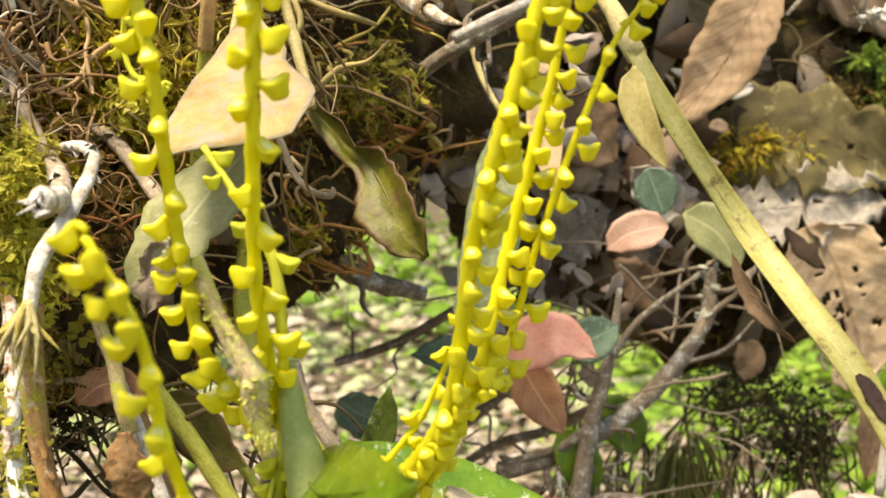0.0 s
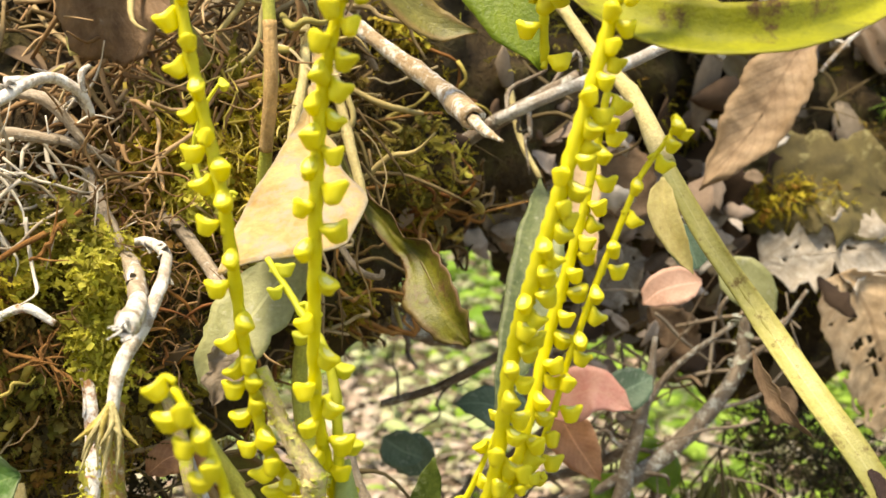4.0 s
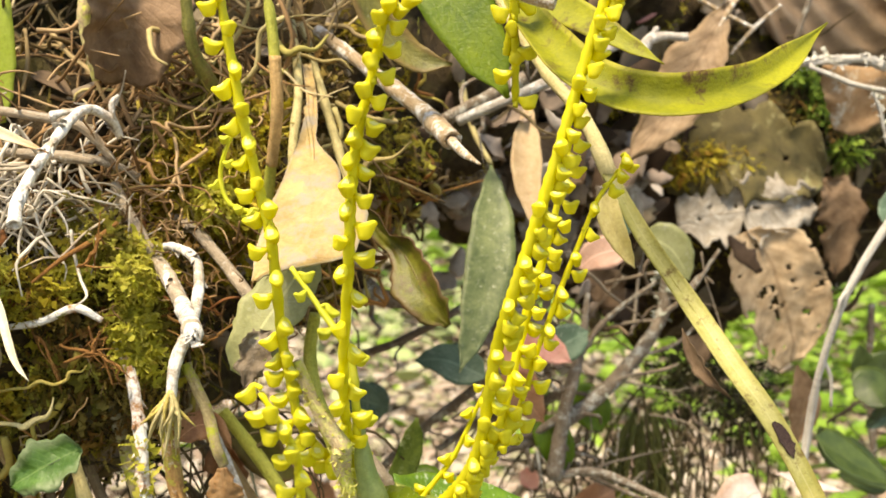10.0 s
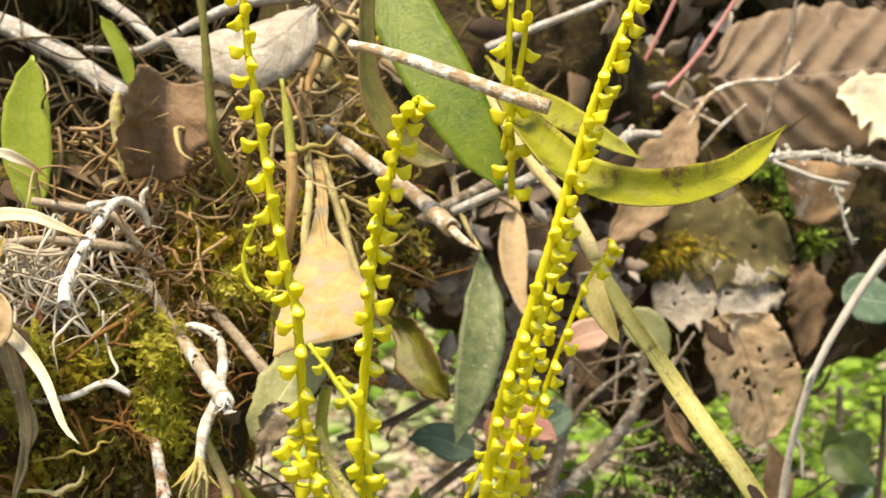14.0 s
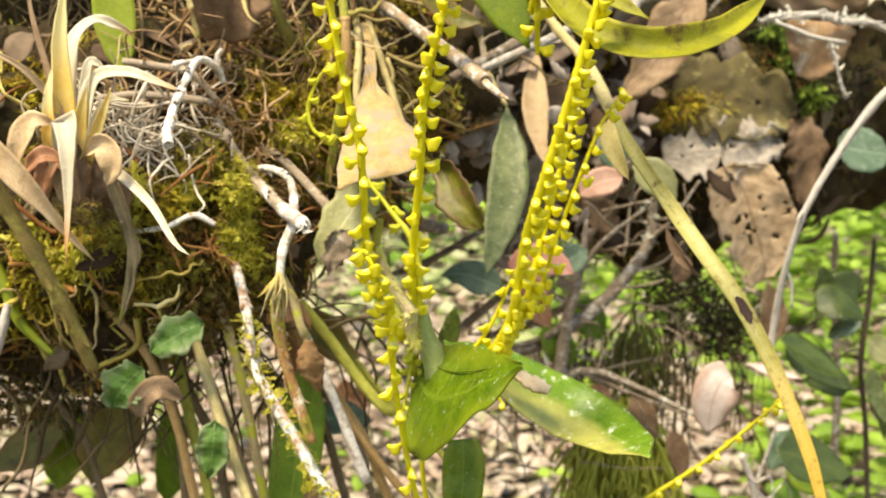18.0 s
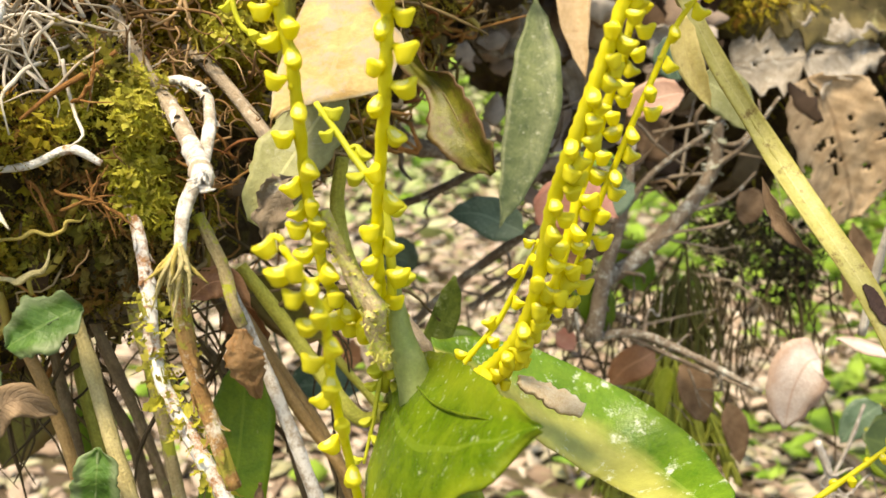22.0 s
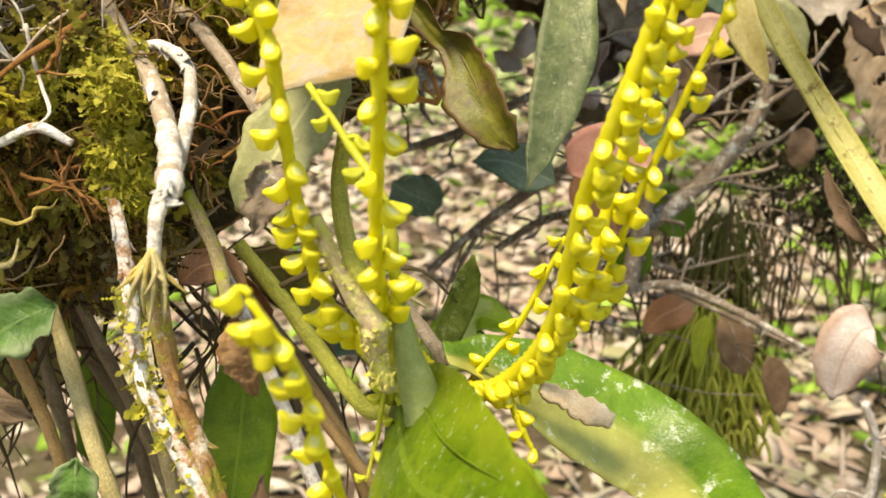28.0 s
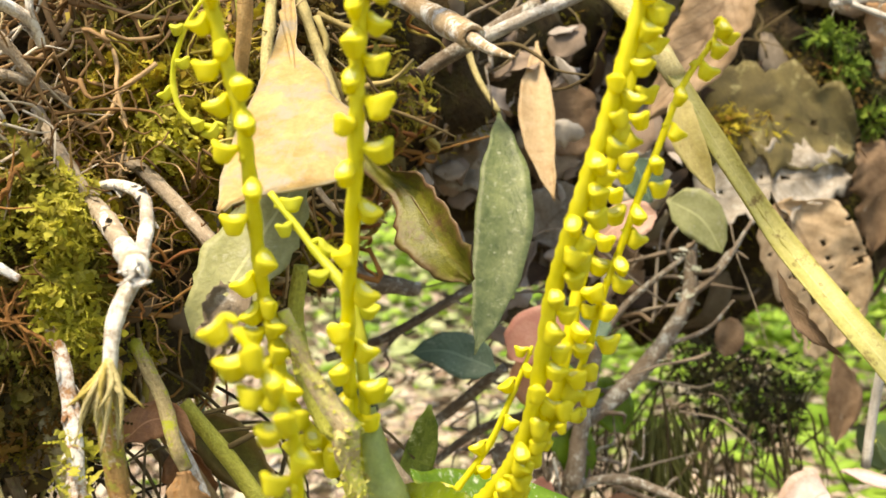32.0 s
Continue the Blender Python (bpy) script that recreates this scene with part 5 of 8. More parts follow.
STRAP = [(0.0408, 0.2360, 0.8210), (0.0504, 0.2310, 0.8036), (0.0638, 0.2340, 0.7857), (0.0729, 0.2220, 0.7711), (0.0832, 0.2110, 0.7555), (0.0950, 0.2040, 0.7325), (0.1043, 0.1950, 0.7076), (0.1091, 0.1900, 0.6889)]
e = leaf("strap_leaf", STRAP, 0.0061, M_STRAP, "long yellow strap leaf with a dark scar, on a jointed stem", shape=[.6, .85, 1, 1, .95, .8, .6], face=(-0.1, -1, 0.7), cup=0.25, nv=40, rib_mat=M_STRAP)
part("stem_joint", tube([(0.0151, 0.3100, 0.8751), (0.0197, 0.2950, 0.8635), (0.0291, 0.2760, 0.8469), (0.0376, 0.2580, 0.8345), (0.0416, 0.2360, 0.8198)], [.0016, .0017, .0018, .0021, .0024], n=24, seg=10, rings=5, lump=.08), M_STEMY, e, "pale jointed stem")
bm = bmesh.new()
blade_into(bm, [(0.0400, 0.2280, 0.8170), (0.0400, 0.2260, 0.8100), (0.0430, 0.2250, 0.8030), (0.0470, 0.2250, 0.7960)], 0.0066, shape="ovate", cup=0.35, face=(-.35, -1, .15))
part("bract", bm, M_TANBRACT, e, "papery tan-yellow bract")
bm = bmesh.new()
lift = Vector((-0.1, -1, 0.7)).normalized() * 0.0005
blade_into(bm, [p + lift for p, t in glide(STRAP, 100)[56:63]], 0.0032, shape="oblong", cup=0.25, face=(-0.1, -1, 0.7), ragged=0.5, thick=0.0004, lean=-0.25)
part("scar", bm, M_SCAR, e, "dark burnt scar")
bm = bmesh.new()
blade_into(bm, [(0.0602, 0.2240, 0.7797), (0.0629, 0.2230, 0.7728), (0.0672, 0.2210, 0.7671), (0.0734, 0.2190, 0.7612)], 0.0042, shape="lance", cup=0.7, face=(-0.3, -1, -0.2), ragged=0.6, wave=0.2, seed=3.3)
part("dry_sheath", bm, M_BROWN, e, "torn dark brown dry sheath under the leaf")
leaf("base_leaf", [(-0.0174, 0.2120, 0.7408), (-0.0031, 0.2220, 0.7301), (0.0134, 0.2260, 0.7198), (0.0311, 0.2220, 0.7106), (0.0423, 0.1980, 0.7102), (0.0461, 0.1780, 0.7131)], 0.027, M_BASE2, "broad green leaf with a pale streak and white specks", shape=[.25, .7, .95, 1, .92, .62, .05], face=(-0.15, -0.55, 1), cup=0.12, wave=0.03, nu=10, nv=30)
leaf("base_leaf", [(-0.0120, 0.2050, 0.7100), (-0.0120, 0.2030, 0.6990), (-0.0130, 0.2010, 0.6870), (-0.0150, 0.2000, 0.6740)], 0.0150, M_BASE, "yellow-green leaf under the broad one, hanging down", shape=[.7, .95, 1, .95, .8, .5, .05], face=(0.1, -1, .2), cup=.15, wave=.04)
flake = thing("dry_flake", (0.0035, 0.2145, 0.7316), "tan dry flake lying on the broad leaf", "dry flake")
bm = bmesh.new()
blade_into(bm, [(0.0030, 0.2140, 0.7322), (0.0075, 0.2145, 0.7297), (0.0130, 0.2145, 0.7268), (0.0190, 0.2140, 0.7240)], 0.0058, shape=[.35, .7, .6, .9, 1, .9, .5], face=(-0.15, -0.75, 1), cup=-0.2, wave=0.14, ragged=0.45, thick=0.0012, nu=8, nv=26, seed=6.3)
part("bark", bm, M_FLAKE, flake)
leaf("base_leaf", [(-0.0255, 0.2090, 0.7370), (-0.0215, 0.1900, 0.7410), (-0.0175, 0.1720, 0.7450), (-0.0105, 0.1520, 0.7520), (-0.0013, 0.1332, 0.7594)], 0.0380, M_BASE, "broad bright green leaf arching forward, dusted with pale specks", shape=[.42, .84, 1, 1, .80, .46, .03], face=(-.80, -.22, .52), cup=-0.12, wave=0.035, rib_r=0.0004, lean=0.48, ragged=0.06, nu=14, nv=34, seed=3.1)
stem("leaf_sheath", [(-0.0262, 0.1990, 0.7600), (-0.0250, 0.1960, 0.7520), (-0.0225, 0.1940, 0.7430), (-0.0190, 0.1930, 0.7330)], [.0014, .0025, .0038, .0056], M_SHEATH, "pale green sheath at the foot of a leaf", "leaf sheath", lump=.05)
leaf("mottled_leaf", [(-0.0212, 0.2680, 0.7073), (-0.0168, 0.2680, 0.7184), (-0.0129, 0.2670, 0.7296), (-0.0108, 0.2650, 0.7413)], 0.0082, M_MOTTLED, "short mottled dark green leaf standing up", shape="oblong", cup=0.2)
leaf("shaded_leaf", [(-0.0278, 0.3000, 0.6859), (-0.0159, 0.3050, 0.6950), (-0.0074, 0.3100, 0.7022), (0.0041, 0.3000, 0.7016)], 0.018, M_SHADE, "dark green leaf behind the flower stalks", shape="ovate", face=(0, -.6, .8))
leaf("dead_leaf", [(-0.0655, 0.2300, 0.7385), (-0.0650, 0.2290, 0.7310), (-0.0635, 0.2300, 0.7250), (-0.0620, 0.2320, 0.7190)], 0.0100, M_DRYBROWN, "crumpled brown leaf piece over a green leaf", "dead leaves", shape=[.3, .7, 1, 1, .8, .5, .25], face=(0.1, -1, 0.1), wave=.22, cup=-.35, ragged=.3, nu=12, nv=34, pleat=.03, seed=31)
leaf("shaded_leaf", [(-0.0697, 0.2620, 0.7179), (-0.0710, 0.2600, 0.7006), (-0.0741, 0.2550, 0.6768), (-0.0799, 0.2500, 0.6453)], 0.0195, M_SHADE, "dark green glossy leaf with torn brown edges", shape=[.2, .7, 1, 1, 1, .9, .5], ragged=.08, cup=.15)
leaf("brown_leaf", [(-0.0768, 0.2850, 0.7269), (-0.0726, 0.2850, 0.7155), (-0.0697, 0.2870, 0.6988)], 0.013, M_ORANGE, "shrivelled brown leaf hanging over a green one", shape="ovate", wave=.25, ragged=.3, cup=.5, seed=5)
leaf("shaded_leaf", [(-0.0719, 0.2850, 0.7341), (-0.0645, 0.2850, 0.7275), (-0.0570, 0.2850, 0.7190), (-0.0487, 0.2800, 0.7163)], 0.015, M_OLIVE, "olive green leaf under the log", shape="ovate", face=(-.2, -1, .3), cup=.2)
leaf("small_leaf", [(-0.0998, 0.2160, 0.7494), (-0.1058, 0.2140, 0.7472), (-0.1119, 0.2130, 0.7438), (-0.1176, 0.2140, 0.7399)], 0.0135, M_HAIRY, "small round hairy green leaf", "small hairy leaves", shape="round", face=(0, -1, .5), ragged=.22, wave=.2, cup=.25, lobes=2.5, nu=12, nv=30)
leaf("small_leaf", [(-0.1209, 0.2160, 0.7336), (-0.1253, 0.2150, 0.7302), (-0.1291, 0.2150, 0.7255), (-0.1323, 0.2160, 0.7194)], 0.0145, M_HAIRY, "small pale-edged hairy green leaf", "small hairy leaves", shape="round", face=(0.2, -1, .4), ragged=.22, wave=.2, cup=.25, seed=2, lobes=2.5, nu=12, nv=30)
leaf("small_leaf", [(-0.0956, 0.2050, 0.7185), (-0.0961, 0.2040, 0.7123), (-0.0970, 0.2040, 0.7058), (-0.0988, 0.2050, 0.6977)], 0.0115, M_HAIRY, "small dusty green leaf", "small hairy leaves", shape="round", face=(0, -1, .2), ragged=.22, wave=.18, seed=3, lobes=2, nu=12, nv=30)
leaf("small_dead_leaf", [(-0.1227, 0.2140, 0.7172), (-0.1209, 0.2120, 0.7240), (-0.1144, 0.2090, 0.7288), (-0.1075, 0.2140, 0.7232)], 0.0085, M_DEADTAN, "small pale brown dead leaf bent over", shape="oblong", face=(.1, -1, .5), wave=.14, cup=.3, ragged=.2)
leaf("shaded_leaf", [(-0.1616, 0.3600, 0.6737), (-0.1728, 0.3600, 0.6520), (-0.1817, 0.3600, 0.6299)], 0.030, M_OLIVE, "dull green leaf under the log", "leaves under the log", shape="ovate", face=(.3, -1, .4))
leaf("shaded_leaf", [(-0.1963, 0.3800, 0.6528), (-0.2156, 0.3800, 0.6416), (-0.2376, 0.3800, 0.6303)], 0.022, M_OLIVE, "narrow dull green leaf under the log", "leaves under the log", shape="lance", face=(.1, -1, .6))
leaf("shaded_leaf", [(-0.2039, 0.3900, 0.6635), (-0.2025, 0.3900, 0.6404), (-0.2068, 0.3900, 0.6139)], 0.034, M_GREEN, "broad green leaf under the log", "leaves under the log", shape="ovate", face=(-.3, -1, .2))
leaf("shaded_leaf", [(-0.1353, 0.3300, 0.6790), (-0.1361, 0.3300, 0.6584), (-0.1395, 0.3300, 0.6322)], 0.014, M_SHADE, "narrow dark green leaf below the log", "leaves under the log", shape="strap", face=(.3, -1, .2))
leaf("shaded_leaf", [(-0.0392, 0.5000, 0.6761), (-0.0310, 0.5000, 0.6718), (-0.0255, 0.5000, 0.6629)], 0.022, M_BLUE, "small dark leaf beyond the flower stalks", shape="round")
leaf("bright_leaf", [(-0.1323, 0.2620, 0.8318), (-0.1347, 0.2640, 0.8492), (-0.1353, 0.2660, 0.8653), (-0.1338, 0.2680, 0.8817)], 0.0150, M_BRIGHT, "bright green upright orchid leaf", shape=[.25, .75, 1, 1, .92, .6, .06], face=(0.15, -1, 0.1), cup=.15)
leaf("bright_leaf", [(-0.1659, 0.3450, 0.8257), (-0.1699, 0.3450, 0.8356), (-0.1760, 0.3450, 0.8464)], 0.012, M_SHADE, "dark green leaf behind a bright one", shape="ovate")
leaf("bright_leaf", [(-0.1166, 0.3350, 0.8748), (-0.1206, 0.3350, 0.8895), (-0.1282, 0.3350, 0.9024)], 0.006, M_BRIGHT, "narrow bright green shoot", shape="strap", cup=.4)
stem("green_shoot", [(-0.1145, 0.3300, 0.8766), (-0.1085, 0.3300, 0.8599), (-0.0974, 0.3250, 0.8431), (-0.0884, 0.3200, 0.8339)], .0016, M_STEMG, "green shoot crossing the brown roots", "shoot")

# ---- dead leaves on the log ----
leaf("dead_leaf", [(-0.0453, 0.2900, 0.9018), (-0.0562, 0.2820, 0.8912), (-0.0689, 0.2780, 0.8842), (-0.0820, 0.2800, 0.8860), (-0.0963, 0.2880, 0.8893)], 0.024, M_PALEDEAD, "pale grey dead leaf draped over the roots", "dead leaves", shape="ovate", face=(0, -.9, .5), wave=.1, cup=-.3, ragged=.12, seed=6)
e = leaf("dead_leaf", [(-0.0918, 0.2720, 0.8742), (-0.0933, 0.2680, 0.8650), (-0.0958, 0.2680, 0.8550), (-0.0985, 0.2720, 0.8437)], 0.0270, M_BROWN, "dark brown curled dead leaf", "dead leaves", shape=[.7, .95, 1, 1, .9, .7, .4], face=(0.25, -1, -.35), wave=.16, cup=.95, ragged=.2, seed=7, nu=12, nv=26)
part("lichen_crust", tube([(-0.1075, 0.2680, 0.8702), (-0.1078, 0.2670, 0.8603), (-0.1058, 0.2680, 0.8441)], [.0015, .0022, .001], n=30, lump=.5), M_LICHSTICK, e, "strip of yellow lichen")
leaf("dead_leaf", [(-0.0472, 0.3300, 0.9133), (-0.0387, 0.3300, 0.9030), (-0.0472, 0.3300, 0.8902), (-0.0557, 0.3300, 0.8795)], 0.016, M_DEADGREY, "curled papery dead leaf among roots", "dead leaves", shape="lance", wave=.1, cup=.4)
leaf("dead_leaf", [(0.1740, 0.5560, 0.8990), (0.2050, 0.5600, 0.8990), (0.2430, 0.5640, 0.9010), (0.2830, 0.5680, 0.9060), (0.3300, 0.5740, 0.9150), (0.3600, 0.5800, 0.9200)], 0.092, M_RIBBED, "large brown dead leaf with strong folded veins", "dead leaves", shape=[.30, .82, .98, 1, .9, .65, .1], face=(0, -1, .2), wave=.05, cup=-.15, ragged=.10, nu=20, nv=150, pleat=.026, ribs=50.0, seed=8)
leaf("dead_leaf", [(0.2490, 0.5480, 0.8900), (0.2680, 0.5450, 0.8850), (0.2860, 0.5450, 0.8730), (0.3060, 0.5480, 0.8560)], 0.040, M_WHITELEAF, "bleached torn scrap of dead leaf with jagged edges", "dead leaves", shape=[.2, .7, .95, 1, .9, .7, .4], wave=.1, ragged=.6, holes=.06, nu=12, nv=34, seed=10)
leaf("dead_leaf", [(0.1403, 0.4650, 0.8799), (0.1250, 0.4550, 0.8539), (0.1105, 0.4520, 0.8283), (0.0905, 0.4500, 0.8043)], 0.030, M_DEADTAN, "tan pointed dead leaf", "dead leaves", shape="lance", face=(-.3, -1, .2), wave=.12, cup=.35, nv=90, pleat=.014, ragged=.15, seed=11)
leaf("dead_leaf", [(0.1610, 0.4970, 0.7630), (0.1680, 0.4950, 0.7470), (0.1740, 0.4940, 0.7280), (0.1830, 0.4960, 0.7080), (0.1900, 0.4980, 0.6920)], 0.050, M_HOLEY, "light tan oval dead leaf full of holes, hanging", "dead leaves", shape=[.35, .85, 1, 1, .95, .8, .35], face=(.1, -1, .1), wave=.07, cup=.18, holes=.13, ragged=.10, lean=-.45, nu=22, nv=60, pleat=.004, ribs=48.0, seed=12.5)
leaf("dead_leaf", [(0.1935, 0.4370, 0.8500), (0.1925, 0.4350, 0.8400), (0.1910, 0.4350, 0.8300), (0.1880, 0.4370, 0.8200)], 0.037, M_LICHTAN, "tan leaf end crusted with pale lichen, hanging from a twig", "dead leaves", shape=[.95, 1, .95, .85, .7, .5, .25], wave=.07, ragged=.12, cup=.2, nu=10, nv=26, seed=13)
leaf("dead_leaf", [(0.2098, 0.5100, 0.7915), (0.2203, 0.5100, 0.7723), (0.2204, 0.5150, 0.7358)], 0.026, M_BROWN, "brown torn leaf scrap", "dead leaves", shape="ovate", wave=.15, ragged=.4, holes=.1, seed=14)
leaf("dead_leaf", [(0.1260, 0.5280, 0.7930), (0.1560, 0.5200, 0.8040), (0.1840, 0.5200, 0.8020), (0.2180, 0.5320, 0.7890)], 0.052, M_MOSSLEAF, "flat rotting leaf with yellow moss", "dead leaves", shape=[.5, .85, 1, 1, 1, .8, .3], face=(0, -1, .45), wave=.14, ragged=.4, holes=.05, nu=14, nv=34, seed=15)
leaf("dead_leaf", [(0.1330, 0.5150, 0.7680), (0.1590, 0.5080, 0.7730), (0.1830, 0.5080, 0.7755), (0.2080, 0.5180, 0.7770)], 0.034, M_PALEDEAD, "flat pale rotting leaf with frayed edge", "dead leaves", shape=[.6, .8, 1, .9, 1, .8, .4], face=(0, -1, .4), wave=.2, ragged=.7, holes=.12, nu=16, nv=40, seed=16)
leaf("dead_leaf", [(0.0039, 0.4700, 0.7949), (0.0215, 0.4700, 0.7891), (0.0362, 0.4700, 0.7803)], 0.030, M_PALEDEAD, "pale dead leaf in the hollow of the log", "dead leaves", shape="ovate", wave=.1, ragged=.2, seed=17)
leaf("dead_leaf", [(0.0503, 0.4700, 0.8213), (0.0623, 0.4700, 0.8039), (0.0743, 0.4700, 0.7922)], 0.032, M_BROWN, "brown dead leaf behind the flower stalks", "dead leaves", shape="ovate", wave=.1, ragged=.2, seed=18)
leaf("dead_leaf", [(0.1275, 0.4600, 0.7179), (0.1316, 0.4600, 0.7116), (0.1300, 0.4600, 0.7020)], 0.014, M_BROWN, "small brown leaf hanging from a twig", "dead leaves", shape="round", wave=.05, seed=19)
leaf("dead_leaf", [(0.1976, 0.5000, 0.6922), (0.2026, 0.5000, 0.6714), (0.1992, 0.5000, 0.6469)], 0.018, M_BROWN, "brown strip of dead leaf, hanging", "dead leaves", shape="lance", wave=.1, ragged=.2, seed=20)
leaf("papery_scrap", [(-0.1395, 0.2250, 0.7997), (-0.1312, 0.2200, 0.7985), (-0.1272, 0.2200, 0.7923), (-0.1332, 0.2250, 0.7834)], 0.014, M_BROWN, "papery brown leaf base", "dead leaves", shape="ovate", wave=.2, ragged=.3, cup=.4, seed=21)

leaf("dead_leaf", [(0.0510, 0.4900, 0.7520), (0.0630, 0.4850, 0.7650), (0.0750, 0.4800, 0.7720)], 0.030, M_PALEDEAD, "pale crumpled dead leaf caught among twigs", "dead leaves", shape="ovate", wave=.16, ragged=.3, cup=.3, holes=.06, nu=10, nv=24, seed=40)
leaf("dead_leaf", [(0.0160, 0.4600, 0.7830), (0.0090, 0.4550, 0.7960), (0.0060, 0.4500, 0.8060)], 0.026, M_DEADGREY, "grey crumpled dead leaf lodged in the hollow", "dead leaves", shape="ovate", wave=.16, ragged=.3, cup=.3, holes=.06, nu=10, nv=24, seed=41)
leaf("dead_leaf", [(0.1060, 0.4800, 0.7710), (0.0910, 0.4750, 0.7810), (0.0810, 0.4700, 0.7910)], 0.024, M_PALEDEAD, "pale crumpled dead leaf caught among twigs", "dead leaves", shape="ovate", wave=.16, ragged=.3, cup=.3, holes=.06, nu=10, nv=24, seed=42)
leaf("dead_leaf", [(0.0990, 0.4800, 0.7290), (0.0850, 0.4750, 0.7420), (0.0740, 0.4700, 0.7510)], 0.020, M_BROWN, "brown dead leaf caught among twigs", "dead leaves", shape="ovate", wave=.16, ragged=.3, cup=.3, holes=.06, nu=10, nv=24, seed=43)
leaf("dead_leaf", [(0.0610, 0.5000, 0.8060), (0.0670, 0.4950, 0.7910), (0.0790, 0.4900, 0.7790)], 0.028, M_DEADGREY, "grey crumpled dead leaf lodged in the hollow", "dead leaves", shape="ovate", wave=.16, ragged=.3, cup=.3, holes=.06, nu=10, nv=24, seed=44)

# ---- small round leaves and twigs of the shrub ----
leaf("pink_leaf", [(0.0853, 0.4100, 0.7707), (0.0774, 0.4100, 0.7694), (0.0694, 0.4100, 0.7667), (0.0631, 0.4110, 0.7612)], 0.0150, M_DULLPINK, "small rounded pink leaf", "shrub leaves", shape="round", wave=.03)
leaf("pink_leaf", [(0.0259, 0.3920, 0.7213), (0.0347, 0.3880, 0.7296), (0.0444, 0.3850, 0.7325), (0.0571, 0.3850, 0.7256)], 0.0205, M_PINK, "salmon pink leaf with a pointed tip", "shrub leaves", shape="ovate", face=(0, -1, .5), wave=.03)
leaf("orange_leaf", [(0.0305, 0.4000, 0.7206), (0.0381, 0.4000, 0.7078), (0.0479, 0.4000, 0.6940)], 0.018, M_ORANGE, "orange-brown leaf under a pink one", "shrub leaves", shape="ovate", wave=.05)
leaf("blue_leaf", [(0.0213, 0.3920, 0.7172), (0.0120, 0.3960, 0.7205), (0.0024, 0.3980, 0.7235), (-0.0093, 0.4000, 0.7225)], 0.0175, M_BLUE, "small blue-green leaf of the shrub", "shrub leaves", shape="ovate", face=(0, -1, .6))
leaf("blue_leaf", [(0.0492, 0.4100, 0.7225), (0.0585, 0.4100, 0.7278), (0.0682, 0.4120, 0.7326)], 0.017, M_BLUE, "blue-green small leaf beside a pink one", "shrub leaves", shape="round")
leaf("blue_leaf", [(0.0787, 0.4200, 0.7917), (0.0822, 0.4200, 0.7830), (0.0857, 0.4200, 0.7744)], 0.017, M_BLUE, "blue-green leaf behind the strap leaf", "shrub leaves", shape="round")
leaf("blue_leaf", [(0.0952, 0.4300, 0.7744), (0.1093, 0.4300, 0.7661), (0.1180, 0.4300, 0.7521)], 0.02, M_PALE, "pale green leaf behind the strap leaf", "shrub leaves", shape="ovate")
leaf("blue_leaf", [(0.0488, 0.4300, 0.6881), (0.0583, 0.4300, 0.6726), (0.0618, 0.4300, 0.6570)], 0.018, M_SHADE, "dark green shrub leaf", "shrub leaves", shape="ovate")
leaf("blue_leaf", [(0.0642, 0.4500, 0.6920), (0.0768, 0.4500, 0.6856), (0.0835, 0.4500, 0.6728)], 0.02, M_SHADE, "dark green shrub leaf in shade", "shrub leaves", shape="round")
leaf("blue_leaf", [(-0.0434, 0.4800, 0.6864), (-0.0355, 0.4800, 0.6808), (-0.0249, 0.4800, 0.6766)], 0.018, M_BLUE, "dark blue-green leaf low behind the stalks", "shrub leaves", shape="round")
leaf("blue_leaf", [(0.2354, 0.5000, 0.7768), (0.2485, 0.5000, 0.7736), (0.2681, 0.5000, 0.7704)], 0.03, M_BLUE, "grey-green leaf behind the white twig", "shrub leaves", shape="oblong", face=(0, -1, .6))
leaf("orange_leaf", [(0.0937, 0.4650, 0.6367), (0.0870, 0.4620, 0.6338), (0.0798, 0.4630, 0.6289), (0.0732, 0.4650, 0.6192)], 0.0165, M_ORANGE, "rusty round leaf hanging from a twig", "hanging round leaves", shape="round", cup=.25)
leaf("orange_leaf", [(0.1007, 0.4400, 0.6404), (0.1059, 0.4380, 0.6332), (0.1094, 0.4380, 0.6236), (0.1145, 0.4400, 0.6113)], 0.0165, M_BROWN, "brown speckled round leaf hanging from a twig", "hanging round leaves", shape="round", cup=.25)
leaf("bright_leaf", [(0.0971, 0.4500, 0.6355), (0.0957, 0.4500, 0.6242), (0.0952, 0.4500, 0.6084)], 0.0095, M_BRIGHT, "small fresh green leaf among brown ones", "hanging round leaves", shape="ovate")
leaf("orange_leaf", [(0.1270, 0.4500, 0.6161), (0.1326, 0.4500, 0.6016), (0.1361, 0.4500, 0.5839)], 0.013, M_BROWN, "dull brown leaf hanging from a twig", "hanging round leaves", shape="ovate")
leaf("pale_pink_leaf", [(0.1251, 0.3400, 0.6852), (0.1199, 0.3380, 0.6840), (0.1158, 0.3380, 0.6733), (0.1149, 0.3400, 0.6572)], 0.0215, M_PALEPINK, "pale pinkish round leaf with a brown rim", "hanging round leaves", shape="round", face=(-.2, -1, .8), wave=.03)
leaf("pale_pink_leaf", [(0.1386, 0.3600, 0.6855), (0.1496, 0.3600, 0.6813), (0.1674, 0.3600, 0.6771)], 0.010, M_PALEPINK, "pale leaf lying flat on a twig", "hanging round leaves", shape="lance", face=(0, -.3, 1))
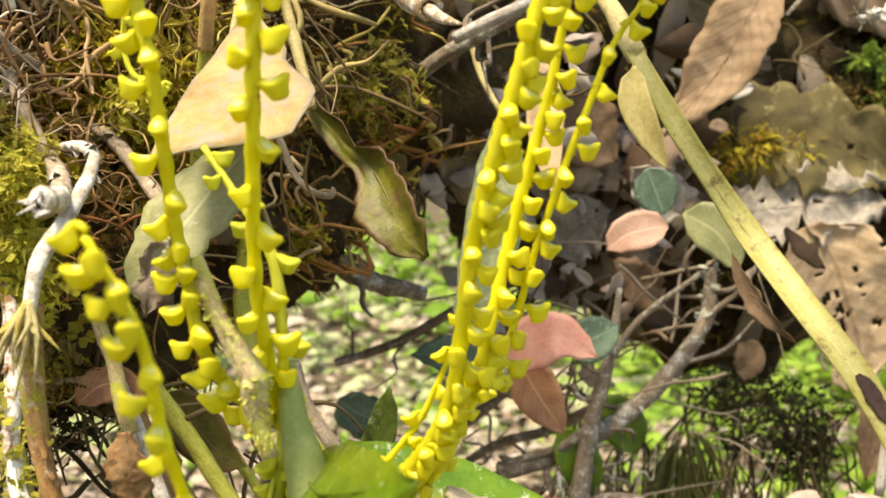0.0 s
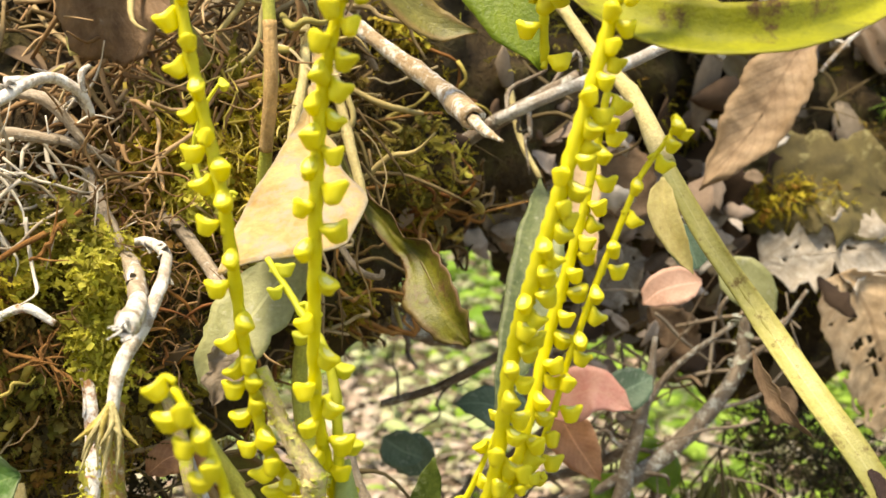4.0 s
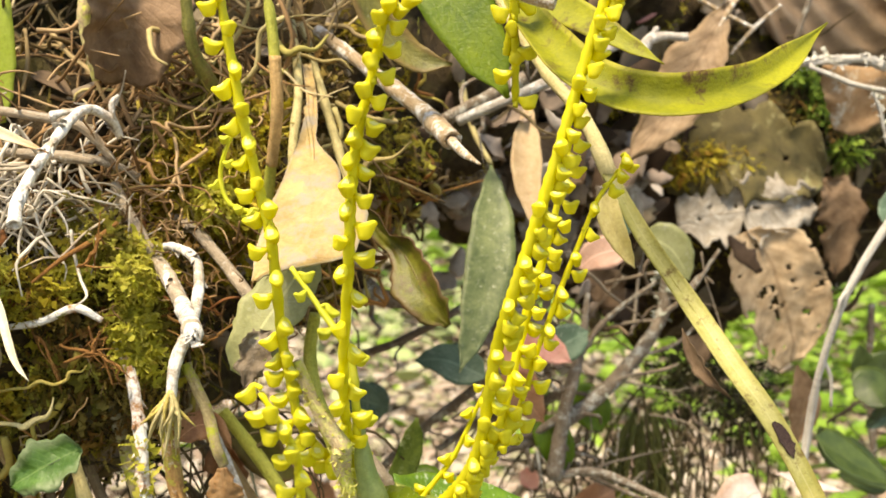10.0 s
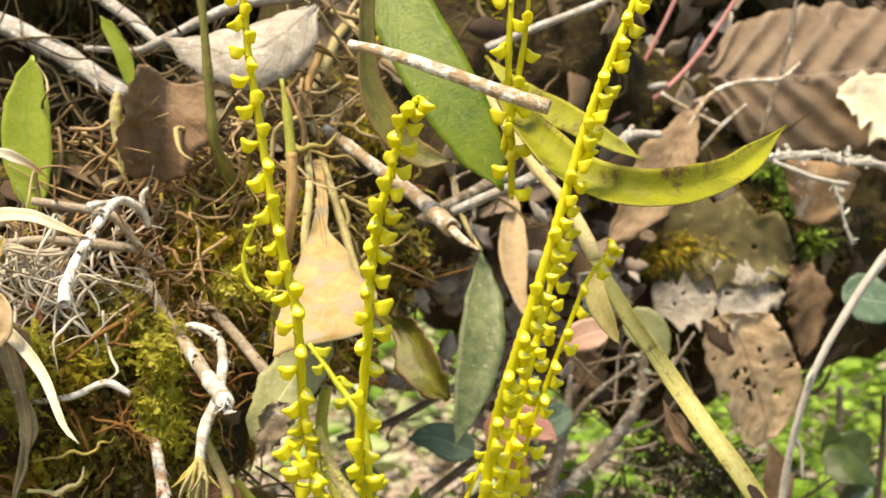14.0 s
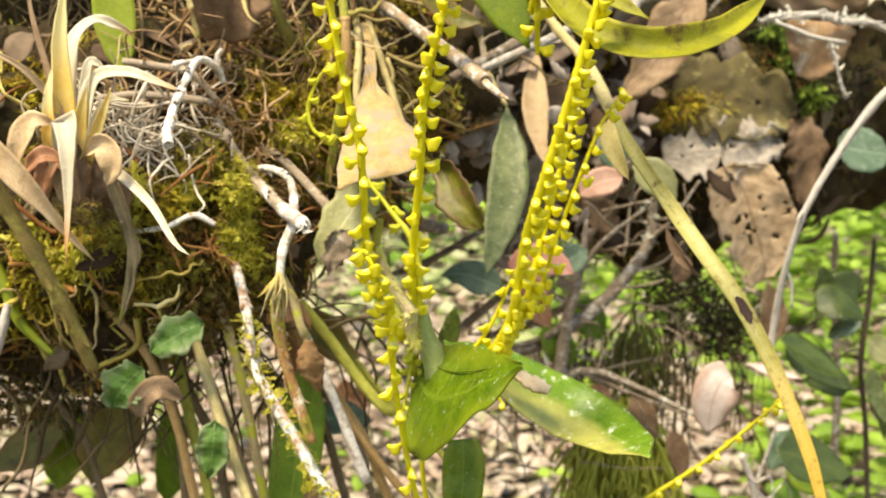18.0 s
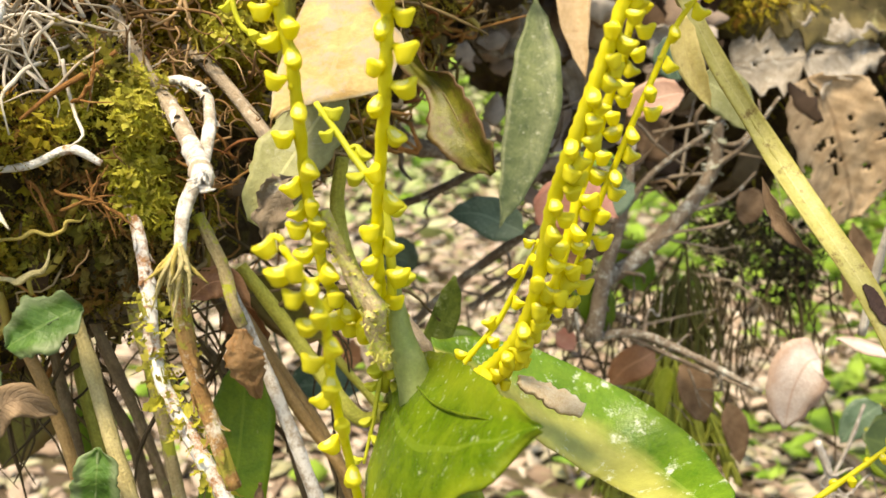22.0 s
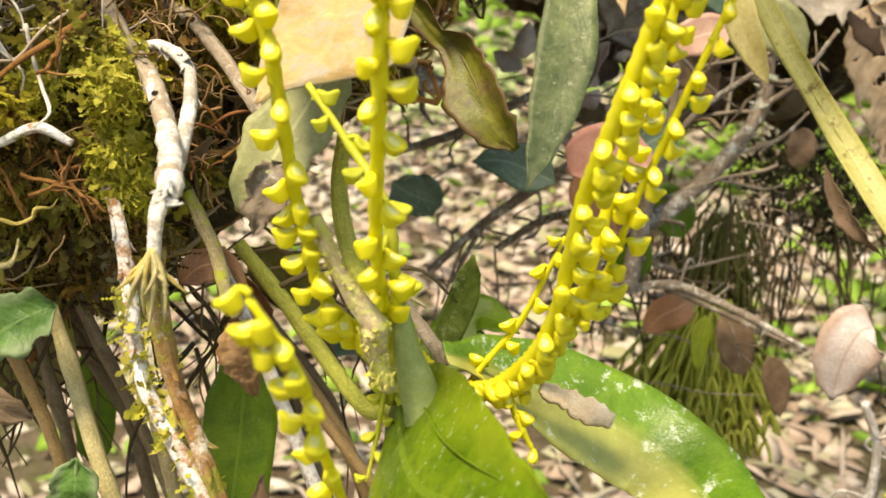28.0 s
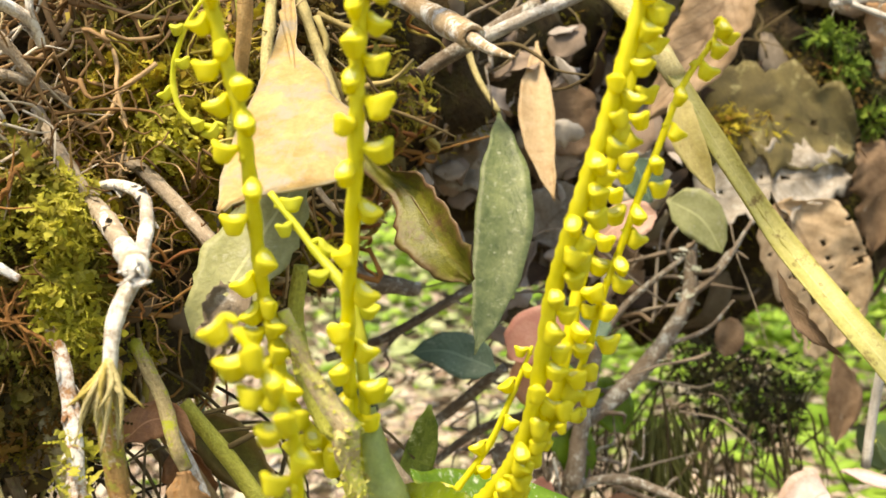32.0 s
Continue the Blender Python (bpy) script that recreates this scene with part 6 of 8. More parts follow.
leaf("dark_leaf", [(0.1781, 0.4200, 0.6797), (0.1940, 0.4200, 0.6689), (0.2163, 0.4200, 0.6563)], 0.025, M_DARKLEAF, "dark glossy leaf in shade", "shrub leaves", shape="ovate", face=(0, -.5, 1))
leaf("dark_leaf", [(0.2297, 0.5000, 0.6748), (0.2431, 0.5000, 0.6783), (0.2612, 0.5000, 0.6677)], 0.028, M_DARKLEAF, "dark leaf of the shrub", "shrub leaves", shape="ovate", face=(.2, -.6, .8))
leaf("dark_leaf", [(0.1718, 0.4000, 0.6239), (0.1900, 0.4000, 0.6175), (0.2146, 0.4000, 0.6079)], 0.03, M_DARKLEAF, "dull green leaf low in the shrub", "shrub leaves", shape="ovate", face=(.1, -.7, .7))

stem("shrub_branch", [(0.0746, 0.4500, 0.7417), (0.0704, 0.4400, 0.7192), (0.0621, 0.4300, 0.6911), (0.0564, 0.4250, 0.6587)], [.0012, .0024, .0034, .0040], M_TWIGD, "dark grey-brown shrub branch", "branch", twigs=(([(0.0692, 0.4400, 0.7131), (0.0820, 0.4400, 0.7314), (0.1051, 0.4400, 0.7495)], [.0018, .0014, .001]), ([(0.0622, 0.4300, 0.6880), (0.0461, 0.4300, 0.6789), (0.0254, 0.4300, 0.6728)], [.0025, .002, .0018])))
e = stem("shrub_branch", [(0.1147, 0.4600, 0.7524), (0.1102, 0.4550, 0.7253), (0.0845, 0.4450, 0.6963), (0.0530, 0.4350, 0.6774), (0.0254, 0.4300, 0.6697)], [.0024, .0034, .0038, .0038, .0040], M_TWIGD, "lichened grey shrub branch", "branch", twigs=(([(0.1100, 0.4550, 0.7284), (0.1234, 0.4500, 0.7418), (0.1374, 0.4500, 0.7632)], [.0014, .0012, .0008]), ([(0.1004, 0.4500, 0.7107), (0.1186, 0.4500, 0.7170), (0.1302, 0.4500, 0.7294)], [.0012, .001, .0006]), ([(0.1063, 0.4550, 0.7409), (0.1014, 0.4500, 0.7540), (0.1099, 0.4500, 0.7661)], [.001, .0009, .0006])))
crust(e, [(0.1147, 0.4600, 0.7524), (0.1102, 0.4550, 0.7253), (0.0845, 0.4450, 0.6963), (0.0530, 0.4350, 0.6774)], 0.003, 90, 0.0032, M_GREYLICHEN, 9, "pale grey-green lichen tufts", (0.0, 0.8))
stem("shrub_branch", [(0.0558, 0.4300, 0.6571), (0.0757, 0.4250, 0.6617), (0.1020, 0.4200, 0.6524), (0.1297, 0.4100, 0.6403)], [.002, .0022, .0018, .0012], M_TWIGD, "thin dark branch reaching over the ground", "branch", twigs=(([(0.0763, 0.4400, 0.6535), (0.1016, 0.4300, 0.6453), (0.1261, 0.4200, 0.6373)], [.0014, .0012, .0008]), ([(0.1018, 0.4300, 0.6426), (0.1051, 0.4300, 0.6346), (0.1087, 0.4300, 0.6237)], [.0006, .0006, .0005])))
stem("shrub_branch", [(-0.0422, 0.4600, 0.7070), (-0.0164, 0.4500, 0.7179), (0.0086, 0.4400, 0.7341), (0.0253, 0.4400, 0.7438)], [.0018, .002, .002, .0017], M_TWIGD, "dark thin branch below the log", "branch")
stem("shrub_branch", [(-0.0270, 0.5000, 0.6339), (-0.0028, 0.5000, 0.6579), (0.0227, 0.4900, 0.6817), (0.0366, 0.4800, 0.6961)], [.002, .0024, .0026, .002], M_TWIGD, "thin dark branch behind the flower stalks", "branch", twigs=(([(-0.0001, 0.5000, 0.6594), (-0.0080, 0.5000, 0.6461), (-0.0160, 0.5000, 0.6281)], [.0014, .0012, .001]),))
stem("shrub_branch", [(0.0057, 0.5000, 0.6463), (0.0269, 0.5000, 0.6611), (0.0494, 0.4900, 0.6709), (0.0729, 0.4800, 0.6858)], [.0018, .0022, .0024, .0026], M_TWIGD, "grey branch rising through the shrub", "branch")
stem("shrub_branch", [(-0.059, 0.415, 0.795), (-0.055, 0.415, 0.783), (-0.048, 0.415, 0.767), (-0.035, 0.415, 0.753), (-0.021, 0.42, 0.746), (-0.005, 0.425, 0.742)], [.0020, .0030, .0040, .0044, .0040, .0032], M_TWIGD, "thick dark branch behind the withered leaf, broken off pale", "branch", hollow=True, lump=.3, n=36)
stem("shrub_branch", [(-0.0489, 0.4000, 0.7911), (-0.0226, 0.3800, 0.8122), (0.0028, 0.3600, 0.8292), (0.0312, 0.3500, 0.8450)], [.0022, .0024, .0026, .0028], M_TWIGD, "grey branch with pale bark patches", "branch")
stem("shrub_branch", [(0.1522, 0.4000, 0.6220), (0.1609, 0.4000, 0.5989), (0.1607, 0.4000, 0.5685), (0.1552, 0.4000, 0.5363)], [.0018, .002, .0022, .0026], M_STICK, "grey upright twig above the ground", "branch", twigs=(([(0.1604, 0.4000, 0.6018), (0.1669, 0.4000, 0.6222), (0.1708, 0.4000, 0.6391)], [.001, .0009, .0007]),))
for pts, wide, mat, lab in (
    ([(0.2432, 0.5200, 0.6797), (0.2412, 0.5200, 0.6871), (0.2393, 0.5200, 0.6982)], .016, M_DARKLEAF, "small oval dark shrub leaf on a thin stem"),
    ([(0.2618, 0.5300, 0.6751), (0.2566, 0.5300, 0.6846), (0.2549, 0.5300, 0.6977)], .017, M_SHADE, "oval green shrub leaf on a thin stem"),
    ([(0.2655, 0.5200, 0.6682), (0.2544, 0.5200, 0.6676), (0.2435, 0.5200, 0.6648)], .013, M_BLUE, "dull blue-green oval shrub leaf"),
    ([(0.2678, 0.5200, 0.6625), (0.2560, 0.5200, 0.6563), (0.2465, 0.5200, 0.6497)], .012, M_BLUE, "bluish oval shrub leaf hanging"),
    ([(0.2725, 0.5200, 0.6493), (0.2818, 0.5200, 0.6408), (0.2944, 0.5200, 0.6337)], .020, M_PALE, "pale green oval shrub leaf"),
    ([(0.2666, 0.5000, 0.6367), (0.2717, 0.5000, 0.6179), (0.2799, 0.5000, 0.5989)], .014, M_DARK, "greyish drooping shrub leaf"),
    ([(0.2242, 0.5000, 0.5925), (0.2138, 0.5000, 0.5832), (0.2054, 0.5000, 0.5699)], .020, M_BLUE, "dark low shrub leaf above the herbs"),
    ([(0.2002, 0.4600, 0.5977), (0.2149, 0.4600, 0.5837), (0.2326, 0.4600, 0.5789)], .028, M_BASE, "fresh green rounded low leaf"),
    ([(0.2090, 0.4800, 0.6548), (0.2255, 0.4800, 0.6438), (0.2477, 0.4800, 0.6290)], .022, M_DARKLEAF, "large dark pointed shrub leaf"),
):
    leaf("shrub_leaf", pts, wide, mat, lab, "shrub leaves", shape="ovate", face=(0.1, -.8, .6), wave=.03, petiole=[pts[0], (pts[0][0] + 0.008, pts[0][1] + 0.01, pts[0][2] - 0.006)], rib_mat=M_STEMG)
stem("shrub_branch", [(0.2805, 0.6000, 0.7035), (0.2829, 0.6000, 0.6518), (0.2898, 0.6000, 0.5945), (0.2915, 0.6000, 0.5270)], [.002, .0024, .0026, .003], M_TWIGD, "dark upright stem among green herbs", "branch")
stem("shrub_branch", [(0.272, 0.52, 0.715), (0.272, 0.52, 0.682), (0.27, 0.52, 0.652), (0.27, 0.52, 0.626), (0.276, 0.52, 0.588), (0.29, 0.52, 0.458)], [.0014, .0016, .0019, .0017, .0017, .0018], M_DARKTWIG, "thin dark upright stem of a small shrub", "branch", "shrub branches", lump=.12)
stem("shrub_branch", [(0.224, 0.52, 0.653), (0.232, 0.52, 0.658), (0.244, 0.52, 0.667)], [.0008, .0010, .0009], M_DARKTWIG, "thin dark side twig of the small shrub", "branch", "shrub branches", lump=.12)
leaf("shrub_leaf", [(0.264, 0.52, 0.615), (0.254, 0.52, 0.619), (0.242, 0.52, 0.622), (0.232, 0.52, 0.622)], 0.017, M_DARKLEAF, "dark pointed shrub leaf hanging sideways", "shrub leaves", shape="ovate", face=(0.1, -1, .3), wave=.05, petiole=[(0.271, 0.52, 0.619), (0.268, 0.52, 0.615), (0.264, 0.52, 0.615)], petiole_r=0.0007, rib_mat=M_DARKTWIG)
leaf("shrub_leaf", [(0.238, 0.52, 0.627), (0.232, 0.52, 0.635), (0.225, 0.52, 0.642), (0.22, 0.52, 0.651)], 0.019, M_DARKLEAF, "dark broad shrub leaf in shade", "shrub leaves", shape="ovate", face=(0.1, -1, .3), wave=.05, petiole=[(0.264, 0.52, 0.615), (0.249, 0.52, 0.619), (0.238, 0.52, 0.627)], petiole_r=0.0007, rib_mat=M_DARKTWIG)
leaf("shrub_leaf", [(0.244, 0.52, 0.668), (0.25, 0.52, 0.669), (0.256, 0.52, 0.668), (0.262, 0.52, 0.666)], 0.0105, M_DARKLEAF, "small dark oval shrub leaf on a twig", "shrub leaves", shape="ovate", face=(0.1, -1, .3), wave=.05, petiole=[(0.243, 0.52, 0.667), (0.244, 0.52, 0.668), (0.244, 0.52, 0.668)], petiole_r=0.0007, rib_mat=M_DARKTWIG)
leaf("shrub_leaf", [(0.263, 0.52, 0.662), (0.257, 0.52, 0.658), (0.251, 0.52, 0.654), (0.246, 0.52, 0.651)], 0.011, M_DARKLEAF, "small dark bluish shrub leaf, drooping", "shrub leaves", shape="ovate", face=(0.1, -1, .3), wave=.05, petiole=[(0.271, 0.52, 0.664), (0.267, 0.52, 0.663), (0.263, 0.52, 0.662)], petiole_r=0.0007, rib_mat=M_DARKTWIG)
leaf("shrub_leaf", [(0.265, 0.52, 0.679), (0.258, 0.52, 0.682), (0.249, 0.52, 0.683), (0.24, 0.52, 0.682)], 0.024, M_DARKLEAF, "dark broad shrub leaf at the stem top", "shrub leaves", shape="ovate", face=(0.1, -1, .3), wave=.05, petiole=[(0.272, 0.52, 0.68), (0.268, 0.52, 0.68), (0.265, 0.52, 0.679)], petiole_r=0.0007, rib_mat=M_DARKTWIG)
leaf("shrub_leaf", [(0.278, 0.52, 0.615), (0.282, 0.52, 0.605), (0.287, 0.52, 0.594), (0.29, 0.52, 0.578)], 0.01, M_DARKLEAF, "long dark shrub leaf hanging beside the stem", "shrub leaves", shape="ovate", face=(0.1, -1, .3), wave=.05, petiole=[(0.272, 0.52, 0.618), (0.275, 0.52, 0.618), (0.278, 0.52, 0.615)], petiole_r=0.0007, rib_mat=M_DARKTWIG)

# ---- stems, roots and sticks ----
STICK = [(-0.0406, 0.1870, 0.7810), (-0.0368, 0.1870, 0.7708), (-0.0303, 0.1860, 0.7604), (-0.0306, 0.1860, 0.7588), (-0.0277, 0.1870, 0.7465)]
e = stem("lichen_stick", STICK, [.0012, .0016, .0022, .0023, .0013], M_LICHSTICK, "dead stick crusted with yellow lichen", "stick", lump=.4, n=44)
crust(e, STICK, 0.0016, 420, 0.0013, M_LICHEN, 5, "flaking yellow-green lichen", (0.5, 0.97))
crust(e, STICK, 0.0014, 260, 0.0010, M_LICHEN, 6, "flaking yellow-green lichen", (0.05, 0.5))
stem("orchid_stem", [(-0.0541, 0.2500, 0.8742), (-0.0518, 0.2500, 0.8587), (-0.0510, 0.2500, 0.8379), (-0.0532, 0.2560, 0.8216), (-0.0598, 0.2720, 0.7882)], [.0006, .0016, .0017, .0016, .0015], M_STEMG, "upright jointed orchid stem, green above", "orchid stem", "orchid stems", rings=3, lump=.06)
stem("orchid_stem", [(-0.0510, 0.2485, 0.8518), (-0.0507, 0.2485, 0.8362), (-0.0531, 0.2545, 0.8208)], [.0017, .0018, .0017], M_STEMB, "brown dry sheath round an orchid stem", "orchid stem", "orchid stems", lump=.08)
stem("orchid_stem", [(-0.0796, 0.2550, 0.9051), (-0.0780, 0.2550, 0.8880), (-0.0767, 0.2570, 0.8674), (-0.0755, 0.2600, 0.8534), (-0.0719, 0.2700, 0.8425)], [.0012, .0013, .0016, .0018, .0024], M_STEMDG, "dark green orchid stem with brown foot", "orchid stem", "orchid stems", rings=4, lump=.06)
stem("orchid_stem", [(-0.0505, 0.2950, 0.8627), (-0.0469, 0.2750, 0.8425), (-0.0477, 0.2620, 0.8247), (-0.0462, 0.2520, 0.8077), (-0.0433, 0.2450, 0.7875)], [.0012, .0014, .0014, .0013, .0012], M_STEMY, "pale straw-coloured orchid stem", "orchid stem", "orchid stems", rings=4, lump=.06)
stem("orchid_stem", [(-0.0473, 0.2980, 0.8618), (-0.0403, 0.2830, 0.8405), (-0.0342, 0.2700, 0.8223), (-0.0295, 0.2620, 0.8083)], [.0012, .0014, .0014, .0011], M_STEMY, "pale orchid stem running into a withered leaf", "orchid stem", "orchid stems", rings=4, lump=.06)
stem("orchid_stem", [(-0.0397, 0.2350, 0.7815), (-0.0412, 0.2350, 0.7699), (-0.0392, 0.2300, 0.7586), (-0.0333, 0.2220, 0.7474)], [.0016, .0019, .0022, .0026], M_STEMG, "green stem behind the flower stalks", "orchid stem", "orchid stems", lump=.06)
stem("orchid_stem", [(-0.0286, 0.2280, 0.7542), (-0.0260, 0.2240, 0.7465), (-0.0210, 0.2200, 0.7404), (-0.0173, 0.2200, 0.7349)], [.001, .0014, .0016, .002], M_ROOTG, "grey thin stem beside the leaf foot", "orchid stem", "orchid stems", lump=.1)
stem("broken_stick", [(-0.0428, 0.3000, 0.8603), (-0.0259, 0.2850, 0.8479), (-0.0112, 0.2680, 0.8374), (-0.0020, 0.2400, 0.8292)], [.0020, .0022, .0025, .0030], M_STICKT, "tan hollow stick with white lichen, broken off", "stick", hollow=True, lump=.12, rings=3, twigs=(([(-0.0027, 0.2420, 0.8295), (0.0008, 0.2320, 0.8263), (0.0045, 0.2220, 0.8242)], [.0016, .0012, .0004]),))
stem("broken_stick", [(-0.0324, 0.2050, 0.8807), (-0.0205, 0.1960, 0.8771), (-0.0064, 0.1870, 0.8717), (0.0073, 0.1810, 0.8665), (0.0170, 0.1780, 0.8634)], [.0013, .0016, .0018, .0019, .0020], M_STICKT, "brown hollow stick, broken off", "stick", hollow=True, lump=.12)
stem("grey_stick", [(-0.2026, 0.3700, 0.9184), (-0.1732, 0.3600, 0.9021), (-0.1453, 0.3450, 0.8890), (-0.1167, 0.3250, 0.8717)], [.0042, .0042, .0040, .0034], M_STICK, "grey dead stick with peeling bark", "stick", lump=.15, flakes=12)
stem("grey_stick", [(-0.1485, 0.3850, 0.9217), (-0.1290, 0.3800, 0.9086), (-0.1112, 0.3700, 0.8940)], [.0026, .0026, .002], M_STICK, "thinner grey dead stick", "stick", lump=.15)
stem("grey_stick", [(-0.1355, 0.3400, 0.8908), (-0.1154, 0.3350, 0.8896), (-0.1039, 0.3300, 0.8935), (-0.0767, 0.3300, 0.9065), (-0.0472, 0.3300, 0.9112)], [.001, .0014, .0018, .0022, .0024], M_STICK, "grey twig lying over a dead leaf", "stick", lump=.15)
stem("grey_stick", [(0.0040, 0.3200, 0.8302), (0.0183, 0.3150, 0.8369), (0.0359, 0.3200, 0.8443), (0.0635, 0.3400, 0.8575)], [.0018, .0019, .002, .0018], M_STICK, "grey twig behind the leaves", "stick", lump=.15)
stem("grey_stick", [(0.0244, 0.4000, 0.8990), (0.0495, 0.4000, 0.9094), (0.0747, 0.4000, 0.9197), (0.0898, 0.4000, 0.9287)], [.0018, .0018, .0017, .0015], M_STICK, "grey twig at the back", "stick", lump=.1)
stem("grey_stick", [(0.0533, 0.5000, 0.8895), (0.0778, 0.5000, 0.8898), (0.1025, 0.5000, 0.8856), (0.1334, 0.5000, 0.8906)], [.002, .002, .002, .0018], M_STICK, "grey dead twig on the log", "stick", lump=.15)
stem("grey_stick", [(0.0851, 0.4000, 0.8564), (0.0901, 0.4000, 0.8610), (0.1043, 0.4000, 0.8617)], [.0028, .0022, .0018], M_STICK, "short broken grey twig", "stick", lump=.3, twigs=(([(0.0893, 0.4000, 0.8610), (0.0908, 0.4000, 0.8649), (0.0919, 0.4000, 0.8641)], [.0014, .0012, .0009]),))
stem("red_twig", [(0.1044, 0.5000, 0.8705), (0.1273, 0.5000, 0.8838), (0.1485, 0.5050, 0.9033), (0.1711, 0.5100, 0.9348), (0.1785, 0.5100, 0.9502)], [.0010, .0013, .0013, .0012, .0010], M_REDTWIG, "thin dark red twig", "twig", lump=.06)
stem("red_twig", [(0.1148, 0.5200, 0.8885), (0.1256, 0.5200, 0.9042), (0.1408, 0.5200, 0.9355), (0.1452, 0.5200, 0.9480)], [.0010, .0012, .0012, .0010], M_REDTWIG, "thin red twig behind another", "twig", lump=.06)
stem("tan_twig", [(0.1333, 0.4600, 0.8654), (0.1460, 0.4650, 0.8829), (0.1630, 0.4680, 0.8904), (0.1845, 0.4700, 0.8923), (0.1967, 0.4750, 0.9010)], [.0012, .0013, .0012, .0011, .0008], M_STICKT, "thin tan twig, bent", "twig", lump=.08)
stem("tan_twig", [(0.1277, 0.4900, 0.8854), (0.1402, 0.4900, 0.8781), (0.1620, 0.4900, 0.8679)], [.0012, .0012, .0009], M_STICKT, "thin tan twig over the log", "twig", lump=.08)
stem("tan_twig", [(0.1440, 0.4700, 0.8555), (0.1555, 0.4700, 0.8687), (0.1671, 0.4700, 0.8790)], [.0009, .001, .0008], M_STICKT, "short tan twig on the log", "twig", lump=.08)
stem("dark_twig", [(0.1931, 0.5200, 0.8626), (0.2018, 0.5200, 0.8928), (0.2089, 0.5200, 0.9212), (0.2118, 0.5200, 0.9462)], [.0014, .0014, .0013, .0012], M_TWIGD, "thin dark upright twig", "twig", lump=.1)
e = stem("white_twig", [(0.1590, 0.4300, 0.8500), (0.1720, 0.4300, 0.8520), (0.1900, 0.4280, 0.8535), (0.2030, 0.4290, 0.8500), (0.2190, 0.4300, 0.8490), (0.2320, 0.4320, 0.8440), (0.2440, 0.4350, 0.8420)], [.0012, .0019, .0020, .0022, .0018, .0014, .0012], M_WTWIG, "white lichened twig with peeling bark and a dangling strand", "twig", lump=.35, flakes=26, n=40, twigs=(([(0.1670, 0.4280, 0.8500), (0.1780, 0.4260, 0.8455), (0.1870, 0.4250, 0.8420), (0.2040, 0.4250, 0.8390)], [.0011, .0013, .0012, .0014]), ([(0.1955, 0.4250, 0.8390), (0.1990, 0.4240, 0.8310), (0.2015, 0.4240, 0.8220), (0.2060, 0.4240, 0.8100)], [.0009, .0010, .0008, .0009])))
crust(e, [(0.1590, 0.4300, 0.8500), (0.1900, 0.4280, 0.8535), (0.2190, 0.4300, 0.8490)], 0.0018, 60, 0.0035, M_PALELICHEN, 15, "pale lichen scales")
crust(e, [(0.1955, 0.4250, 0.8390), (0.1990, 0.4240, 0.8310), (0.2060, 0.4240, 0.8100)], 0.0008, 36, 0.0028, M_PALELICHEN, 16, "pale lichen scales")
stem("white_twig", [(0.2040, 0.3500, 0.8264), (0.1913, 0.3550, 0.8129), (0.1763, 0.3600, 0.7871), (0.1634, 0.3620, 0.7599), (0.1582, 0.3700, 0.7282), (0.1580, 0.3780, 0.7004), (0.1569, 0.3800, 0.6789)], [.0022, .0021, .0018, .0016, .0016, .0018, .0018], M_WTWIG, "long white bent twig", "twig", lump=.2, twigs=(([(0.1589, 0.3700, 0.7307), (0.1625, 0.3700, 0.7231), (0.1635, 0.3700, 0.7105)], [.001, .0009, .0006]), ([(0.1633, 0.3620, 0.7611), (0.1601, 0.3600, 0.7579), (0.1596, 0.3600, 0.7530)], [.001, .0008, .0005])))
stem("clump_stem", [(-0.0468, 0.3200, 0.8748), (-0.0426, 0.3200, 0.8852), (-0.0386, 0.3250, 0.8961), (-0.0303, 0.3300, 0.9052)], [.002, .002, .0018, .0016], M_STEMY, "bent straw-coloured root above the stems", "root", lump=.12)
stem("clump_stem", [(-0.0488, 0.3000, 0.8638), (-0.0490, 0.3050, 0.8760), (-0.0453, 0.3100, 0.8884), (-0.0506, 0.3150, 0.9009)], [.0016, .0014, .0013, .0012], M_STEMB, "brown root above the stems", "root", lump=.12)
stem("clump_stem", [(-0.0344, 0.3300, 0.8735), (-0.0387, 0.3300, 0.8670), (-0.0408, 0.3300, 0.8585), (-0.0345, 0.3400, 0.8455)], [.0018, .0018, .0016, .001], M_ROOTG, "grey root in the hollow", "root", lump=.12)
FORKED = [(-0.0985, 0.2560, 0.8150), (-0.0885, 0.2460, 0.8000), (-0.0813, 0.2380, 0.7929), (-0.0717, 0.2120, 0.7895), (-0.0627, 0.1780, 0.7906), (-0.0614, 0.1720, 0.7908)]
e = stem("aerial_root", FORKED[:4], [.0013, .0017, .0019, .0020], M_ROOTG, "thick aerial root, grey-brown above, chalky white and broken at the end", "root", "aerial roots", lump=.28, rings=2, flakes=9)
part("white_end", tube(FORKED[2:], [.00185, .0021, .0021, .0018], n=30, seg=11, lump=.30, hollow=True, seed=4.0), M_ROOTW, e, "chalky white peeling end")
part("collar", tube([(-0.0640, 0.1815, 0.7905), (-0.0632, 0.1790, 0.7906), (-0.0626, 0.1768, 0.7906)], [.0021, .0026, .0020], n=10, seg=12, lump=.35, seed=7.0), M_ROOTG, e, "brown swollen collar")
rnd = random.Random(45)
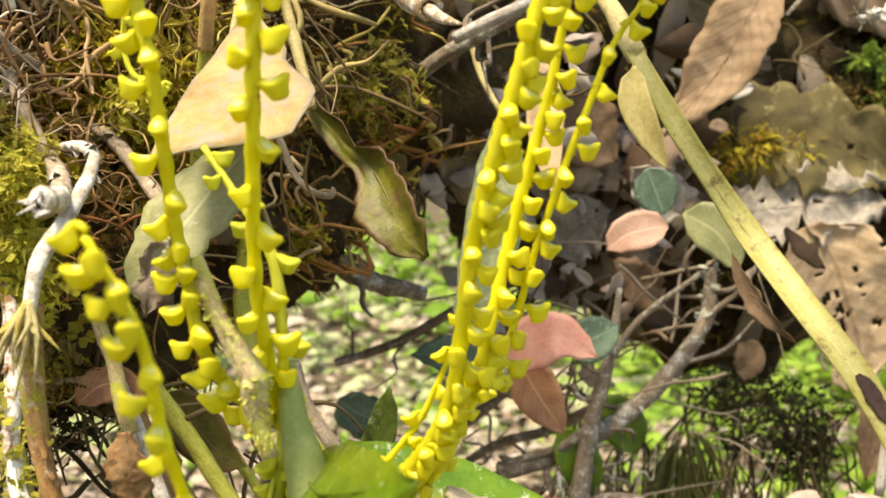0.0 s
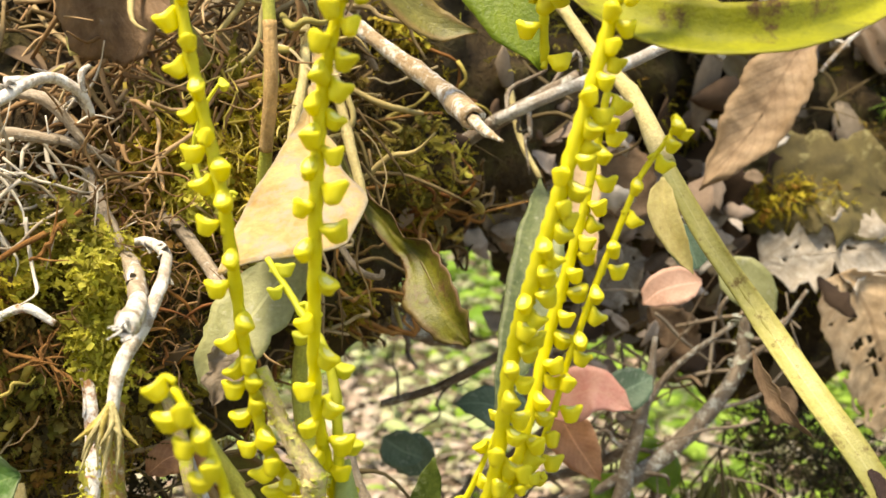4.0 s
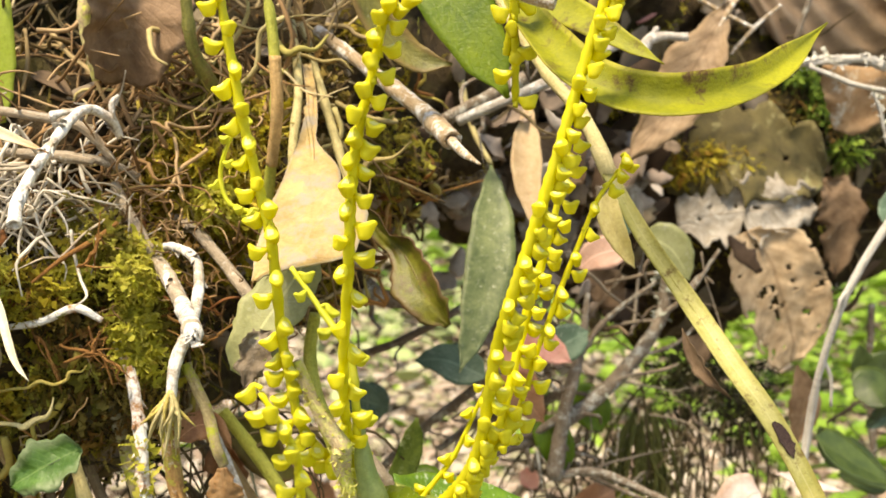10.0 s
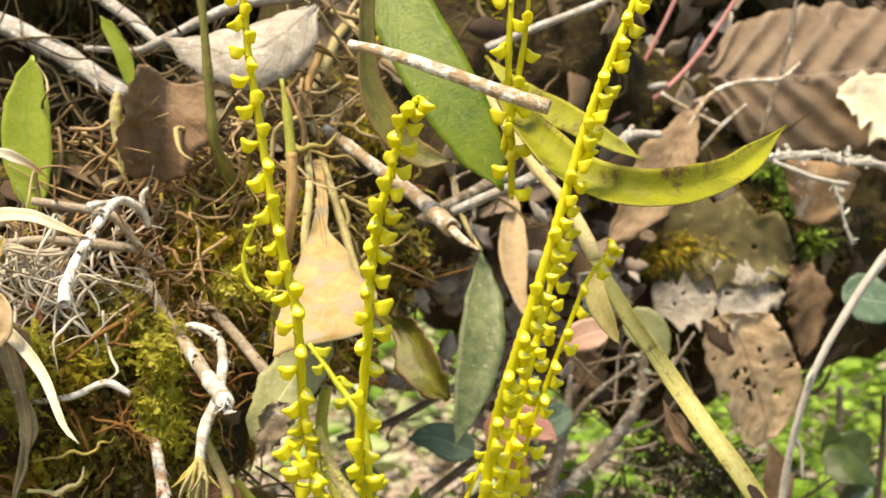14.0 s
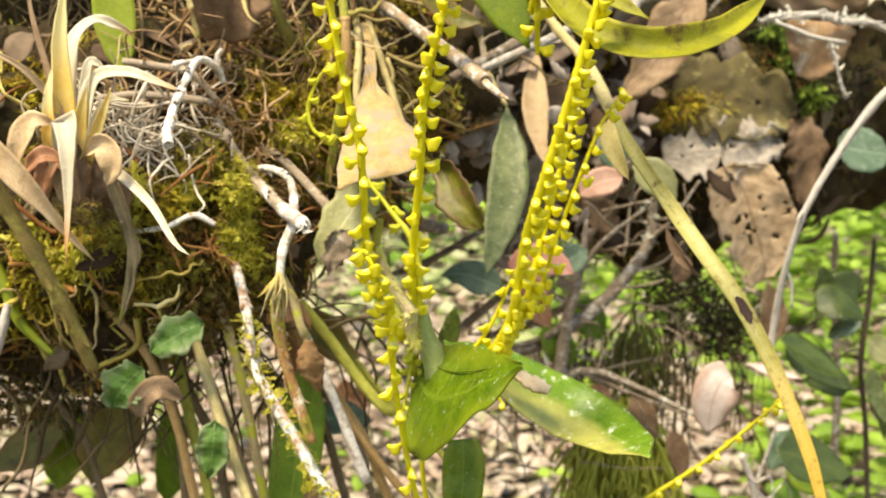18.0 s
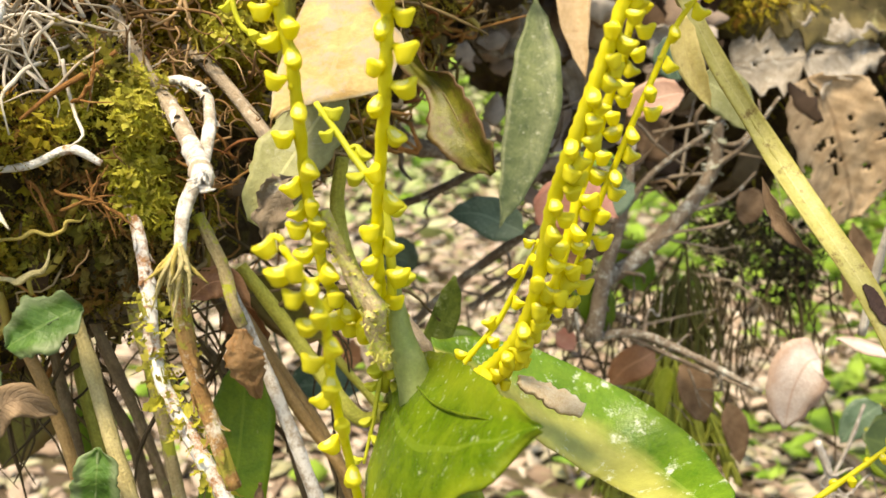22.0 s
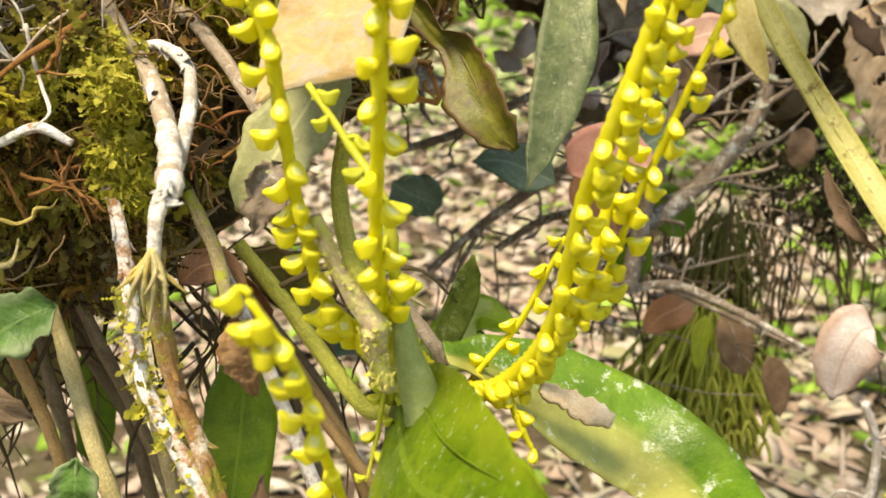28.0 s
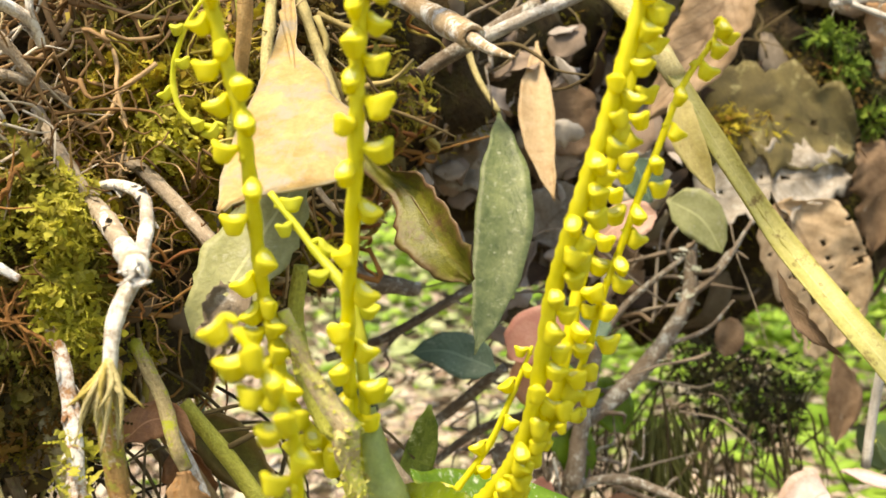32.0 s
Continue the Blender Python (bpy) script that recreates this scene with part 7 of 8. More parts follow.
for _ in range(9):
    a = rnd.uniform(0, 6.28)
    q = Vector((-0.0618, 0.1735, 0.7907)) + Vector((math.cos(a), 0, math.sin(a))) * 0.0012
    part("splinter", tube([q, q + Vector((rnd.gauss(0, .0006), -.0016, rnd.gauss(-.0004, .0006))), q + Vector((rnd.gauss(0, .0012), -rnd.uniform(.002, .004), rnd.gauss(-.0008, .001)))], [.0005, .0004, .0002], n=6, seg=5, lump=.3), M_ROOTW, e)
e = stem("aerial_root", [(-0.0872, 0.2480, 0.7970), (-0.0795, 0.2430, 0.7989), (-0.0712, 0.2300, 0.7972), (-0.0680, 0.2150, 0.7917), (-0.0680, 0.2020, 0.7850), (-0.0706, 0.1960, 0.7780), (-0.0716, 0.1930, 0.7674)], [.0010, .0012, .0014, .0014, .0016, .0015, .0011], M_ROOTW, "white looped aerial root", "root", "aerial roots", lump=.25, n=40, flakes=8)
FAN = Vector((-0.0713, 0.1930, 0.7701))
rnd = random.Random(5)
for _ in range(20):
    out = Vector((rnd.gauss(-0.25, 0.55), rnd.uniform(-0.7, 0.1), -rnd.uniform(0.35, 1.1))).normalized() * rnd.uniform(0.003, 0.006)
    fall = Vector((rnd.gauss(-0.0005, 0.0012), 0, -rnd.uniform(0.001, 0.006)))
    part("rootlet", tube([FAN + Vector((0, 0, 0.002)), FAN + out * 0.6, FAN + out + fall * 0.5, FAN + out * 1.15 + fall * 1.5], [.0006, .00055, .00045, .00015], n=10, seg=5, lump=.2), rnd.choice((M_STEMY, M_STEMY, M_GOLDSTEM)), e, "pale straw-coloured rootlet")
stem("aerial_root", [(-0.0876, 0.2720, 0.8041), (-0.0782, 0.2640, 0.8012), (-0.0668, 0.2500, 0.7929), (-0.0579, 0.2380, 0.7853), (-0.0508, 0.2320, 0.7796)], [.0014, .0017, .0018, .0018, .0015], M_ROOTG, "brown aerial root over the moss", "root", "aerial roots", lump=.15)
LOWER = [(-0.0956, 0.2400, 0.7733), (-0.0898, 0.2320, 0.7631), (-0.0865, 0.2240, 0.7518), (-0.0826, 0.2140, 0.7340), (-0.0736, 0.2060, 0.7198), (-0.0610, 0.1980, 0.6995), (-0.0539, 0.1940, 0.6871)]
e = stem("aerial_root", [(-0.0956, 0.2400, 0.7733), (-0.0898, 0.2320, 0.7631), (-0.0865, 0.2240, 0.7518), (-0.0826, 0.2140, 0.7340), (-0.0736, 0.2060, 0.7198), (-0.0610, 0.1980, 0.6995), (-0.0539, 0.1940, 0.6871)], [.0013, .0016, .0018, .0018, .0020, .0020, .0019], M_ROOTRED, "long mossy white and red aerial root", "root", "aerial roots", lump=.2, n=44, flakes=14)
crust(e, LOWER, 0.0014, 380, 0.0036, M_LEAFY, 12, "yellow-green moss on the root", (0.36, 0.95))
e = stem("aerial_root", [(-0.0713, 0.1960, 0.7709), (-0.0730, 0.1980, 0.7606), (-0.0717, 0.1980, 0.7447), (-0.0677, 0.1970, 0.7299), (-0.0627, 0.1950, 0.7137)], [.0016, .0022, .0020, .0019, .0018], M_ROOTWARM, "rusty brown root under a tuft of rootlets", "root", "aerial roots", lump=.18, n=36, flakes=10)
crust(e, [(-0.0713, 0.1960, 0.7709), (-0.0730, 0.1980, 0.7606), (-0.0717, 0.1980, 0.7447), (-0.0677, 0.1970, 0.7299)], 0.0014, 60, 0.0018, M_LEAFY, 13, "yellow-green moss on the root", (0.0, 0.7))
stem("aerial_root", [(-0.0950, 0.2500, 0.8290), (-0.0960, 0.2450, 0.8340), (-0.1010, 0.2380, 0.8370), (-0.1020, 0.2150, 0.8310), (-0.1030, 0.1960, 0.8230), (-0.1030, 0.1870, 0.8180), (-0.1020, 0.1810, 0.8140)], [.0011, .0014, .0014, .0013, .0014, .0016, .0017], M_ROOTW, "pale curved aerial root with peeling skin, broken off", "root", "aerial roots", lump=.25, n=44, flakes=18, hollow=True, twigs=(([(-0.1000, 0.2390, 0.8370), (-0.1060, 0.2350, 0.8362), (-0.1085, 0.2330, 0.8352)], [.0008, .0010, .0016]), ([(-0.0955, 0.2470, 0.8310), (-0.0958, 0.2460, 0.8380), (-0.0945, 0.2480, 0.8405)], [.0009, .0010, .0006])))
stem("aerial_root", [(-0.1250, 0.2500, 0.8240), (-0.1130, 0.2500, 0.8240), (-0.1010, 0.2520, 0.8220), (-0.0920, 0.2580, 0.8170)], [.0010, .0013, .0014, .0010], M_ROOTG, "olive-brown root arching over the fine roots", "root", "aerial roots", lump=.2)
stem("aerial_root", [(-0.1378, 0.2450, 0.8239), (-0.1239, 0.2430, 0.8249), (-0.1123, 0.2430, 0.8241), (-0.1011, 0.2450, 0.8223)], [.0010, .0014, .0015, .0011], M_ROOTG, "grey-brown root lying on the log", "root", "aerial roots", lump=.2)
stem("aerial_root", [(-0.1296, 0.2500, 0.8362), (-0.1171, 0.2500, 0.8344), (-0.1054, 0.2500, 0.8318), (-0.0976, 0.2520, 0.8221)], [.0012, .0015, .0016, .0012], M_ROOTG, "brown root on the log", "root", "aerial roots", lump=.2)
stem("fleshy_root", [(-0.1283, 0.2220, 0.7927), (-0.1250, 0.2200, 0.7834), (-0.1208, 0.2180, 0.7740), (-0.1252, 0.2180, 0.7627)], [.0010, .0012, .0010, .0005], M_ROOTMOSS, "mossy yellow root hanging from the log", "root", "aerial roots", lump=.3)
stem("yellow_root", [(-0.1251, 0.2250, 0.7852), (-0.1241, 0.2220, 0.7730), (-0.1265, 0.2220, 0.7600), (-0.1303, 0.2240, 0.7464)], [.0012, .0013, .0010, .0005], M_ROOTMOSS, "mossy root dangling from the log", "root", "aerial roots", lump=.3)
stem("rust_root", [(-0.1244, 0.2280, 0.7791), (-0.1131, 0.2280, 0.7806), (-0.1033, 0.2280, 0.7846), (-0.0962, 0.2280, 0.7812)], [.0008, .001, .0012, .0008], M_ROOTRED, "rust-brown root across the moss", "root", "aerial roots", lump=.2)
stem("rust_root", [(-0.1144, 0.2280, 0.7914), (-0.1071, 0.2320, 0.7973), (-0.0977, 0.2380, 0.8030), (-0.0939, 0.2400, 0.8061)], [.0004, .0007, .0008, .0006], M_ROOTRUST, "thin red-brown root slanting over moss", "root", "aerial roots", lump=.2)
def rust_roots(*rows):
    for pts, rad, mat, lab in rows:
        rad *= 0.6
        rnd = random.Random(int(abs(pts[0][0]) * 1e5))
        run = [p + Vector((rnd.gauss(0, .0005), rnd.gauss(0, .0005), rnd.gauss(0, .0007))) for p, t in glide(pts, 8)]
        shoots = []
        for k in (2, 3, 5, 6):
            d = (run[k] - run[k - 1]).normalized() * rnd.uniform(.003, .007) + Vector((rnd.gauss(0, .001), -.0008, rnd.gauss(-.0012, .002)))
            shoots.append(([run[k], run[k] + d * .4 + Vector((0, 0, rnd.gauss(0, .0006))), run[k] + d], [rad * .6, rad * .45, rad * .2]))
        stem("rust_root", run, [rad * .7, rad, rad * .9, rad * .4], mat, lab, "root", "aerial roots", lump=.5, seg=7, n=36, twigs=shoots if mat is M_ROOTRUST else ())


rust_roots(
    ([(-0.1077, 0.2260, 0.7746), (-0.1005, 0.2250, 0.7735), (-0.0966, 0.2250, 0.7714), (-0.0930, 0.2260, 0.7677)], .0009, M_ROOTRUST, "rust-orange root winding over the moss"),
    ([(-0.1060, 0.2260, 0.7700), (-0.1002, 0.2240, 0.7728), (-0.0970, 0.2260, 0.7754), (-0.0956, 0.2300, 0.7765)], .0008, M_ROOTRUST, "thin orange root among moss"),
    ([(-0.0992, 0.2240, 0.7717), (-0.0976, 0.2250, 0.7757), (-0.0998, 0.2280, 0.7794)], .0007, M_ROOTRUST, "forked orange root end"),
    ([(-0.0966, 0.2250, 0.7714), (-0.0932, 0.2240, 0.7706), (-0.0911, 0.2250, 0.7653)], .0007, M_ROOTRUST, "drooping thin orange root"),
    ([(-0.1036, 0.2320, 0.7940), (-0.0996, 0.2320, 0.7982), (-0.0964, 0.2350, 0.8019)], .0010, M_ROOTRUST, "rusty root slanting over the log"),
)
rust_roots(
    ([(-0.1230, 0.2200, 0.7549), (-0.1160, 0.2190, 0.7549), (-0.1101, 0.2200, 0.7568), (-0.1086, 0.2240, 0.7610)], .0013, M_STEMY, "fleshy golden root curling under the log"),
    ([(-0.1231, 0.2240, 0.7632), (-0.1127, 0.2220, 0.7652), (-0.1052, 0.2240, 0.7672), (-0.1009, 0.2280, 0.7691)], .0008, M_GOLDSTEM, "thin golden root on the moss"),
    ([(-0.1433, 0.2260, 0.7666), (-0.1367, 0.2220, 0.7526), (-0.1392, 0.2220, 0.7375)], .0010, M_ROOTMOSS, "mossy root dangling in shade"),
    ([(-0.1187, 0.2320, 0.7803), (-0.1111, 0.2290, 0.7734), (-0.1090, 0.2300, 0.7619)], .0008, M_ROOTRUST, "short orange root in the moss"),
)
stem("orchid_stem", [(-0.1056, 0.2280, 0.7432), (-0.1010, 0.2230, 0.7293), (-0.0955, 0.2160, 0.7143), (-0.0877, 0.2080, 0.6943)], [.0015, .0019, .0020, .0018], M_STEMY, "straw-coloured hanging stem with grey bloom", "orchid stem", "hanging stems", lump=.06, rings=3)
stem("orchid_stem", [(-0.1521, 0.2500, 0.7593), (-0.1367, 0.2470, 0.7440), (-0.1249, 0.2430, 0.7290), (-0.1156, 0.2400, 0.7054), (-0.1103, 0.2380, 0.6790)], [.0016, .0018, .0017, .0017, .0018], M_STEMB, "brown slanting stem under the log", "orchid stem", "hanging stems", lump=.15)
stem("orchid_stem", [(-0.1019, 0.2500, 0.7573), (-0.0961, 0.2460, 0.7381), (-0.0903, 0.2420, 0.7148), (-0.0850, 0.2400, 0.6799)], [.002, .002, .0019, .0018], M_ROOTMOSS, "mossy brown stem under the log", "orchid stem", "hanging stems", lump=.3)
stem("orchid_stem", [(-0.1220, 0.2800, 0.7285), (-0.1186, 0.2800, 0.7061), (-0.1086, 0.2800, 0.6832), (-0.1049, 0.2800, 0.6598)], [.002, .002, .002, .002], M_STEMDARK, "dark stem under the log", "orchid stem", "hanging stems", lump=.15)
stem("orchid_stem", [(-0.0855, 0.2800, 0.7503), (-0.0795, 0.2800, 0.7350), (-0.0645, 0.2750, 0.7120), (-0.0475, 0.2700, 0.6866), (-0.0389, 0.2700, 0.6636)], [.002, .0021, .0021, .002, .002], M_STEMB, "brown smooth stem running down", "orchid stem", "hanging stems", lump=.1)
stem("orchid_stem", [(-0.0923, 0.3000, 0.7319), (-0.0792, 0.3000, 0.7132), (-0.0660, 0.3000, 0.6846), (-0.0571, 0.3000, 0.6502)], [.0018, .0019, .0019, .0019], M_STEMDARK, "dark stem behind others", "orchid stem", "hanging stems", lump=.12)
stem("orchid_stem", [(-0.0707, 0.2650, 0.7439), (-0.0595, 0.2620, 0.7297), (-0.0480, 0.2580, 0.7140), (-0.0374, 0.2500, 0.7047), (-0.0299, 0.2450, 0.7086)], [.0019, .0022, .0023, .0022, .0016], M_STEMG, "green curved leaf stalk", "orchid stem", "hanging stems", lump=.06)
stem("grey_stick", [(-0.0719, 0.2500, 0.7450), (-0.0649, 0.2450, 0.7301), (-0.0550, 0.2370, 0.7081), (-0.0452, 0.2300, 0.6840)], [.0012, .0016, .0019, .002], M_ROOTW, "grey-white dead stem under the log", "stick", lump=.15)
stem("orchid_stem", [(-0.1201, 0.2700, 0.7301), (-0.1176, 0.2650, 0.7127), (-0.1125, 0.2600, 0.6916), (-0.1073, 0.2550, 0.6699)], [.0018, .0022, .0022, .002], M_STEMG, "green-brown stem under the log", "orchid stem", "hanging stems", lump=.1)
stem("orchid_stem", [(-0.0887, 0.2900, 0.7109), (-0.0802, 0.2850, 0.7027), (-0.0757, 0.2800, 0.6835), (-0.0740, 0.2800, 0.6565)], [.0016, .0018, .0018, .0018], M_STEMDARK, "thin dark stem among the others", "orchid stem", "hanging stems", lump=.1)
stem("orchid_stem", [(-0.0787, 0.2500, 0.7628), (-0.0719, 0.2450, 0.7506), (-0.0689, 0.2400, 0.7413), (-0.0667, 0.2400, 0.7355)], [.0016, .0018, .0018, .0014], M_ROOTMOSS, "mossy stem behind the white root", "orchid stem", "hanging stems", lump=.25)
stem("spotted_stem", [(-0.1657, 0.1950, 0.8147), (-0.1584, 0.1980, 0.7972), (-0.1504, 0.2000, 0.7792), (-0.1424, 0.2050, 0.7571), (-0.1368, 0.2120, 0.7350)], [.0024, .0026, .0026, .0025, .0022], M_SPOT, "thick spotted brown and green stem", "orchid stem", "hanging stems", lump=.1, n=34, rings=5, flakes=8)
stem("spotted_stem", [(-0.1785, 0.2400, 0.7684), (-0.1729, 0.2400, 0.7558), (-0.1690, 0.2400, 0.7440), (-0.1590, 0.2420, 0.7315)], [.003, .0026, .002, .0012], M_BRIGHT, "bright green stem under the log", "orchid stem", "hanging stems", lump=.06)
stem("grey_stick", [(-0.1718, 0.2200, 0.7383), (-0.1685, 0.2200, 0.7476), (-0.1668, 0.2220, 0.7555)], [.002, .002, .0012], M_WTWIG, "white root end under the log", "stick", lump=.2)

for pts, rad, mat, lab in (
    ([(-0.1232, 0.2600, 0.7250), (-0.1201, 0.2570, 0.7069), (-0.1170, 0.2550, 0.6911), (-0.1165, 0.2550, 0.6697)], .0017, M_STEMDARK, "dark stem hanging under the log"),
    ([(-0.0774, 0.2750, 0.7382), (-0.0690, 0.2720, 0.7199), (-0.0557, 0.2680, 0.6982), (-0.0406, 0.2650, 0.6769)], .0018, M_STEMB, "brown stem running down to the ground"),
    ([(-0.0786, 0.3000, 0.7207), (-0.0665, 0.3000, 0.6988), (-0.0520, 0.3000, 0.6758), (-0.0423, 0.3000, 0.6386)], .0017, M_STEMDARK, "dark slanting stem below the log"),
    ([(-0.0681, 0.2900, 0.7338), (-0.0576, 0.2900, 0.7219), (-0.0450, 0.2880, 0.7052), (-0.0321, 0.2850, 0.6905)], .0014, M_STEMG, "thin green stem below the log"),
    ([(-0.1826, 0.2900, 0.7168), (-0.1751, 0.2900, 0.6985), (-0.1631, 0.2900, 0.6797), (-0.1577, 0.2900, 0.6559)], .0016, M_STEMDARK, "dark thin stem in shade"),
    ([(-0.1163, 0.2620, 0.7420), (-0.1085, 0.2600, 0.7214), (-0.0988, 0.2580, 0.6962), (-0.0910, 0.2560, 0.6706)], .0016, M_STEMDARK, "dark stem between lighter ones"),
):
    stem("orchid_stem", pts, [rad * .8, rad, rad, rad * .9], mat, lab, "orchid stem", "hanging stems", lump=.12, rings=2)
leaf("dead_leaf", [(-0.0820, 0.2500, 0.7395), (-0.0761, 0.2500, 0.7441), (-0.0707, 0.2500, 0.7434), (-0.0657, 0.2500, 0.7367)], 0.009, M_ORANGE, "reddish brown dead leaf caught between roots", "dead leaves", shape="ovate", wave=.15, ragged=.2, seed=22)
leaf("dead_leaf", [(-0.0653, 0.2500, 0.6844), (-0.0670, 0.2500, 0.6726), (-0.0705, 0.2500, 0.6582)], 0.006, M_BROWN, "brown torn leaf edge", "dead leaves", shape="lance", wave=.2, ragged=.3, seed=23)
leaf("pink_leaf", [(-0.0495, 0.5000, 0.6165), (-0.0610, 0.5000, 0.6228), (-0.0637, 0.5000, 0.6352)], 0.018, M_ORANGE, "red-brown leaf low among twigs", "shrub leaves", shape="ovate", wave=.05)
leaf("pink_leaf", [(0.0439, 0.4500, 0.6520), (0.0480, 0.4500, 0.6492), (0.0523, 0.4500, 0.6435)], 0.010, M_PINK, "small red leaf on a dark branch", "shrub leaves", shape="round")
leaf("blue_leaf", [(-0.0778, 0.4200, 0.6366), (-0.0628, 0.4200, 0.6394), (-0.0454, 0.4200, 0.6367)], 0.022, M_BLUE, "dark green leaf low behind the stalks", "shrub leaves", shape="ovate", face=(0, -.7, .8), petiole=[(-0.0900, 0.4150, 0.7680), (-0.0890, 0.4200, 0.7000), (-0.0778, 0.4200, 0.6366)], petiole_r=0.0008)
leaf("blue_leaf", [(-0.2820, 0.5000, 0.4617), (-0.2717, 0.5000, 0.4640), (-0.2604, 0.5000, 0.4621)], 0.02, M_SHADE, "small dark leaf near the ground", "shrub leaves", petiole=[(-0.2820, 0.5000, 0.4617), (-0.2866, 0.5000, 0.4367), (-0.22, 0.62, 0.25), (-0.22, 0.66, -0.02)], rib_mat=M_STEMG, shape="round", face=(0, -.7, .8))
leaf("blue_leaf", [(-0.2205, 0.5000, 0.4750), (-0.2115, 0.5000, 0.4692), (-0.2008, 0.5000, 0.4633)], 0.022, M_SHADE, "small dark green leaf near the ground", "shrub leaves", petiole=[(-0.2205, 0.5000, 0.4750), (-0.2240, 0.5000, 0.4505), (-0.22, 0.62, 0.25), (-0.22, 0.66, -0.02)], rib_mat=M_STEMG, shape="round", face=(0, -.7, .8))
leaf("blue_leaf", [(-0.2491, 0.5000, 0.4705), (-0.2409, 0.5000, 0.4706), (-0.2316, 0.5000, 0.4668)], 0.018, M_SHADE, "small round leaf near the ground", "shrub leaves", petiole=[(-0.2491, 0.5000, 0.4705), (-0.2531, 0.5000, 0.4458), (-0.22, 0.62, 0.25), (-0.22, 0.66, -0.02)], rib_mat=M_STEMG, shape="round", face=(0, -.7, .8))

stem("grey_root", [(-0.0430, 0.2850, 0.8050), (-0.0400, 0.2830, 0.8000), (-0.0370, 0.2820, 0.7930), (-0.0320, 0.2800, 0.7880), (-0.0270, 0.2780, 0.7870), (-0.0260, 0.2780, 0.7890)], [.0010, .0011, .0010, .0009, .0006], M_ROOTG, "thin grey root hanging in a hook below the dry leaf", "root", "aerial roots", lump=.2)

# ---- bromeliad ----
HEART = Vector((-0.1407, 0.2120, 0.8064))
brom = thing("bromeliad", HEART, "dried yellow and white bromeliad on the log", "bromeliad")


def brom_leaf(pts, width, mat, label, **k):
    bm = bmesh.new()
    blade_into(bm, pts, width, shape=k.pop("shape", "blade"), cup=0.5, wave=k.pop("wave", 0.04), nv=26, **k)
    part("leaf", bm, mat, brom, label)


M_BROMTIP = leaf_mat("leaf_bleached_orange_tip", (0.66, 0.58, 0.40), (0.78, 0.73, 0.60), (0.80, 0.70, 0.46), (0.62, 0.40, 0.16), 0.74, 120.0, 0.5, 0.35, 0.02, tip=(0.62, 0.30, 0.08), tip_from=0.78)
M_BROMHEART = leaf_mat("leaf_golden_heart", (0.80, 0.56, 0.12), (0.90, 0.76, 0.34), (0.86, 0.70, 0.3), None, 0.7, 200.0, 0.45, 0.4, 0.02, tip=(0.88, 0.82, 0.50), tip_from=0.45)
brom_leaf([(-0.1400, 0.2130, 0.8080), (-0.1400, 0.2120, 0.8250), (-0.1400, 0.2110, 0.8410), (-0.1385, 0.2100, 0.8530), (-0.1360, 0.2090, 0.8660)], 0.0074, M_BROMHEART, "upright yellow leaf", face=(.1, -1, .1))
brom_leaf([(-0.1425, 0.2180, 0.8100), (-0.1470, 0.2220, 0.8320), (-0.1510, 0.2240, 0.8470), (-0.1530, 0.2260, 0.8580), (-0.1510, 0.2260, 0.8660)], 0.0026, M_DEADTAN, "thin dry leaf standing behind", face=(-.2, -1, .1))
brom_leaf([(-0.1385, 0.2140, 0.8120), (-0.1380, 0.2160, 0.8360), (-0.1370, 0.2200, 0.8450), (-0.1320, 0.2260, 0.8500), (-0.1250, 0.2300, 0.8480), (-0.1200, 0.2320, 0.8440)], 0.0066, M_BROMTIP, "bleached arching leaf with a yellow tip", face=(-.5, -1, .5))
brom_leaf([(-0.1345, 0.2090, 0.8130), (-0.1310, 0.2080, 0.8350), (-0.1280, 0.2080, 0.8370), (-0.1250, 0.2080, 0.8335)], 0.0040, M_WHITELEAF, "short white curled leaf", face=(-.3, -1, .5))
brom_leaf([(-0.1350, 0.2090, 0.8120), (-0.1290, 0.2070, 0.8310), (-0.1190, 0.2060, 0.8340), (-0.1090, 0.2055, 0.8310), (-0.1010, 0.2050, 0.8280)], 0.0056, M_BROMTIP, "bleached leaf reaching out, orange at the tip", face=(-.1, -1, .9))
brom_leaf([(-0.1350, 0.2110, 0.8100), (-0.1270, 0.2120, 0.8240), (-0.1200, 0.2140, 0.8250)], 0.0036, M_WHITELEAF, "short bleached leaf", face=(0, -1, .8))
brom_leaf([(-0.1410, 0.2110, 0.8180), (-0.1430, 0.2110, 0.8240), (-0.1490, 0.2050, 0.8340), (-0.1560, 0.2000, 0.8400), (-0.1640, 0.1960, 0.8450)], 0.0034, M_DRYTAN, "thin straight tan leaf spreading outward", face=(.2, -1, .7))
brom_leaf([(-0.1390, 0.2070, 0.8090), (-0.1378, 0.2040, 0.8190), (-0.1365, 0.1990, 0.8110), (-0.1362, 0.1950, 0.7960), (-0.1362, 0.1870, 0.7760)], 0.0082, M_BROMTIP, "bleached leaf bent down over the heart", face=(0, -1, .3), shape=[.9, 1, .9, .65, .4, .22, .02])
brom_leaf([(-0.1330, 0.2060, 0.8060), (-0.1270, 0.2040, 0.8200), (-0.1230, 0.2040, 0.8300)], 0.0042, M_GOLD, "upright golden inner leaf", face=(.2, -1, .1))
brom_leaf([(-0.1440, 0.2080, 0.8060), (-0.1440, 0.2080, 0.8240), (-0.1425, 0.2100, 0.8360)], 0.0050, M_BROMHEART, "upright straw inner leaf", face=(-.2, -1, .1))
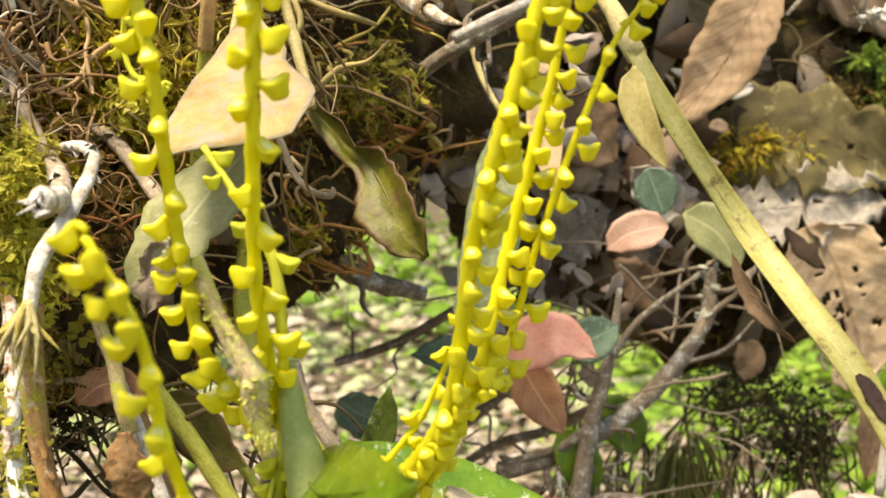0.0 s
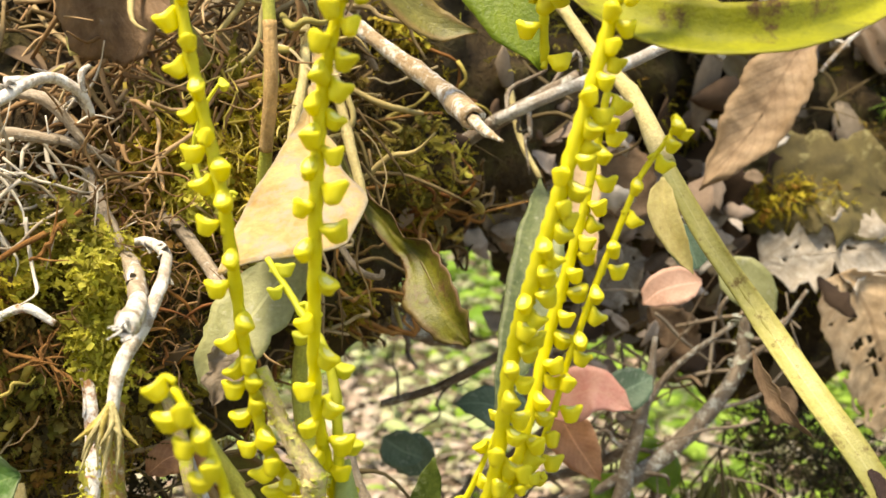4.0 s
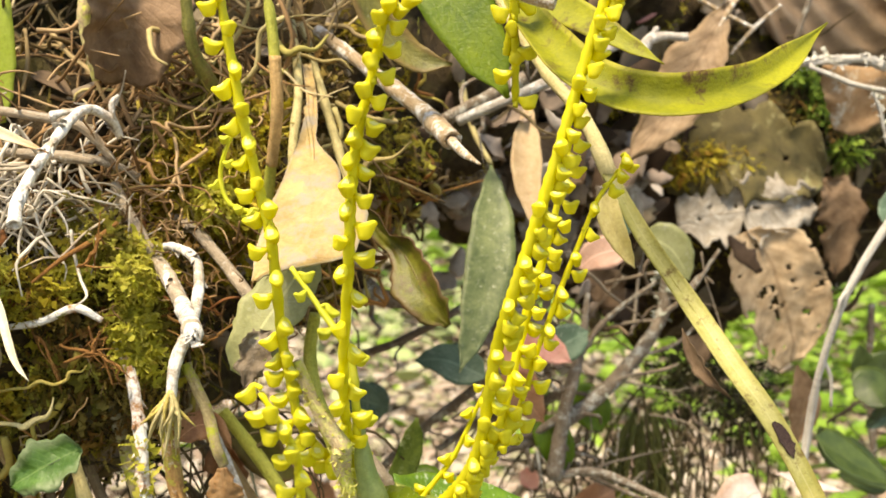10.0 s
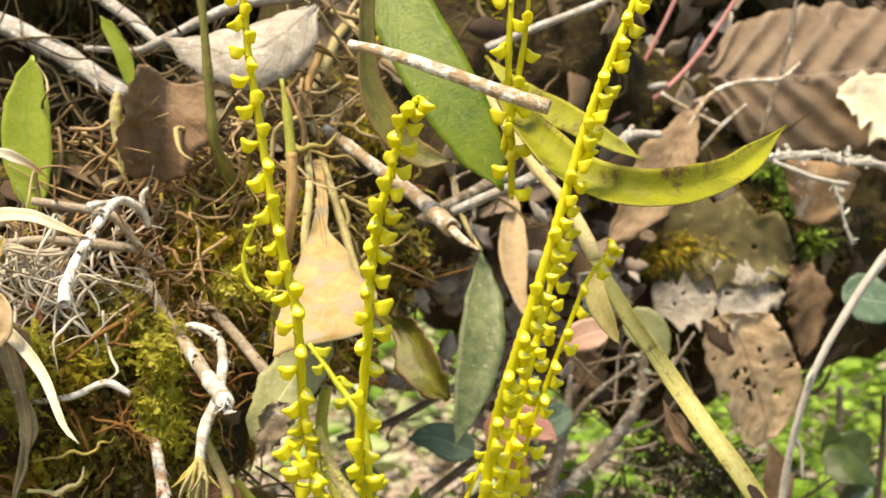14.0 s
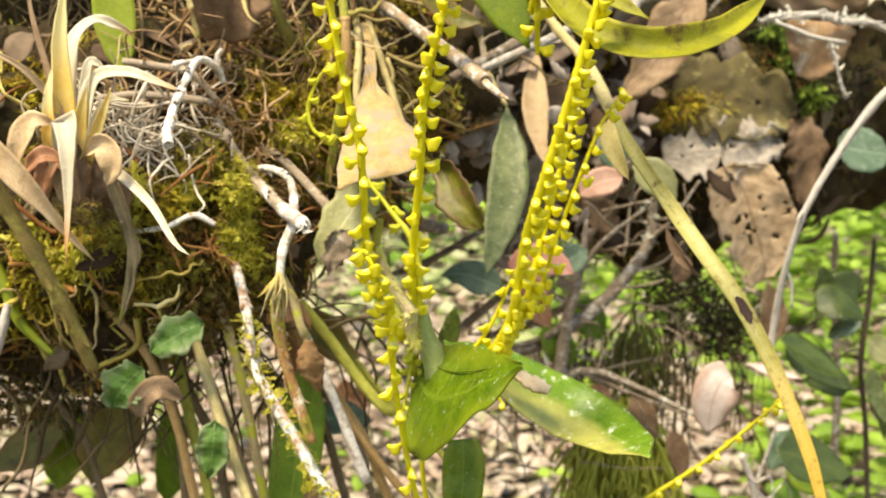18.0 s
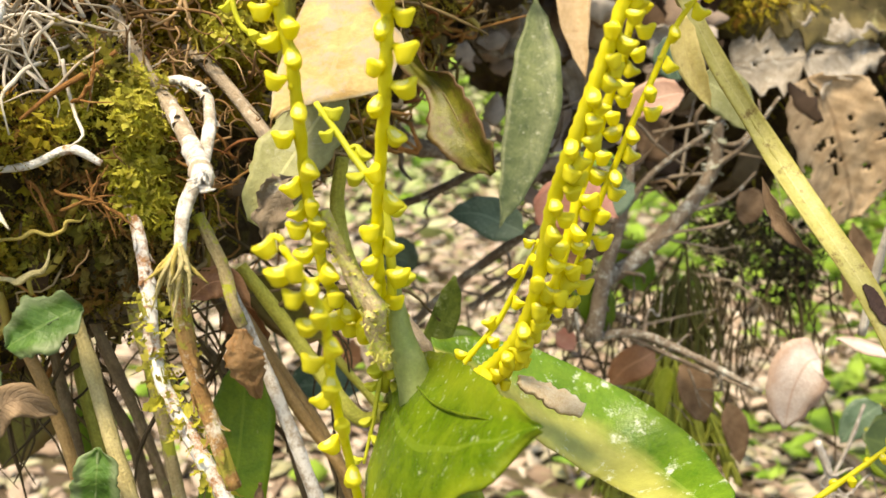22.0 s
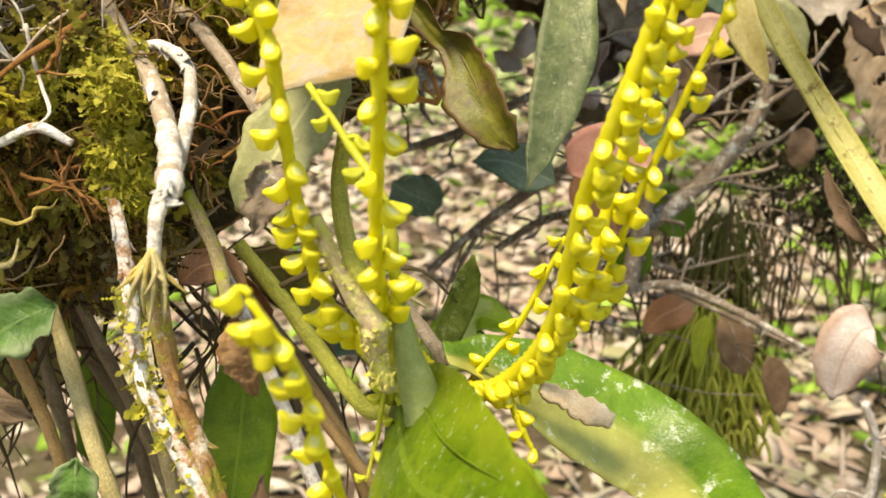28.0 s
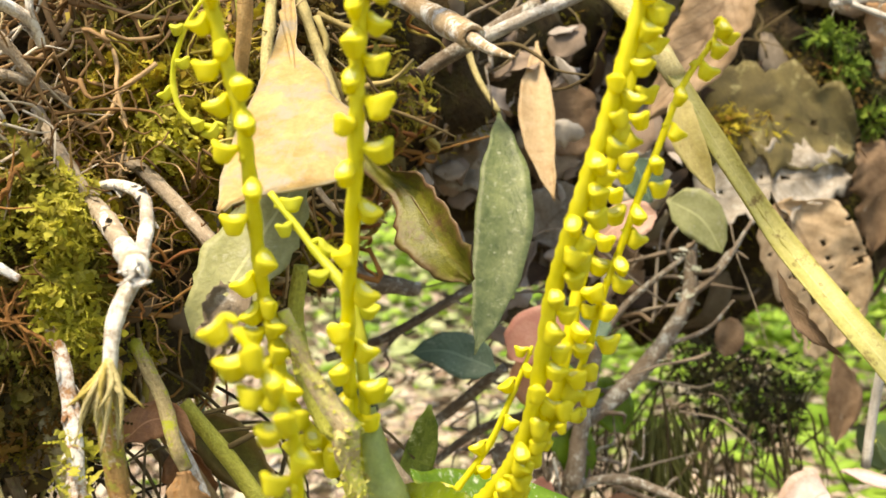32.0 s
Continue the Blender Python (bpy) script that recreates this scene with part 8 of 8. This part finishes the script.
brom_leaf([(-0.1360, 0.2075, 0.8060), (-0.1340, 0.2070, 0.8200), (-0.1315, 0.2070, 0.8300)], 0.0056, M_GOLD, "short golden inner leaf", face=(.2, -1, .1))
brom_leaf([(-0.1420, 0.2060, 0.8180), (-0.1480, 0.2030, 0.8190), (-0.1520, 0.2020, 0.8110), (-0.1540, 0.2030, 0.8040)], 0.0085, M_DRYTAN, "broad dry tan outer leaf", face=(-.3, -1, .5), shape="lance", wave=.1)
brom_leaf([(-0.1380, 0.2010, 0.8065), (-0.1440, 0.1980, 0.8090), (-0.1510, 0.1980, 0.8020)], 0.0058, M_ORANGE, "orange-brown dry bract", face=(0, -1, .6), shape="lance", wave=.2)
brom_leaf([(-0.1330, 0.2040, 0.8080), (-0.1260, 0.2000, 0.8120), (-0.1230, 0.1990, 0.8050), (-0.1255, 0.2000, 0.7990)], 0.0080, M_DRYTAN, "pinkish dry bract bent down", face=(0, -1, .3), shape="lance", wave=.18)
brom_leaf([(-0.1250, 0.2090, 0.8030), (-0.1170, 0.2000, 0.7990), (-0.1080, 0.1860, 0.7940), (-0.0990, 0.1680, 0.7870), (-0.0930, 0.1580, 0.7850)], 0.0036, M_WHITELEAF, "long bleached leaf hanging down", face=(-.3, -1, .5))
brom_leaf([(-0.1680, 0.1920, 0.8230), (-0.1580, 0.1900, 0.8130), (-0.1490, 0.1900, 0.8020), (-0.1440, 0.1920, 0.7950), (-0.1380, 0.1960, 0.7850), (-0.1310, 0.2000, 0.7750)], 0.0078, M_DRYTAN, "long tan leaf sweeping down", face=(.2, -1, .5), shape=[.6, .9, 1, .8, .5, .3, .05])
brom_leaf([(-0.1270, 0.2150, 0.7980), (-0.1220, 0.2130, 0.7810), (-0.1220, 0.2130, 0.7660), (-0.1270, 0.2130, 0.7500)], 0.0046, M_LICHLEAF, "dangling strip of lichened leaf", face=(0, -1, .1), shape=[.8, 1, .9, .7, .5, .3, .05], wave=.25, ragged=.4)
rnd = random.Random(19)
for k in range(15):
    a = rnd.uniform(0, 6.28)
    out = Vector((math.cos(a), 0.5 * math.sin(a) - 0.4, 0)) * rnd.uniform(0.005, 0.010)
    brom_leaf([HEART + Vector((0, 0, -0.002)), HEART + out * 0.7 + Vector((0, 0, 0.002)), HEART + out * 1.2 + Vector((0, 0, -0.006)), HEART + out * 1.3 + Vector((0, 0, -0.014))], rnd.uniform(0.005, 0.009), rnd.choice((M_BROWN, M_ORANGE, M_DRYTAN, M_DEADTAN)), "withered outer bract", wave=0.3, shape="lance", ragged=0.3)

# ---- hanging clubmoss under the log ----
def needles(at, size, count, label, seed, material, r=0.0011, fork=True):
    """Hanging shoots that fan out and fork into blunt fingers."""
    rnd = random.Random(seed)
    e = thing("hanging_clubmoss", at, label, "clubmoss", "hanging clubmoss")
    for _ in range(count):
        a, k = rnd.uniform(0, 6.28), math.sqrt(rnd.random())
        out = Vector((math.cos(a) * k * size[0], math.sin(a) * k * size[1], 0))
        L = size[2] * rnd.uniform(0.55, 1.1) * (1.0 - 0.35 * k * k)
        p = Vector(at) + out * 0.35 + Vector((0, 0, rnd.uniform(-0.25, 0.15) * size[2]))
        knee = p + out * 0.4 + Vector((rnd.gauss(0, .002), 0, -0.35 * L))
        end = knee + out * 0.3 + Vector((rnd.gauss(0, .003), rnd.gauss(0, .002), -0.45 * L))
        bm = bmesh.new()
        tube_into(bm, [p, knee, end], [r * .6, r * .9, r], n=6, seg=5, lump=.15)
        for sgn in ((-1, 1) if fork else (0,)):
            tip = end + out * 0.1 + Vector((sgn * rnd.uniform(.001, .004), rnd.gauss(0, .002), -0.25 * L))
            tube_into(bm, [end, (end + tip) * 0.5 + Vector((sgn * .0008, 0, 0)), tip], [r * .9, r, r * .7], n=5, seg=5, lump=.15)
        part("shoot", bm, material, e)


needles((0.1110, 0.5050, 0.6080), (0.036, 0.026, 0.078), 170, "tuft of forked green clubmoss shoots hanging under the log", 41, M_NEEDLE)
needles((0.1190, 0.5200, 0.6560), (0.022, 0.016, 0.062), 70, "dark thin stems of the clubmoss hanging from the log", 42, M_NEEDLED, 0.0007, False)
needles((0.1270, 0.5000, 0.5900), (0.022, 0.016, 0.050), 40, "olive clubmoss shoots hanging low", 43, M_NEEDLE)

# ---- the ground far below ----
bm = bmesh.new()
G = 90
span = lambda k: math.copysign(abs(2 * k / G - 1) ** 3 * 600, 2 * k / G - 1)
hill = lambda x, y: 0.05 * noise.noise(Vector((x * 0.9, y * 0.9, 3))) + 0.015 * noise.noise(Vector((x * 4, y * 4, 1)))
grid = [[bm.verts.new((span(i), span(j) + 2.0, hill(span(i), span(j) + 2.0))) for i in range(G + 1)] for j in range(G + 1)]
for j in range(G):
    for i in range(G):
        bm.faces.new((grid[j][i], grid[j][i + 1], grid[j + 1][i + 1], grid[j + 1][i]))
ground = part("ground", bm, M_SOIL)
tagged(ground, "brown forest floor with leaf litter", "ground", kind="structure")


def drift(x, y, box, clumped):
    """How thickly things lie: thinning out towards the rim of the box, in clumps where asked."""
    mid, half = ((box[0] + box[1]) / 2, (box[2] + box[3]) / 2), ((box[1] - box[0]) / 2, (box[3] - box[2]) / 2)
    r = math.hypot((x - mid[0]) / half[0], (y - mid[1]) / half[1])
    n = noise.noise(Vector((x * 1.7, y * 1.7, 7))) + 0.5 * noise.noise(Vector((x * 5, y * 5, 2)))
    return min(1.0, max(0.0, (0.93 - r) * 3 + 0.7 * n)) * (1.0 if not clumped else min(1.0, max(0.05, 0.5 + clumped * n)))


def litter(name, label, material, count, box, size, seed, shape="ovate", tilt=0.5, category="litter", lift=0.01, clumped=0.0):
    rnd = random.Random(seed)
    bm = bmesh.new()
    for _ in range(count):
        x, y = rnd.uniform(box[0], box[1]), rnd.uniform(box[2], box[3])
        while drift(x, y, box, clumped) < rnd.random():
            x, y = rnd.uniform(box[0], box[1]), rnd.uniform(box[2], box[3])
        z = hill(x, y) + rnd.uniform(0.004, lift)
        a = rnd.uniform(0, 2 * math.pi)
        L = size * rnd.uniform(0.5, 1.5)
        d = Vector((math.cos(a), math.sin(a), rnd.uniform(-0.25, 0.25)))
        f = (rnd.gauss(0, tilt), rnd.gauss(0, tilt), 1)
        p = Vector((x, y, z))
        blade_into(bm, [p, p + d * L * 0.5 + Vector((0, 0, L * rnd.uniform(0, 0.2))), p + d * L], L * rnd.uniform(0.22, 0.66), shape=shape, face=f, cup=rnd.uniform(-0.5, 0.5), nu=2, nv=3, thick=0.0008, seed=rnd.random())
    ob = part(name, bm, material)
    tagged(ob, label, category, kind="stuff")


litter("leaf_litter", "pale and brown dead leaves on the forest floor", M_LITTER, 15500, (-2.1, 2.3, 0.0, 4.4), 0.044, 51)
litter("ground_herbs", "low green herbs on the forest floor", M_HERB, 6500, (0.10, 3.6, 0.7, 4.4), 0.05, 52, "round", 0.9, "herbs", 0.32, 0.8)
litter("ground_herbs", "scattered green seedlings among the litter", M_HERB, 520, (-2.4, 1.2, 0.4, 4.0), 0.04, 53, "round", 0.8, "herbs", 0.06, 1.0)
rnd = random.Random(61)
bm = bmesh.new()
for _ in range(620):
    x, y = rnd.gauss(0.1, 1.1), rnd.gauss(1.9, 1.0)
    p = Vector((x, y, hill(x, y) + 0.01))
    a = rnd.uniform(0, 6.28)
    d = Vector((math.cos(a), math.sin(a), rnd.uniform(-.05, .1))) * rnd.uniform(0.05, 0.2)
    tube_into(bm, [p, p + d * 0.5 + Vector((0, 0, rnd.uniform(0, .02))), p + d], [.003, .0026, .0015], n=6, seg=5)
tagged(part("fallen_twigs", bm, M_LITTER), "thin dead twigs on the forest floor", "twigs", kind="stuff")


def scraps(name, label, material, count, span, arc, size, seed, at):
    """Rotting leaf pieces lodged in the moss."""
    rnd = random.Random(seed)
    bm = bmesh.new()
    for _ in range(count):
        p, d = at(rnd.uniform(*span), rnd.uniform(*arc))
        w = Vector((rnd.gauss(0, 1), rnd.gauss(0, 1), rnd.gauss(0, 1)))
        g = (w - d * w.dot(d)).normalized()
        L = size * rnd.uniform(0.5, 1.6)
        q = p + d * rnd.uniform(0.001, 0.006)
        blade_into(bm, [q, q + g * L * 0.5 + d * L * rnd.uniform(0, 0.2), q + g * L], L * rnd.uniform(0.3, 0.7), shape="ovate", face=d + w * 0.25, cup=rnd.uniform(-.6, .6), wave=.1, ragged=.3, nu=4, nv=7, seed=rnd.random() * 9)
    tagged(part(name, bm, material), label, "litter", kind="stuff")


scraps("leaf_scraps", "rotting brown leaf scraps on the far part of the log", M_SCRAP, 110, (0.50, 0.80), (-1.2, 1.2), 0.030, 71, log_point)
scraps("leaf_scraps", "dark leaf scraps on the earth bank", M_SCRAP, 170, (0.36, 0.66), (-1.2, 0.3), 0.035, 72, bank_point)
scraps("leaf_scraps", "small brown leaf scraps in the moss of the log", M_SCRAP, 120, (0.16, 0.46), (-1.0, 1.4), 0.012, 73, log_point)
litter("leaf_litter", "dead leaves on the far forest floor", M_LITTER, 5200, (-4.5, 5.0, 2.6, 9.5), 0.10, 54)
litter("ground_herbs", "green plants on the far forest floor", M_HERB, 3600, (-4.0, 5.0, 2.6, 9.0), 0.09, 55, "round", 0.9, "herbs", 0.3, 1.0)
litter("ground_grass", "pale green grass and moss among the far litter", M_PALEHERB, 3600, (-2.6, 1.8, 2.2, 7.5), 0.075, 56, "lance", 0.9, "grass", 0.07, 1.0)
